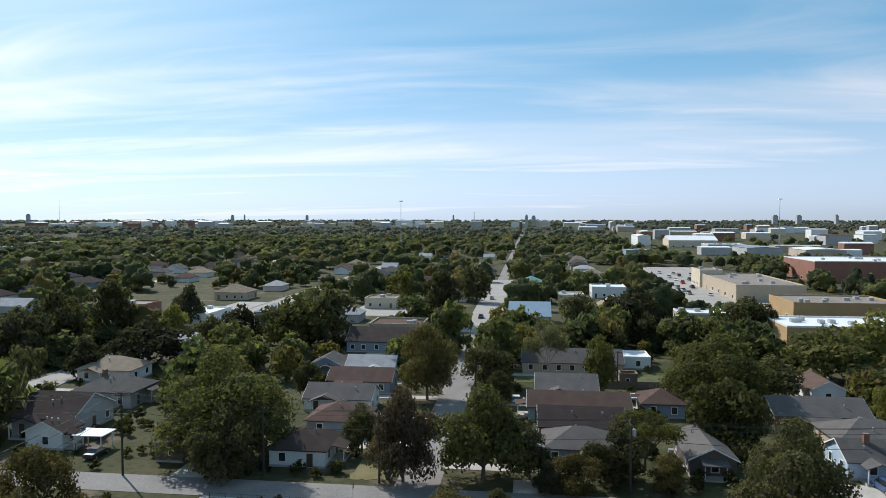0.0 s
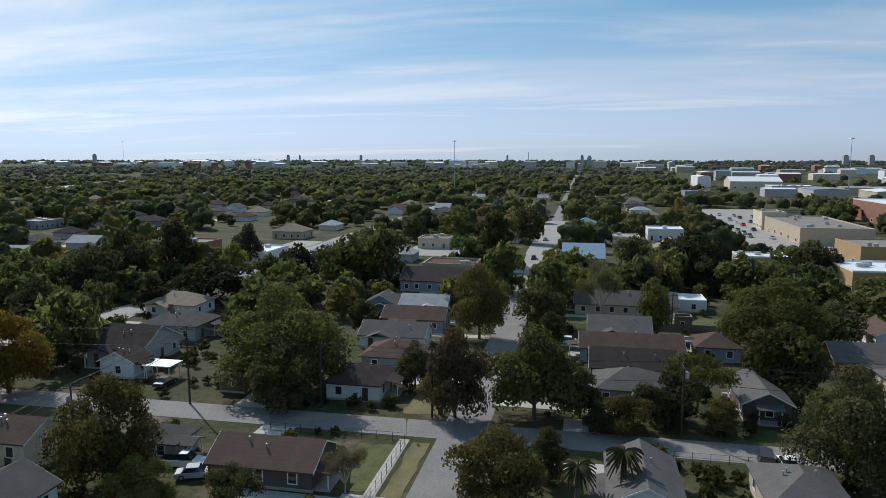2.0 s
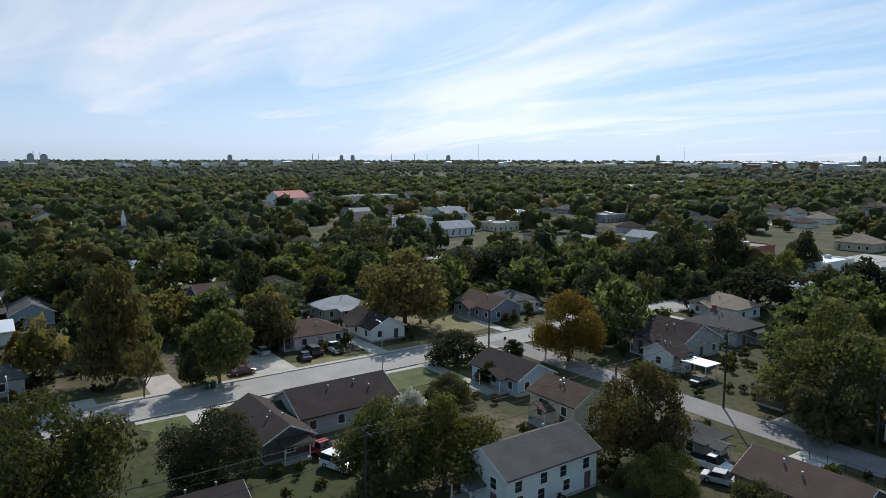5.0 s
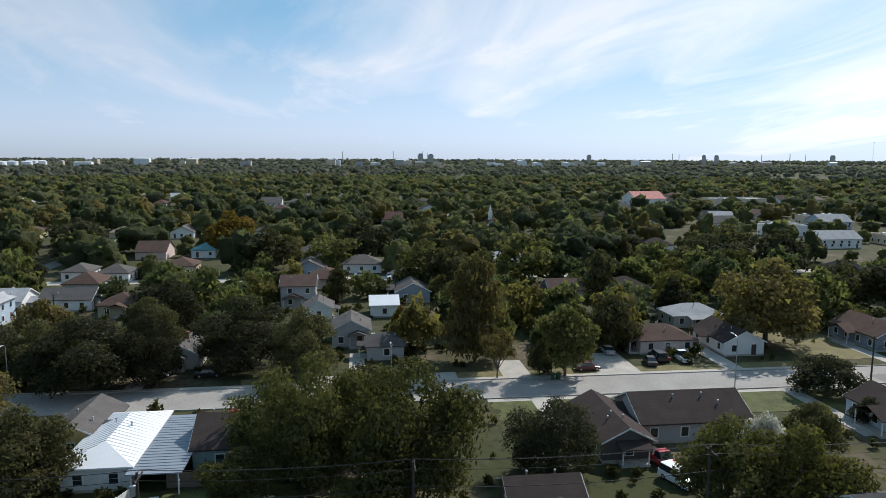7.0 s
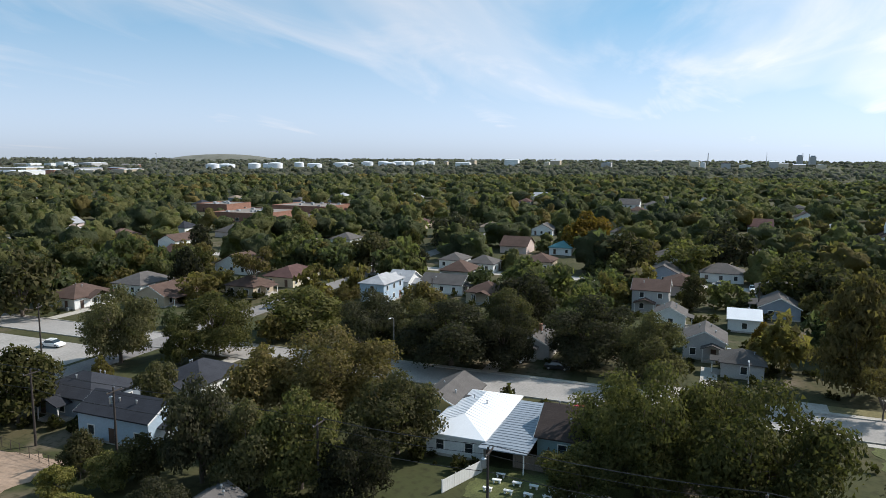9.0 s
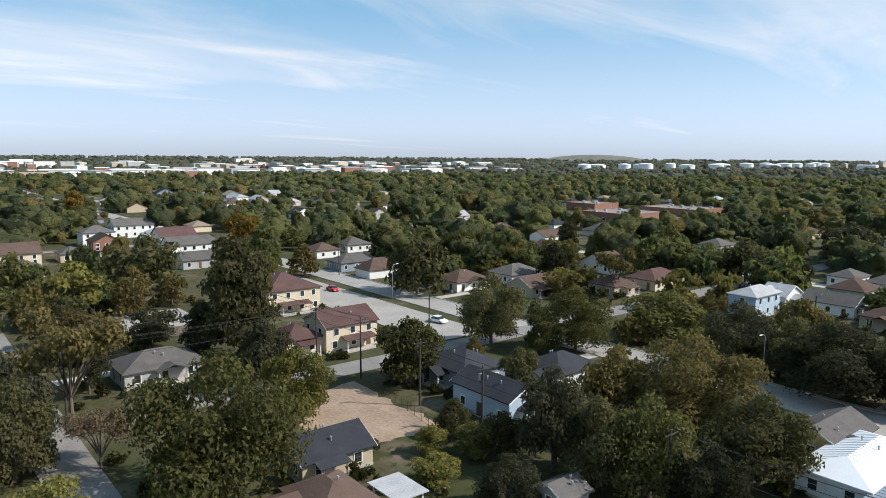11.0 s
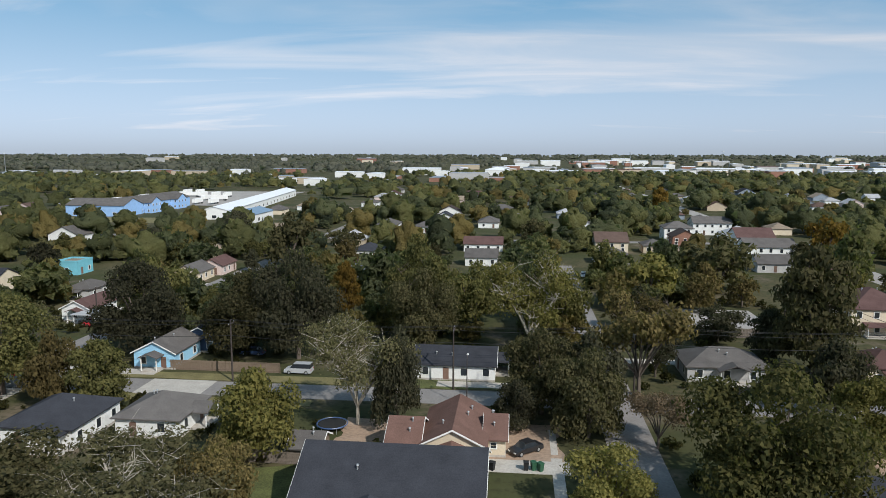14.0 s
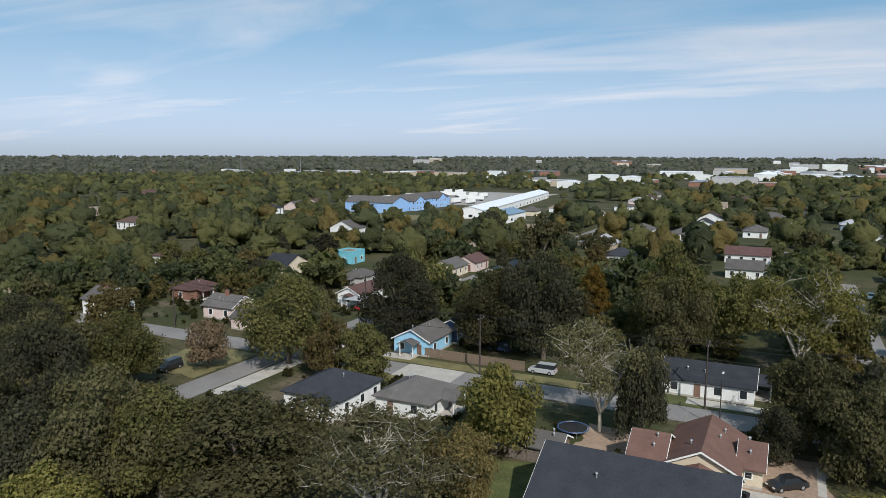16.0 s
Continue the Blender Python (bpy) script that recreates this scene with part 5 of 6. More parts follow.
tree(94.0, -74.5, 14.0, 7.0, "oak", "green")
tree(60.5, -52.0, 13.4, 7.6, "oak", "green")
tree(121.5, -76.0, 13.8, 7.8, "oak", "dark")
tree(75.5, -137.5, 16.8, 8.0, "oak", "green")
tree(-6.5, -152.0, 14.0, 7.0, "oak", "mid")
tree(8.5, -150.0, 15.0, 7.2, "oak", "green")
tree(-58.6, -69.5, 5.6, 3.2, "round", "mid")
tree(-56.5, -63.0, 4.8, 3.0, "round", "green")
tree(-52.8, -67.0, 4.0, 2.6, "round", "light")
tree(-59.8, -61.0, 6.2, 3.4, "oak", "mid")

GARDENS_NEAR = len(TAKEN)

# ---- lots, lawns, drives and paths ----
for x0, x1, y0, y1, z, mat, word, cat in (
        (-101.0, -86, -196, -109, 0.036, LOT, "pale concrete parking lot beside the street", "parking lot"),
        (-56, -36, -172, -146, 0.036, LOT, "pale concrete yard behind a fence", "yard"),
        (62, 126, 290, 545, 0.036, LOT, "broad parking lot before the shops", "parking lot"),
        (-70, -46, 262, 304, 0.036, LOT, "pale parking yard", "parking lot"),
        (-128, -112, 250, 298, 0.036, LOT, "pale concrete loading yard", "yard"),
        (-60.5, -43, -98, -73, 0.030, DIRT, "bare dirt lot scattered with dry leaves", "dirt lot"),
        (88.5, 104, -101, -84, 0.030, DRYGRASS, "dry mown verge", "lawn"),
        (184, 282, -380, -352, 0.030, DRYGRASS, "mown grass before the school", "lawn"),
        (-79.3, -69.4, -26.0, -7.0, 0.030, LAWN, "green mown yard with rows of small white blocks", "lawn"),
        (-22, -9.5, 228, 420, 0.043, LOT, "wide pale concrete forecourt along the street", "forecourt"),
        (196, 300, -640, -470, 0.036, LOT, "pale concrete truck yard beside the long shed", "truck yard"),
        (22, 34, -78.6, -66, 0.030, LAWN, "small mown back lawn", "lawn"),
        (-4, 2, 160, 176, 0.030, LAWN, "bright patch of lawn", "lawn"), (14, 34, 158, 172, 0.030, LAWN, "bright fenced back lawn", "lawn"),
        (-29, -22.5, 72, 86, 0.030, LAWN, "fenced yard of rough grass", "lawn"), (-21.8, -19, 64, 87.5, 0.030, DRYGRASS, "dry grass verge by the street", "lawn"),
        (-26, -19.2, 97, 112, 0.030, DRYGRASS, "dry front lawn", "lawn"), (-104, -94, 56, 86, 0.030, LAWN, "green verge along the wide street", "lawn"),
        (-104, -95, 20, 53, 0.030, LAWN, "green verge along the wide street", "lawn"), (-119, -115, -20, 90, 0.030, DRYGRASS, "worn grass verge", "lawn"),
        (30, 62, -101, -98, 0.030, DRYGRASS, "dry verge", "lawn"), (28, 80, -112, -108.2, 0.030, DRYGRASS, "dry brown verge along the street", "lawn"),
        (-7, 24, -95, -82, 0.026, DIRT, "bare sandy back yard", "yard"), (-2, 18, -113, -108, 0.030, LAWN, "front lawn along the street", "lawn"),
        (-140, -118, 84, 100, 0.030, DRYGRASS, "brown corner lawn", "lawn"), (-12, -2, -124, -110, 0.030, LAWN, "green front lawn", "lawn")):
    (slab if mat is LOT else patch)(cat.replace(" ", "_"), x0, x1, y0, y1, z, mat, word, cat)
for x0, x1, y0, y1, word in ((-23.6, -22.2, 64, 88, "narrow concrete footpath beside the fence"), (-6.2, -4.8, -84, -66, "narrow concrete footpath"),
                             (-7, 6, -83, -79.5, "pale concrete driveway"), (-5.8, -4.9, -93, -85, "concrete footpath"), (-125, -114, 25, 30, "pale concrete driveway"),
                             (-128, -114, 42, 50, "pale concrete driveway"), (-52, -47, 95.3, 102, "cracked concrete driveway"), (-44, -39, 77, 89, "concrete driveway by the house"),
                             (39, 52, 95.3, 104, "pale concrete driveway"), (-115.6, -114.4, -60, 88, "pale concrete pavement along the street"),
                             (-104.4, -103.2, 20, 88, "pale concrete pavement along the street"), (-119, -114, -8, 0, "pale driveway"), (-119, -114, 12, 17, "pale driveway"),
                             (49, 60, -108, -101, "short concrete driveway"), (78, 81.5, -101, -80, "concrete driveway"), (-2, 3, 95.3, 100, "driveway"), (-26, -19, 70.5, 71.6, "white concrete path")):
    slab("pavement", x0, x1, y0, y1, 0.034, CONCRETE, word, "pavement")
for y0, y1 in ((-200, 400),):
    for sx in (-1, 1):
        slab("kerb", XM + sx * 4.7 - 0.1, XM + sx * 4.7 + 0.1, y0, y1, 0.16, CONCRETE, "low concrete kerb along the street", "kerb")


# ---- vehicles ----
def car_meshes(kind):
    """Body by lofted profile, cabin of glass with a painted roof."""
    if kind == "pickup":
        L, W_, hood, cab0, cab1, top, belt = 5.5, 1.9, 0.98, -0.2, 1.1, 1.80, 1.02
    elif kind == "suv":
        L, W_, hood, cab0, cab1, top, belt = 4.8, 1.9, 1.02, -2.3, 0.95, 1.78, 1.04
    else:
        L, W_, hood, cab0, cab1, top, belt = 4.6, 1.8, 0.84, -1.55, 0.75, 1.42, 0.88
    h = L / 2

    def body(mat):
        bm = bmesh.new()
        side = [(-h, 0.35), (-h + 0.1, belt - 0.06), (cab0 - 0.1, belt), (cab1 + 0.35, belt), (h - 0.25, hood - 0.16), (h, 0.55), (h - 0.03, 0.3), (-h + 0.1, 0.26)]
        rows = []
        for yy, k in ((-W_ / 2, 0.0), (-W_ / 2 + 0.12, 0.05), (W_ / 2 - 0.12, 0.05), (W_ / 2, 0.0)):
            rows.append([bm.verts.new((x, yy, z + (k if z > 0.6 else 0))) for x, z in side])
        n = len(side)
        for a, b in zip(rows, rows[1:]):
            for i in range(n):
                bm.faces.new((a[i], a[(i + 1) % n], b[(i + 1) % n], b[i]))
        bm.faces.new(rows[0])
        bm.faces.new(rows[-1][::-1])
        return mesh_from(bm, "body", mat)

    def cabin():
        bm = bmesh.new()
        w0, w1 = W_ / 2 - 0.06, W_ / 2 - 0.22
        back = 0.12 if kind != "sedan" else 0.65
        lo = [bm.verts.new(q) for q in ((cab0, -w0, belt), (cab1 + 0.45, -w0, belt), (cab1 + 0.45, w0, belt), (cab0, w0, belt))]
        hi = [bm.verts.new(q) for q in ((cab0 + back, -w1, top), (cab1 - 0.25, -w1, top), (cab1 - 0.25, w1, top), (cab0 + back, w1, top))]
        for i in range(4):
            bm.faces.new((lo[i], lo[(i + 1) % 4], hi[(i + 1) % 4], hi[i]))
        bm.faces.new(hi)
        bm.faces.new(lo[::-1])
        return mesh_from(bm, "cabin_glass", GLASS)

    def cap(mat):
        bm = bmesh.new()
        back = 0.12 if kind != "sedan" else 0.65
        w1 = W_ / 2 - 0.2
        v = box(bm, cab0 + back - 0.05, cab1 - 0.22, -w1, w1, top, top + 0.06)
        return mesh_from(bm, "roof_panel", mat)

    def wheel():
        bm = bmesh.new()
        tube(bm, (0, -0.11, 0), (0, 0.11, 0), 0.34, 0.34, 14)
        return mesh_from(bm, "wheel", RUBBER)

    def rim():
        bm = bmesh.new()
        tube(bm, (0, -0.118, 0), (0, 0.118, 0), 0.20, 0.20, 10)
        return mesh_from(bm, "rim", STEEL)
    return L, W_, belt, body, cabin, cap, wheel, rim


LAMP_GLASS = material("lamp_glass", (0.7, 0.7, 0.68), 0.2, 0.03, 1, 3, 0.0, spec=0.6)
TAIL_GLASS = material("tail_lamp_red", (0.30, 0.02, 0.02), 0.3, 0.03, 1, 3, 0.0, spec=0.6)


def car(x, y, turn, kind, colour, z=0.05, where="parked beside a house"):
    L, W_, belt, body, cabin, cap, wheel, rim = car_meshes(kind)
    root = thing({"sedan": "car", "suv": "car", "pickup": "pickup_truck"}[kind], x, y, z, turn, "%s %s %s" % (colour, {"sedan": "sedan car", "suv": "tall estate car", "pickup": "pickup truck"}[kind], where), "car" if kind != "pickup" else "truck", "parked vehicles")
    part("body", shared(("body", kind, colour), lambda: body(PAINT[colour])), root)
    part("cabin_glass", shared(("cabin", kind), cabin), root, None, "dark window glass")
    part("roof_panel", shared(("cap", kind, colour), lambda: cap(PAINT[colour])), root)
    for sx in (-1, 1):
        for sy in (-1, 1):
            w = part("wheel", shared("wheel", wheel), root, pose(sx * L * 0.31, sy * (W_ / 2 - 0.1), 0.33))
            if math.hypot(x, y) < 160:
                part("rim", shared("rim", rim), w)
    for sy in (-1, 1) if math.hypot(x, y) < 300 else ():
        part("headlight", box_mesh("headlight", LAMP_GLASS, -0.06, 0.06, -0.2, 0.2, -0.08, 0.08), root, pose(L / 2 - 0.06, sy * (W_ / 2 - 0.32), belt - 0.34))
        part("tail_light", box_mesh("tail_light", TAIL_GLASS, -0.04, 0.04, -0.1, 0.1, -0.12, 0.12), root, pose(-L / 2 + 0.04, sy * (W_ / 2 - 0.2), belt - 0.22))
    if kind == "pickup":
        part("cargo_bed", box_mesh("cargo_bed", RUBBER, -L / 2 + 0.15, -0.35, -W_ / 2 + 0.15, W_ / 2 - 0.15, belt - 0.02, belt + 0.07), root)
    return root


car(-2.2, 142.4, 0, "sedan", "white")
car(-47.8, 74.6, 10, "pickup", "white")
car(-44.6, 72.1, 20, "sedan", "silver")
car(-67.9, 102.1, 90, "sedan", "black")
car(23.1, 89.4, 80, "suv", "black")
car(25.5, 88.7, 90, "sedan", "white")
car(49.3, 102.1, 95, "suv", "blue")
car(-17.5, 120.9, 90, "suv", "black")
car(-29.4, 127.7, 0, "sedan", "white")
car(-17.7, 261.1, 90, "sedan", "black")
car(-16.7, 321.6, 90, "sedan", "silver")
car(75.0, 154.8, 0, "sedan", "white")
car(-121.6, 60.5, 180, "pickup", "white")
car(-120.0, 53.5, 170, "sedan", "black")
car(-122.7, 56.9, 180, "sedan", "maroon")
car(-79.4, 37.3, 10, "pickup", "red")
car(-74.0, 37.1, 20, "suv", "white")
car(-122.5, 56.1, 180, "suv", "black")
car(-117.8, 40.8, 90, "sedan", "maroon")
car(-127.9, 48.2, 180, "sedan", "silver")
car(-123.6, -33.4, 180, "suv", "white")
car(-121.2, -25.7, 95, "sedan", "black")
car(-99.8, -17.6, 90, "sedan", "red")
car(-97.4, -121.8, 100, "sedan", "white")
car(-97.3, -168.6, 90, "sedan", "red")
car(-121.8, -192.0, 90, "sedan", "silver")
car(-123.6, -208.3, 0, "suv", "white")
car(-130.9, -199.8, 0, "sedan", "black")
car(-137.0, -198.4, 0, "suv", "silver")
car(-1.7, -85.5, 40, "sedan", "black")
car(92.5, -141.5, 90, "sedan", "red")
car(75.3, -80.6, 0, "sedan", "black")
car(48.8, -123.4, 0, "sedan", "blue")
car(36.8, -113.6, 0, "suv", "silver")
car(-20.8, -214.1, 90, "sedan", "white")
car(96.2, -85.7, 90, "suv", "black")
car(-97.7, -122.0, 100, "sedan", "white")
car(-157.6, 68.2, 0, "sedan", "white")
car(-220.1, 1.3, 90, "sedan", "silver")
car(-217.1, 10.0, 0, "sedan", "white")
car(25.0, 473.3, 0, "suv", "white")
rc = random.Random(8)
for row in range(6):
    for k in range(9):
        if rc.random() < 0.72:
            car(70 + row * 8.5 + rc.uniform(-0.3, 0.3), 352 + k * 16 + rc.uniform(-4, 4), 90 if row % 2 else 270, rc.choice(("sedan", "suv", "suv", "pickup")), rc.choice(("white", "silver", "black", "red", "blue", "tan")), where="parked before the shops")



def trailer(x, y, turn):
    root = thing("truck_trailer", x, y, 0.08, turn, "white box trailer parked in a far truck yard", "trailer", "parked trailers")

    def body():
        bm = bmesh.new()
        box(bm, -6.5, 6.5, -1.25, 1.25, 1.1, 4.0)
        bmesh.ops.bevel(bm, geom=bm.edges[:], offset=0.06, segments=1, affect="EDGES")
        return mesh_from(bm, "box_body", TRIM)

    def chassis():
        bm = bmesh.new()
        box(bm, -6.2, 6.2, -0.5, 0.5, 0.8, 1.1)
        for px in (4.2, 4.6):
            box(bm, px, px + 0.1, -0.8, 0.8, 0, 0.8)
        return mesh_from(bm, "chassis", STEEL)

    def wheel():
        bm = bmesh.new()
        tube(bm, (0, -0.2, 0), (0, 0.2, 0), 0.5, 0.5, 12)
        return mesh_from(bm, "wheel", RUBBER)
    part("box_body", shared("trailer_body", body), root)
    part("chassis", shared("trailer_chassis", chassis), root)
    for px in (-5.2, -4.0):
        for py in (-1, 1):
            part("wheel", shared("trailer_wheel", wheel), root, pose(px, py, 0.5))


for row in range(4):
    for k in range(8):
        if rc.random() < 0.45:
            trailer(217 + k * 10.5 + rc.uniform(-1, 1), -484 - row * 38 + rc.uniform(-3, 3), rc.choice((90, 90, 0)))

# ---- poles, wires and lamps ----
def utility_pole(x, y, h, turn=0, transformer=False):
    root = thing("utility_pole", x, y, -0.05, turn, "dark weathered wooden utility pole with a crossarm", "pole", "utility poles")

    def post():
        bm = bmesh.new()
        tube(bm, (0, 0, 0), (0, 0, h), 0.17, 0.11, 10)
        return mesh_from(bm, "post", POLE)
    part("post", shared(("post", round(h, 1)), post), root)
    part("crossarm", box_mesh("crossarm", POLE, -1.2, 1.2, -0.06, 0.06, -0.06, 0.06), root, pose(0, 0.15, h - 0.5))

    def insulator():
        bm = bmesh.new()
        tube(bm, (0, 0, 0), (0, 0, 0.18), 0.05, 0.035, 6)
        return mesh_from(bm, "insulator", STEEL)
    for dx in (-1.1, 0, 1.1):
        part("insulator", shared("insulator", insulator), root, pose(dx, 0.15, h - 0.44 if dx else h))
    if transformer:
        def can():
            bm = bmesh.new()
            tube(bm, (0, 0, 0), (0, 0, 0.9), 0.28, 0.28, 12)
            tube(bm, (0, 0, 0.9), (0, 0, 1.0), 0.28, 0.1, 12)
            return mesh_from(bm, "transformer", STEEL)
        part("transformer", shared("can", can), root, pose(0, -0.42, h - 2.2))
    return root


def cable(points, r=0.024, label="thin black power cable hung between poles"):
    c = bpy.data.curves.new("power_cable", "CURVE")
    c.dimensions, c.bevel_depth, c.bevel_resolution = "3D", r, 1
    for p, q in zip(points, points[1:]):
        p, q = Vector(p), Vector(q)
        s = c.splines.new("POLY")
        s.points.add(12)
        sag = 0.018 * (q - p).length
        for i in range(13):
            f = i / 12
            w = p.lerp(q, f)
            s.points[i].co = (w.x, w.y, w.z - 4 * sag * f * (1 - f), 1)
    c.materials.append(WIRE)
    return tagged(new("power_cable", c), label, "cable", "overhead power cables")


ALLEY = [(-59.0, 94.8, 12.4), (-62.5, 74.0, 9.6), (-62.5, 34.5, 9.6), (-62.5, 5.0, 9.6), (-63.0, -20.0, 9.6), (-63.0, -39.5, 9.6), (-63.5, -55.6, 9.6), (-63.0, -68.8, 9.4), (-62.0, -81.8, 10.4), (-62.0, -98.4, 10.8), (-60.9, -111.7, 10.6), (-60, -160, 10.6)]
CROSS = [(-60.9, -111.7, 10.6), (-18.9, -108.6, 11.2), (9.6, -108.3, 10.4), (46.5, -108.4, 10.4), (80.0, -108.6, 10.4), (120.0, -109, 10.4)]
FRONT = [(-100, 97.0, 10.4), (-59.0, 94.8, 12.4), (-38.5, 97.4, 10.2), (-21.0, 96.6, 10.4), (14.0, 96.8, 10.4), (48.0, 96.8, 10.4)]
done = set()
for line, turn in ((ALLEY, 0), (CROSS, 90), (FRONT, 90)):
    for i, (px, py, ph) in enumerate(line):
        if (px, py) not in done:
            utility_pole(px, py, ph, turn, i % 3 == 1)
            done.add((px, py))
    for side in (-1.1, 0.0, 1.1):
        ox, oy = (side, 0.0) if turn == 0 else (0.0, side)
        cable([(px + ox, py + oy, ph - 0.3 + (0.45 if side == 0 else 0)) for px, py, ph in line])
    cable([(px, py, ph - 2.6) for px, py, ph in line], 0.034, "thick black telephone cable hung between poles")
for px, py, ph in ((-106.8, 87.6, 7.8), (-150.5, -62.2, 9.5), (-183.8, 10.0, 8.0), (-104.0, 125.0, 9.0), (-10.6, 140.0, 9.0), (-10.6, 190.0, 9.0), (20.0, 160.0, 8.0), (62.0, 100.0, 9.0), (-92.0, -118.0, 10.0), (-112.0, -190.0, 9.0), (38.0, -160.0, 9.0), (90.0, -140.0, 9.0)):
    utility_pole(px, py, ph, 30, False)


def street_lamp(x, y, h, turn, mat, word):
    root = thing("street_lamp", x, y, 0, turn, word + " street lamp with a curved arm", "street lamp", "street lamps")

    def post():
        bm = bmesh.new()
        tube(bm, (0, 0, -0.05), (0, 0, h - 0.6), 0.10, 0.06, 8)
        pts = [Vector((1.4 * (1 - math.cos(a)), 0, h - 0.6 + 0.6 * math.sin(a))) for a in (0, 0.4, 0.8, 1.2, 1.57)]
        for p, q in zip(pts, pts[1:]):
            tube(bm, p, q, 0.05, 0.045, 6)
        return mesh_from(bm, "post", mat)
    part("post", post(), root)

    def head():
        bm = bmesh.new()
        v = box(bm, -0.1, 0.65, -0.14, 0.14, -0.05, 0.07)
        for q in v[4:]:
            q.co.x = 0.27 + (q.co.x - 0.27) * 0.75
            q.co.y *= 0.6
        return mesh_from(bm, "lamp_head", LAMP_GLASS)
    part("lamp_head", shared("lamp_head", head), root, pose(1.4, 0, h))
    return root


street_lamp(-104.4, 61.3, 9.2, 180, STEEL, "grey steel")
street_lamp(-114.2, -54.8, 8.6, 0, STEEL, "grey steel")
street_lamp(6.9, -101.0, 7.6, 270, POLE, "dark painted")
street_lamp(-104.4, 5.0, 9.2, 180, STEEL, "grey steel")
street_lamp(-104.4, 118.0, 9.2, 180, STEEL, "grey steel")
street_lamp(-104.6, -150.0, 9.2, 180, STEEL, "grey steel")


def light_mast(x, y, h):
    root = thing("light_mast", x, y, 0, 0, "very tall slim steel floodlight mast above the trees", "mast", "floodlight masts")
    bm = bmesh.new()
    tube(bm, (0, 0, 0), (0, 0, h), 0.45, 0.20, 8)
    part("post", mesh_from(bm, "post", STEEL), root)

    def ring():
        bm = bmesh.new()
        tube(bm, (0, 0, -0.5), (0, 0, 0.3), 2.4, 2.0, 10)
        return mesh_from(bm, "lamp_ring", STEEL)
    part("lamp_ring", shared("lamp_ring", ring), root, pose(0, 0, h))


for q in ((-138.6, 753, 55), (-1332, 1856, 82), (257, 762, 56.5), (-1895, 1499, 82), (863, -947, 34), (760, -980, 34), (-1100, -1050, 40), (-330, -1180, 38), (-180, -1150, 36)):
    light_mast(*q)


# ---- fences and yard things ----
def fence(x0, y0, x1, y1, h=1.7, mat=FENCEWOOD, word="weathered wooden board fence", step=0.3):
    d = Vector((x1 - x0, y1 - y0, 0))
    n = int(d.length / step)
    root = thing("fence", x0, y0, 0, math.degrees(math.atan2(d.y, d.x)), word, "fence")
    bw = step * 0.46
    board = box_mesh("board", mat, -bw, bw, -0.015, 0.015, 0.03, h)
    for i in range(n):
        part("board", board, root, pose((i + 0.5) * step, 0, 0))
    for i in range(int(d.length / 2.4) + 1):
        part("post", box_mesh("post", mat, -0.05, 0.05, 0.016, 0.1, 0, h + 0.05), root, pose(min(i * 2.4, d.length), 0, 0))
    for z in (0.4, h - 0.3):
        bm = bmesh.new()
        box(bm, 0, d.length, 0.016, 0.06, z - 0.05, z + 0.05)
        part("rail", mesh_from(bm, "rail", mat), root)


fence(22.5, -79, 34, -79, 1.7)
fence(34, -79, 34, -64, 1.7)
fence(40, -113.2, 60, -113.2, 1.8, WALLS["wood"], "dark brown wooden fence before a blue house")


fence(-70.0, -27.6, -77.0, -25.0, 1.6, TRIM, "white painted board fence")


def wire_fence(x0, y0, x1, y1, h, word):
    d = Vector((x1 - x0, y1 - y0, 0))
    root = thing("wire_fence", x0, y0, 0, math.degrees(math.atan2(d.y, d.x)), word, "fence")
    for i in range(int(d.length / 2.2) + 1):
        part("post", box_mesh("post", POLE, -0.03, 0.03, -0.03, 0.03, 0, h), root, pose(i * 2.2, 0, 0))
    for z in (0.15, h * 0.5, h - 0.05):
        bm = bmesh.new()
        tube(bm, (0, 0, z), (d.length, 0, z), 0.018, 0.018, 5)
        part("rail", mesh_from(bm, "rail", POLE), root)


wire_fence(-61.2, -92, -56.6, -66, 1.5, "grey wire fence beside a bare dirt lot")
fence(-56, -146, -36, -146, 2.0)
fence(-36, -172, -36, -146, 2.0)
fence(-79.5, -22, -79.5, -14, 1.8)
fence(-94, -18.4, -79.5, -18.4, 1.8)
wire_fence(-22.4, 64, -22.4, 86.5, 1.5, "wire fence with leaning posts round a yard")
wire_fence(-42, 87.2, -22.4, 87.2, 1.3, "wire fence along the street verge")
wire_fence(12, 88.2, 27, 88.2, 1.3, "low steel garden fence along the street")
fence(14, 157.5, 34, 157.5, 1.6)
wire_fence(-97, 104, -72, 104, 1.2, "low steel fence round a front garden")


def bin_(x, y, turn, mat=PLASTIC, word="green"):
    def body():
        bm = bmesh.new()
        v = box(bm, -0.32, 0.32, -0.36, 0.36, 0.0, 1.0)
        for q in v[:4]:
            q.co.x *= 0.75
            q.co.y *= 0.75
        return mesh_from(bm, "body", mat)
    root = thing("wheelie_bin", x, y, 0.034, turn, word + " plastic wheelie bin with a lid", "bin", "wheelie bins")
    part("body", shared(("bin", mat.name), body), root)
    part("lid", box_mesh("lid", mat, -0.34, 0.34, -0.4, 0.38, 1.0, 1.07), root)


for i, (px, py) in enumerate(((-1.7, -80.4), (-2.6, -80.5), (-3.4, -80.3), (2.4, -80.0), (-113, 33), (-113, 34), (40, -107), (41, -107), (-20, 98))):
    bin_(px, py, 20 * i, PLASTIC if i % 3 else RUBBER, "green" if i % 3 else "black")

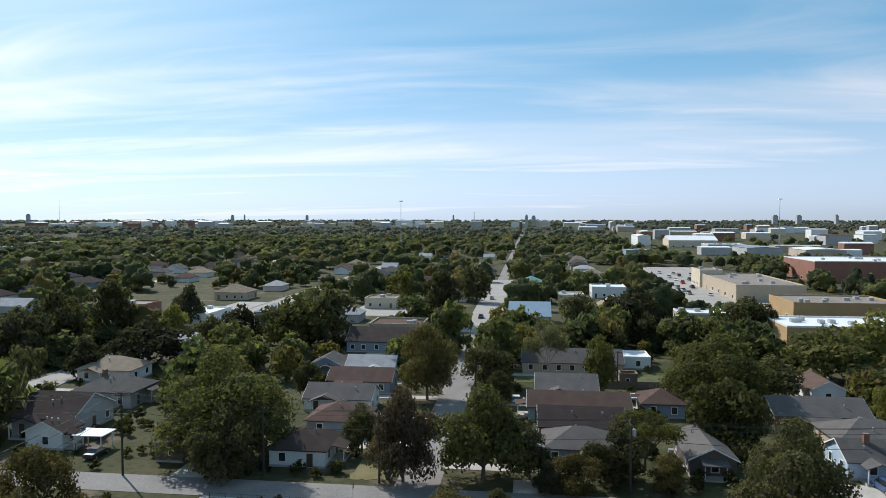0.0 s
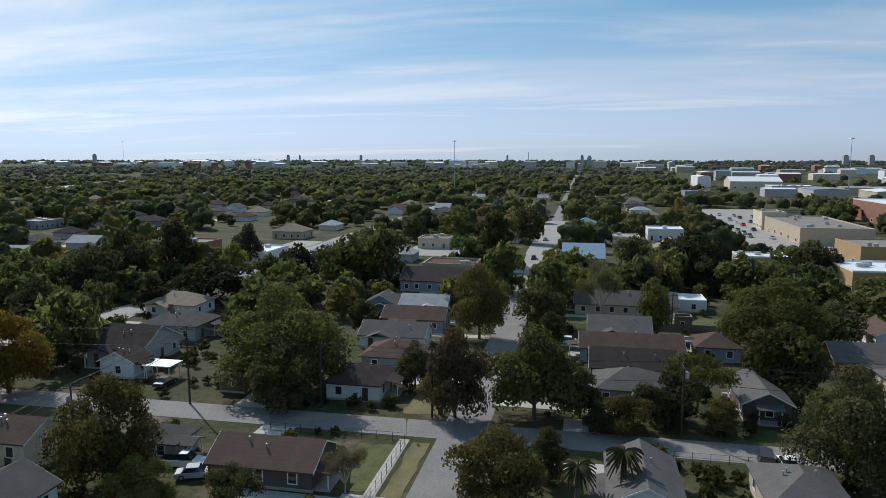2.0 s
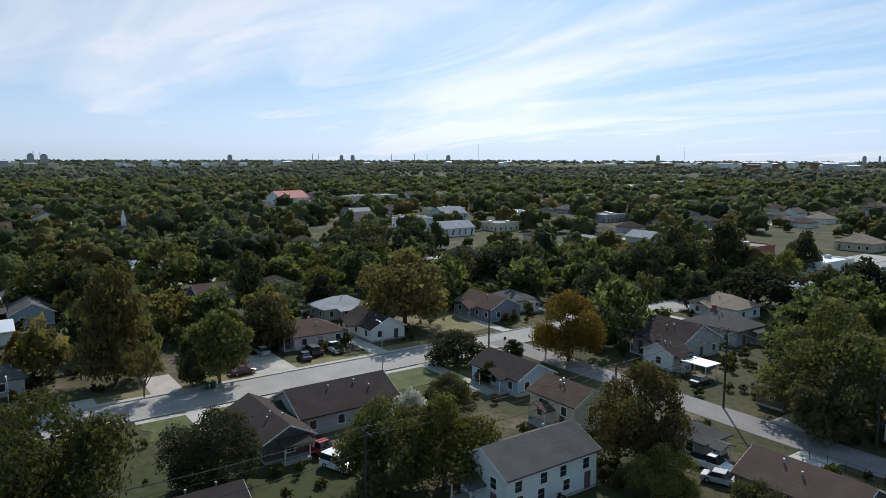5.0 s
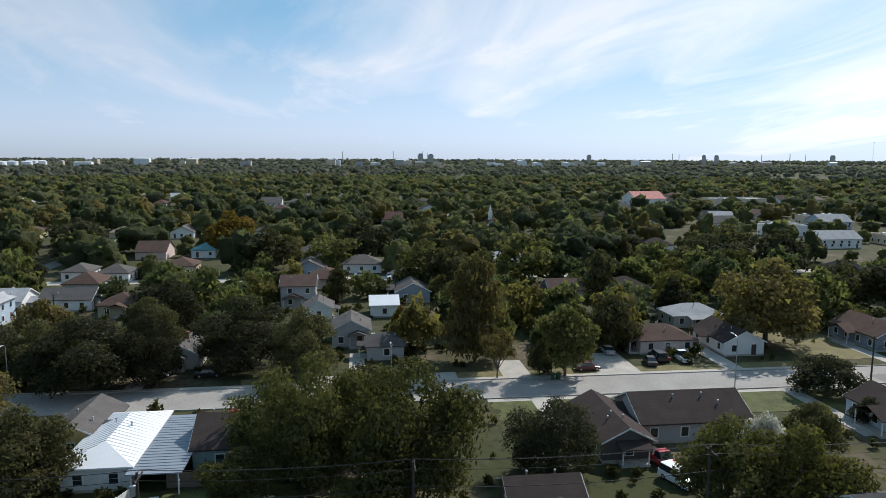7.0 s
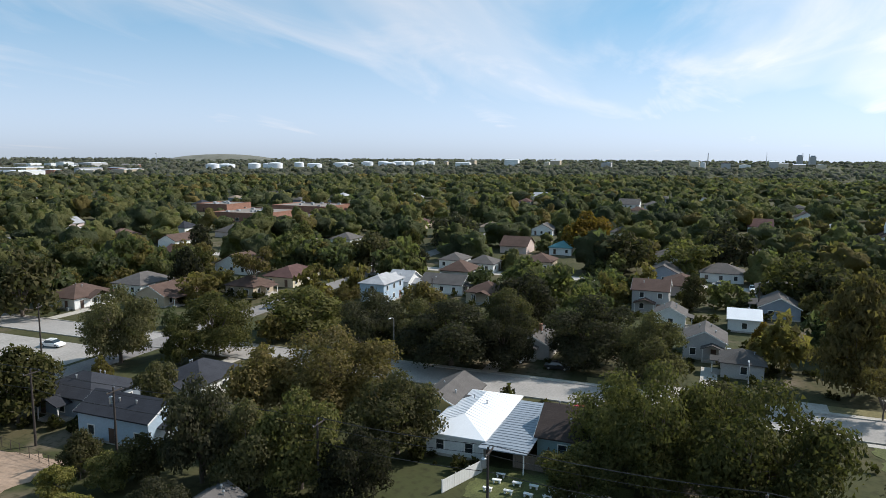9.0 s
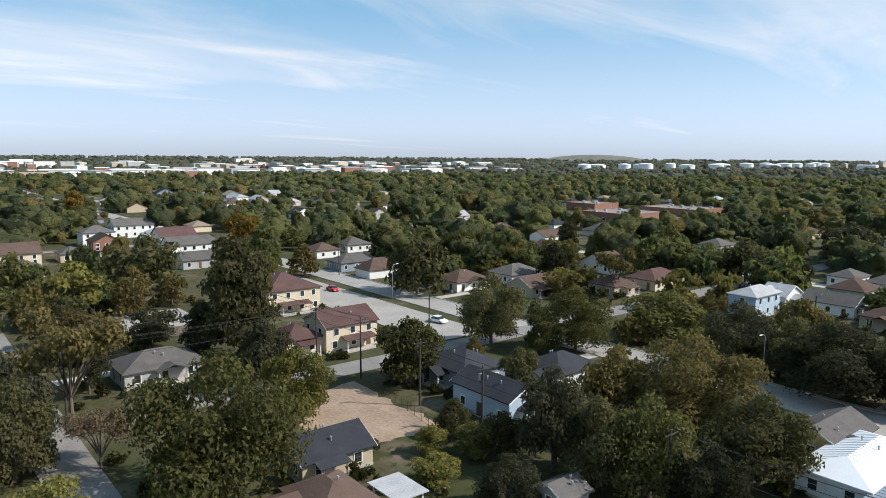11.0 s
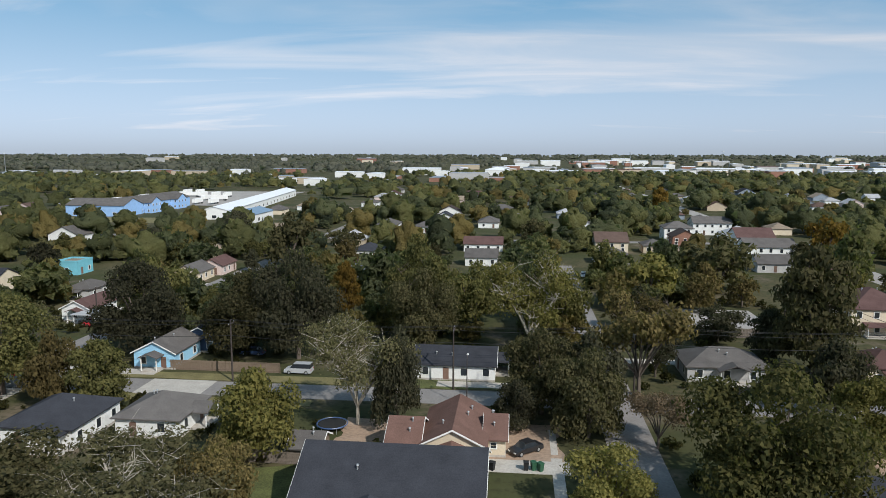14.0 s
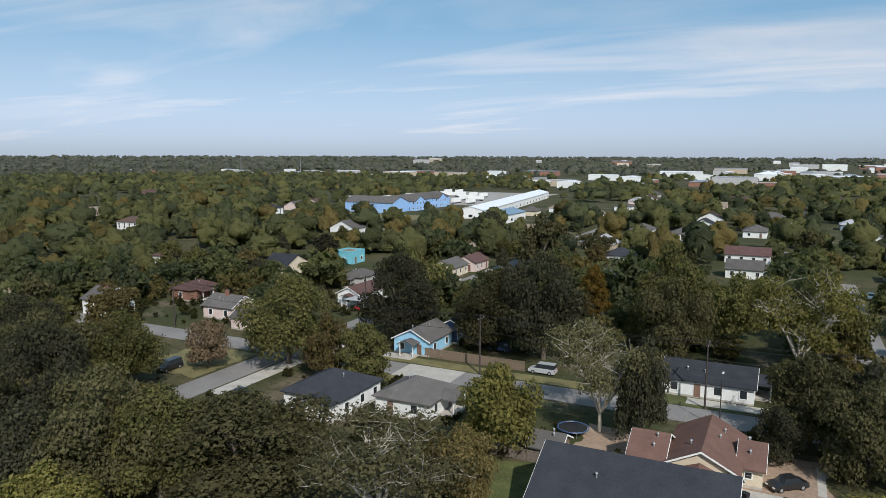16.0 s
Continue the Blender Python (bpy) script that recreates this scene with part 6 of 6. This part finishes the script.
tramp = thing("trampoline", 24.7, -90.2, 0, 0, "round black garden trampoline on steel legs", "trampoline")
bm = bmesh.new()
tube(bm, (0, 0, 0.85), (0, 0, 0.88), 1.9, 1.9, 24)
part("mat", mesh_from(bm, "mat", RUBBER), tramp)
bm = bmesh.new()
for i in range(24):
    a0, a1 = 6.2832 * i / 24, 6.2832 * (i + 1) / 24
    tube(bm, (2.1 * math.cos(a0), 2.1 * math.sin(a0), 0.87), (2.1 * math.cos(a1), 2.1 * math.sin(a1), 0.87), 0.09, 0.09, 6)
part("frame", mesh_from(bm, "frame", PAINT["blue"]), tramp)
for i in range(6):
    a = 6.2832 * i / 6
    part("leg", box_mesh("leg", STEEL, -0.03, 0.03, -0.03, 0.03, 0, 0.85), tramp, pose(2.05 * math.cos(a), 2.05 * math.sin(a), 0))


def stop_sign(x, y, turn):
    root = thing("stop_sign", x, y, 0, turn, "red octagonal stop sign on a steel post", "sign")
    bm = bmesh.new()
    tube(bm, (0, 0, 0), (0, 0, 2.9), 0.03, 0.03, 6)
    part("post", mesh_from(bm, "post", STEEL), root)
    bm = bmesh.new()
    tube(bm, (0, -0.045, 2.55), (0, -0.03, 2.55), 0.38, 0.38, 8)
    part("sign_plate", mesh_from(bm, "sign_plate", PAINT["red"]), root)


stop_sign(79.5, -100.4, 180)
stop_sign(-22.8, 88.6, 90)
stop_sign(-102.6, 88.2, 90)



def yard_block(x, y, turn):
    """A small white concrete bench block: a slab on two feet."""
    root = thing("garden_block", x, y, 0.04, turn, "small white concrete block on the mown yard", "block", "white blocks in the yard")

    def slab_mesh():
        bm = bmesh.new()
        box(bm, -0.55, 0.55, -0.24, 0.24, 0.34, 0.46)
        bmesh.ops.bevel(bm, geom=bm.edges[:], offset=0.03, segments=1, affect="EDGES")
        return mesh_from(bm, "top", TRIM)
    part("top", shared("block_top", slab_mesh), root)
    for sx in (-1, 1):
        part("foot", box_mesh("foot", TRIM, -0.09, 0.09, -0.2, 0.2, 0, 0.34), root, pose(sx * 0.36, 0, 0))


for bx, by in ((-74.7, -22.6), (-72.4, -23.0), (-74.9, -20.2), (-72.6, -20.6), (-74.9, -18.2), (-72.7, -18.3), (-74.8, -16.0), (-73.1, -16.2), (-74.8, -13.7), (-73.1, -14.2), (-74.9, -11.9), (-73.4, -12.3), (-75.2, -10.0), (-76.3, -22.6)):
    yard_block(bx, by, 70 + (bx * 37) % 30)

# ---- far industry ----
def hall(x, y, w, d, h, roof, wall, turn=0):
    root = thing("warehouse", x, y, 0, turn, "far low warehouse with %s walls and %s roof" % (wall, WORDS[roof]), "warehouse", "far warehouses")
    root.scale = (w, d, h)
    TAKEN.append((x, y, w / 2, d / 2))
    part("wall", box_mesh("wall", WALLS[wall], -0.5, 0.5, -0.5, 0.5, 0, 0.93), root)

    def lid():
        bm = bmesh.new()
        prism(bm, ((-0.51, 0.93), (0.51, 0.93), (0.51, 0.95), (0, 1.06), (-0.51, 0.95)), -0.505, 0.505, "x")
        return mesh_from(bm, "roof", ROOFS[roof])
    part("roof", shared(("lid", roof), lid), root)


rh = random.Random(21)
CLEAR = []
for cx, cy, sx, sy, n, hh in ((-480, -1330, 640, 240, 140, 7.5), (-800, -1850, 800, 260, 60, 10), (620, 1450, 480, 680, 75, 12), (250, 700, 120, 110, 8, 8), (520, 620, 170, 160, 12, 10), (-650, 2250, 1000, 300, 46, 17), (-2300, 2300, 700, 700, 16, 12),
                              (700, -1050, 520, 130, 26, 6), (160, -900, 150, 130, 16, 5), (-2500, 100, 300, 1300, 30, 17), (200, -2500, 1500, 600, 14, 10)):
    CLEAR.append((cx - sx, cx + sx, cy - sy, cy + sy))
    for i in range(n):
        px, py = cx + rh.uniform(-sx, sx), cy + rh.uniform(-sy, sy)
        if any(abs(px - q[0]) < q[2] + 24 and abs(py - q[1]) < q[3] + 18 for q in TAKEN[-160:]):
            continue
        hall(px, py, rh.uniform(16, 62), rh.uniform(14, 36), hh * rh.uniform(0.8, 1.5), rh.choice(("whitemetal", "whitemetal", "whitemetal", "lightgrey", "greymetal", "maroon" if rh.random() < 0.2 else "whitemetal")), rh.choice(("white", "white", "cream", "grey", "tan", "brick")), rh.choice((0, 0, 90)))


CLEAR.append((-2950, -1250, -1330, -930))


def tank(x, y, r, h):
    root = thing("storage_tank", x, y, 0, 0, "white round oil storage tank with a shallow dome", "tank", "storage tanks")
    root.scale = (r, r, h)
    TAKEN.append((x, y, r, r))

    def shell():
        bm = bmesh.new()
        tube(bm, (0, 0, 0), (0, 0, 1), 1, 1, 28)
        return mesh_from(bm, "shell", ROOFS["whitemetal"])

    def dome():
        bm = bmesh.new()
        tube(bm, (0, 0, 1.0), (0, 0, 1.12), 1.01, 0.75, 28)
        tube(bm, (0, 0, 1.12), (0, 0, 1.22), 0.75, 0.2, 28)
        return mesh_from(bm, "dome", ROOFS["whitemetal"])
    part("shell", shared("tank_shell", shell), root)
    part("dome", shared("tank_dome", dome), root)


for i in range(18):
    tank(-1480 - 78 * i + rh.uniform(-12, 12), -1270 + 8 * i + rh.uniform(-60, 60), rh.uniform(15, 24), rh.uniform(11, 15))


def stack(x, y, h, r, name="chimney_stack", label="slim far chimney stack on the skyline"):
    h, r = 38 + (h - 38) * 0.55, r * 0.5
    root = thing(name, x, y, 0, 0, label, "tower", "skyline towers")
    bm = bmesh.new()
    tube(bm, (0, 0, 0), (0, 0, h), r, r * 0.6, 10)
    part("shaft", mesh_from(bm, "shaft", WALLS["grey"]), root)
    bm = bmesh.new()
    tube(bm, (0, 0, h), (0, 0, h + r), r * 0.9, r * 0.8, 10)
    part("rim", mesh_from(bm, "rim", STEEL), root)


def block(x, y, w, d, h):
    w, h = w * 0.42, 38 + (h - 38) * 0.3
    root = thing("far_tower_block", x, y, 0, 0, "grey far block on the skyline with stepped top", "building", "skyline towers")
    part("wall", box_mesh("wall", WALLS["grey"], -w / 2, w / 2, -d / 2, d / 2, 0, h), root)
    part("roof", box_mesh("roof", WALLS["slate"], -w / 3, w / 3, -d / 3, d / 3, h, h * 1.12), root)


for q in ((-266, 3413, 74, 4), (-2600, 1700, 56, 4), (-3400, 320, 72, 4), (-3400, 345, 62, 4), (-3420, 180, 76, 3), (-3300, -60, 66, 5), (-3000, 1400, 60, 4), (-2960, 1800, 56, 4), (-3040, 1450, 62, 3), (-2870, 1950, 58, 3)):
    stack(*q)
for q in ((-8, 2213, 22, 18, 44), (14, 2220, 30, 18, 36), (-2421, 3144, 22, 20, 60), (-1580, 3600, 26, 20, 52), (-1530, 3640, 12, 12, 56), (-1200, 3700, 24, 20, 50), (1060, 3200, 50, 20, 52), (1150, 3180, 46, 20, 50), (1250, 3050, 24, 20, 54),
          (-3300, 300, 26, 24, 56), (-3310, 350, 40, 24, 50), (-3250, 1100, 20, 20, 50), (-3100, 1600, 18, 16, 52), (-3060, 1640, 26, 16, 48), (-2900, 2100, 22, 20, 52), (-420, 3900, 20, 20, 52)):
    block(*q)

# a long low hill far off, mown grass over fill, its colour greyed to imitate haze
bm = bmesh.new()
grid = [[bm.verts.new((-420 + 840 * i / 24, -200 + 400 * j / 8, 47 * max(0.0, math.sin(math.pi * i / 24)) ** 0.5 * max(0.0, math.sin(math.pi * j / 8)) - 2)) for j in range(9)] for i in range(25)]
for i in range(24):
    for j in range(8):
        bm.faces.new((grid[i][j], grid[i + 1][j], grid[i + 1][j + 1], grid[i][j + 1]))
hill = tagged(new("far_hill", mesh_from(bm, "far_hill", material("hill_grass_hazed", (0.150, 0.148, 0.120), 0.97, 0.3, 60.0, 0.2, 0.3), True)), "long low grassy hill on the horizon", "hill", kind="structure")
hill.matrix_basis = pose(-3508, -2830, 0, 0, 0, 129) @ Matrix.Diagonal((0.78, 1, 0.92, 1))


# ---- drives from the houses to their streets ----
for hx0, hy0, wx0, wy0 in TAKEN[:GARDENS_NEAR]:
    if math.hypot(hx0, hy0) > 230 or wx0 * wy0 > 120 or wx0 * wy0 < 8:
        continue
    for street, half in ((XN, 3.2), (XM, 4.6), (XW, 3.2), (XE, 3.0)):
        gap = abs(hx0 - street) - half - wx0
        if 2.0 < gap < 16:
            s = 1 if hx0 > street else -1
            y1 = hy0 + (wy0 + 1.9) * (1 if (hx0 * 7 + hy0) % 2 < 1 else -1)
            x0, x1 = sorted((street + s * half, hx0 + s * wx0 * 0.4))
            if any(x0 < q[0] + q[2] and x1 > q[0] - q[2] and abs(y1 - q[1]) < q[3] + 1.5 for q in TAKEN[:GARDENS_NEAR]):
                continue
            slab("driveway", x0, x1, y1 - 1.4, y1 + 1.4, 0.028, CONCRETE, "concrete driveway from the street to a house", "driveway")
            break

# ---- more houses down the streets, half hidden in trees ----
rf = random.Random(77)
SIGHT_CLEARED = len(TAKEN)
for sx in (-620, -545, -475, -405, -340, -270, -232, -202, -125, -94, -60, -30, 0, 40, 70, 105, 140, 190, 240, 300, 370, 440):
    for k in range(40):
        py = -640 + k * 33 + rf.uniform(-5, 5)
        px = sx + rf.uniform(-6, 6)
        dd = math.hypot(px, py)
        shops = py > -60 and px > 40
        if not 175 < dd < 680 or shops or rf.random() < (0.66 if py < -60 and px > -70 else 0.36):
            continue
        if any(abs(px - q[0]) < q[2] + 11 and abs(py - q[1]) < q[3] + 11 for q in TAKEN) or any(q[0] - 7 < px < q[1] + 7 and q[2] - 7 < py < q[3] + 7 for q in STRIPS):
            continue
        house(px, py, rf.uniform(9, 14), rf.uniform(8, 12), rf.choice((2.7, 2.8, 3.0, 3.0)), rf.choice(("gable", "hip", "hip")), rf.choice("xy"), rf.choice(("grey", "grey", "brown", "lightgrey", "darkbrown", "tan", "lightgrey", "maroon", "darkgrey")), rf.choice(("white", "white", "tan", "cream", "grey", "pink", "slate")), windows=dd < 190)

# ---- woods to the horizon ----
def blocked(x, y, r):
    b = np.zeros(len(x), bool)
    for x0, x1, y0, y1 in STRIPS:
        b |= (x > x0 - r) & (x < x1 + r) & (y > y0 - r) & (y < y1 + r)
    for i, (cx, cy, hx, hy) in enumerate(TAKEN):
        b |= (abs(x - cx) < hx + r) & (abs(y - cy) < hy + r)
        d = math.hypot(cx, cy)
        k = (min(0.08, 25 / d) if d > 190 else 0.10) * (1.0 if i < SIGHT_CLEARED else 0.75)               # trees cleared on the camera side so the houses show
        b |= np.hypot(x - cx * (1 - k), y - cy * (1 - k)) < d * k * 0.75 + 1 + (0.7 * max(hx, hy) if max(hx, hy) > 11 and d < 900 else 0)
    for cx, cy, cr in PLANTED:
        b |= np.hypot(x - cx, y - cy) < cr * 0.8
    return b


def crown_core(kind, seed, fine):
    """A closed lumpy crown in the unit space, its underside open: corners and triangles."""
    bm = bmesh.new()
    bmesh.ops.create_icosphere(bm, subdivisions=fine, radius=1.0)
    for f in [f for f in bm.faces if f.calc_center_median().z < -0.6]:
        bm.faces.remove(f)
    for v in [v for v in bm.verts if not v.link_faces]:
        bm.verts.remove(v)
    lobes = lobes_for(kind, seed)
    mid = Vector((0, 0, 0.45))
    for v in bm.verts:
        d = v.co.normalized()
        far = 0.35
        for lx, ly, lz, lr, lh in lobes:
            # where the ray from the middle leaves this lobe
            p, q = Vector((-lx / lr, -ly / lr, (mid.z - lz) / lh)), Vector((d.x / lr, d.y / lr, d.z * 0.55 / lh))
            k = p.dot(q) ** 2 - q.length_squared * (p.length_squared - 1)
            if k > 0:
                far = max(far, (-p.dot(q) + math.sqrt(k)) / q.length_squared)
        far *= 1 + 0.12 * noise.noise(d * 3.1 + Vector((seed, 0, 0)))
        v.co = mid + Vector((d.x, d.y, d.z * 0.55)) * far * 0.95
    bm.verts.index_update()
    vs = np.array([v.co for v in bm.verts])
    fs = np.array([[v.index for v in f.verts] for f in bm.faces], np.int32)
    bm.free()
    return vs, fs


def woods(mat, n, d0, d1, per, leaf, rad, seed, label, fine=0):
    """One mesh of many crowns between two distances; fine: how closely the crown under the leaf sprays is modelled."""
    g = np.random.default_rng(seed)
    forms = (("oak", 3), ("oak", 5), ("round", 6), ("round", 9), ("tall", 2))
    shapes = [leaf_points(lobes_for(k, s), per, leaf, s, shell=0.12 if fine else 0.4) for k, s in forms]
    cores = [crown_core(k, s, fine) for k, s in forms] if fine else []
    a = np.radians(g.uniform(40, 345, n))
    d = np.sqrt(g.uniform(d0 ** 2, d1 ** 2, n))
    x, y = d * np.cos(a), d * np.sin(a)
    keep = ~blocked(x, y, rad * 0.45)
    for x0, x1, y0, y1 in CLEAR:
        keep &= ~((x > x0) & (x < x1) & (y > y0) & (y < y1) & (g.random(n) < 0.88))
    dens = np.array([noise.noise(Vector((px * 0.004, py * 0.004, 3.0))) for px, py in zip(x, y)])
    keep &= dens > -0.48
    x, y = x[keep], y[keep]
    n = len(x)
    r = rad * (0.55 + 1.15 * g.random(n) ** 1.8)
    h = np.clip(r * g.uniform(1.35, 2.1, n), 4.5, 15 if d1 < 520 else 11.5)
    h = h + np.clip((np.hypot(x, y) - 3700) / 1280, 0, 1) * 9.5          # far crowns made taller so the horizon sits right in the camera's view
    turn = g.uniform(0, 6.283, n)
    which = g.choice(len(shapes), n, p=[0.27, 0.27, 0.2, 0.2, 0.06])
    points, corners, base = [], [], 0
    for i in range(n):
        c, s = math.cos(turn[i]) * r[i], math.sin(turn[i]) * r[i]

        def put(p):
            points.append(np.stack([p[:, 0] * c - p[:, 1] * s + x[i], p[:, 0] * s + p[:, 1] * c + y[i], p[:, 2] * h[i]], 1))
        p = shapes[which[i]]
        put(p)
        corners.append(np.arange(len(p), dtype=np.int32) + base)
        base += len(p)
        if fine:
            p, f = cores[which[i]]
            put(p)
            corners.append(f.ravel() + base)
            base += len(p)
    vs, idx = np.concatenate(points), np.concatenate(corners).astype(np.int32)
    me = bpy.data.meshes.new("woods")
    me.vertices.add(len(vs))
    me.vertices.foreach_set("co", vs.astype(np.float32).ravel())
    me.loops.add(len(idx))
    me.loops.foreach_set("vertex_index", idx)
    me.polygons.add(len(idx) // 3)
    me.polygons.foreach_set("loop_start", np.arange(0, len(idx), 3, dtype=np.int32))
    me.update(calc_edges=True)
    me.shade_smooth()
    me.materials.append(mat)
    return tagged(new("woods", me), label, "woods", kind="stuff")


def shrubs(seed, label):
    """Bushes along house walls, fences and garden edges, joined in one mesh."""
    g = np.random.default_rng(seed)
    shapes = [leaf_points(lobes_for("round", s), 130, 0.18, s, shell=0.5) for s in (1, 4, 7)]
    out = []

    def put(px, py, r, h):
        p = shapes[g.integers(3)]
        a = g.uniform(0, 6.28)
        c, s = math.cos(a) * r, math.sin(a) * r
        out.append(np.stack([p[:, 0] * c - p[:, 1] * s + px, p[:, 0] * s + p[:, 1] * c + py, p[:, 2] * h], 1))
    for cx, cy, hx, hy in TAKEN:
        if math.hypot(cx, cy) > 210 or hx * hy > 160:
            continue
        for k in range(11):
            m = g.uniform(1.0, 6.5)
            if g.random() < 0.5:
                px, py = cx + g.choice((-1, 1)) * (hx + m), cy + g.uniform(-1.3, 1.3) * hy
            else:
                px, py = cx + g.uniform(-1.3, 1.3) * hx, cy + g.choice((-1, 1)) * (hy + m)
            r = g.uniform(0.5, 1.5)
            if any(q[0] - r < px < q[1] + r and q[2] - r < py < q[3] + r for q in STRIPS) or any(abs(px - q[0]) < q[2] + r * 0.8 and abs(py - q[1]) < q[3] + r * 0.8 for q in TAKEN):
                continue
            put(px, py, r, r * g.uniform(1.2, 2.2))
    n = 2100
    a, dd = np.radians(g.uniform(50, 335, n)), np.sqrt(g.uniform(62 ** 2, 215 ** 2, n))
    for px, py in zip(dd * np.cos(a), dd * np.sin(a)):
        r = g.uniform(0.4, 1.7)
        if noise.noise(Vector((px * 0.05, py * 0.05, 8.0))) < -0.1:
            continue
        if any(q[0] - r < px < q[1] + r and q[2] - r < py < q[3] + r for q in STRIPS) or any(abs(px - q[0]) < q[2] + r and abs(py - q[1]) < q[3] + r for q in TAKEN):
            continue
        put(px, py, r, r * g.uniform(1.0, 2.0))
    return tagged(new("bushes", leaf_mesh("bushes", np.concatenate(out), SHRUB)), label, "bushes", kind="stuff")


shrubs(31, "low garden bushes along walls and fences")
near_words = "garden trees and bushes between the houses"
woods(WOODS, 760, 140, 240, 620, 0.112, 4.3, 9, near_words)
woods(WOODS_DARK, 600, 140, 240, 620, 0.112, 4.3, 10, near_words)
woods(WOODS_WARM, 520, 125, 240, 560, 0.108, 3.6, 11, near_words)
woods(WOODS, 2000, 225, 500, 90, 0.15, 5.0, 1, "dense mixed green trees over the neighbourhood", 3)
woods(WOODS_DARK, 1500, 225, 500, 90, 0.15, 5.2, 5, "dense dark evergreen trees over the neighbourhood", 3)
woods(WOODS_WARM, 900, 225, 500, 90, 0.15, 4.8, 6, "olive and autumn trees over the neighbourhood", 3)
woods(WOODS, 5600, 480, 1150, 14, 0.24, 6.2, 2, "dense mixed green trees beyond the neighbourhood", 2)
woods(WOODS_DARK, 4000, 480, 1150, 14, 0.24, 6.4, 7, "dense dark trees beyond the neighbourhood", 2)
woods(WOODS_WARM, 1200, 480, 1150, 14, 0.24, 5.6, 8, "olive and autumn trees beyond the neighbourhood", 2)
woods(WOODS_HAZED, 13000, 1100, 2700, 5, 0.40, 9.0, 3, "distant mixed woods", 1)
woods(WOODS_HAZED, 9000, 2600, 4980, 4, 0.50, 17.0, 4, "woods along the horizon", 1)
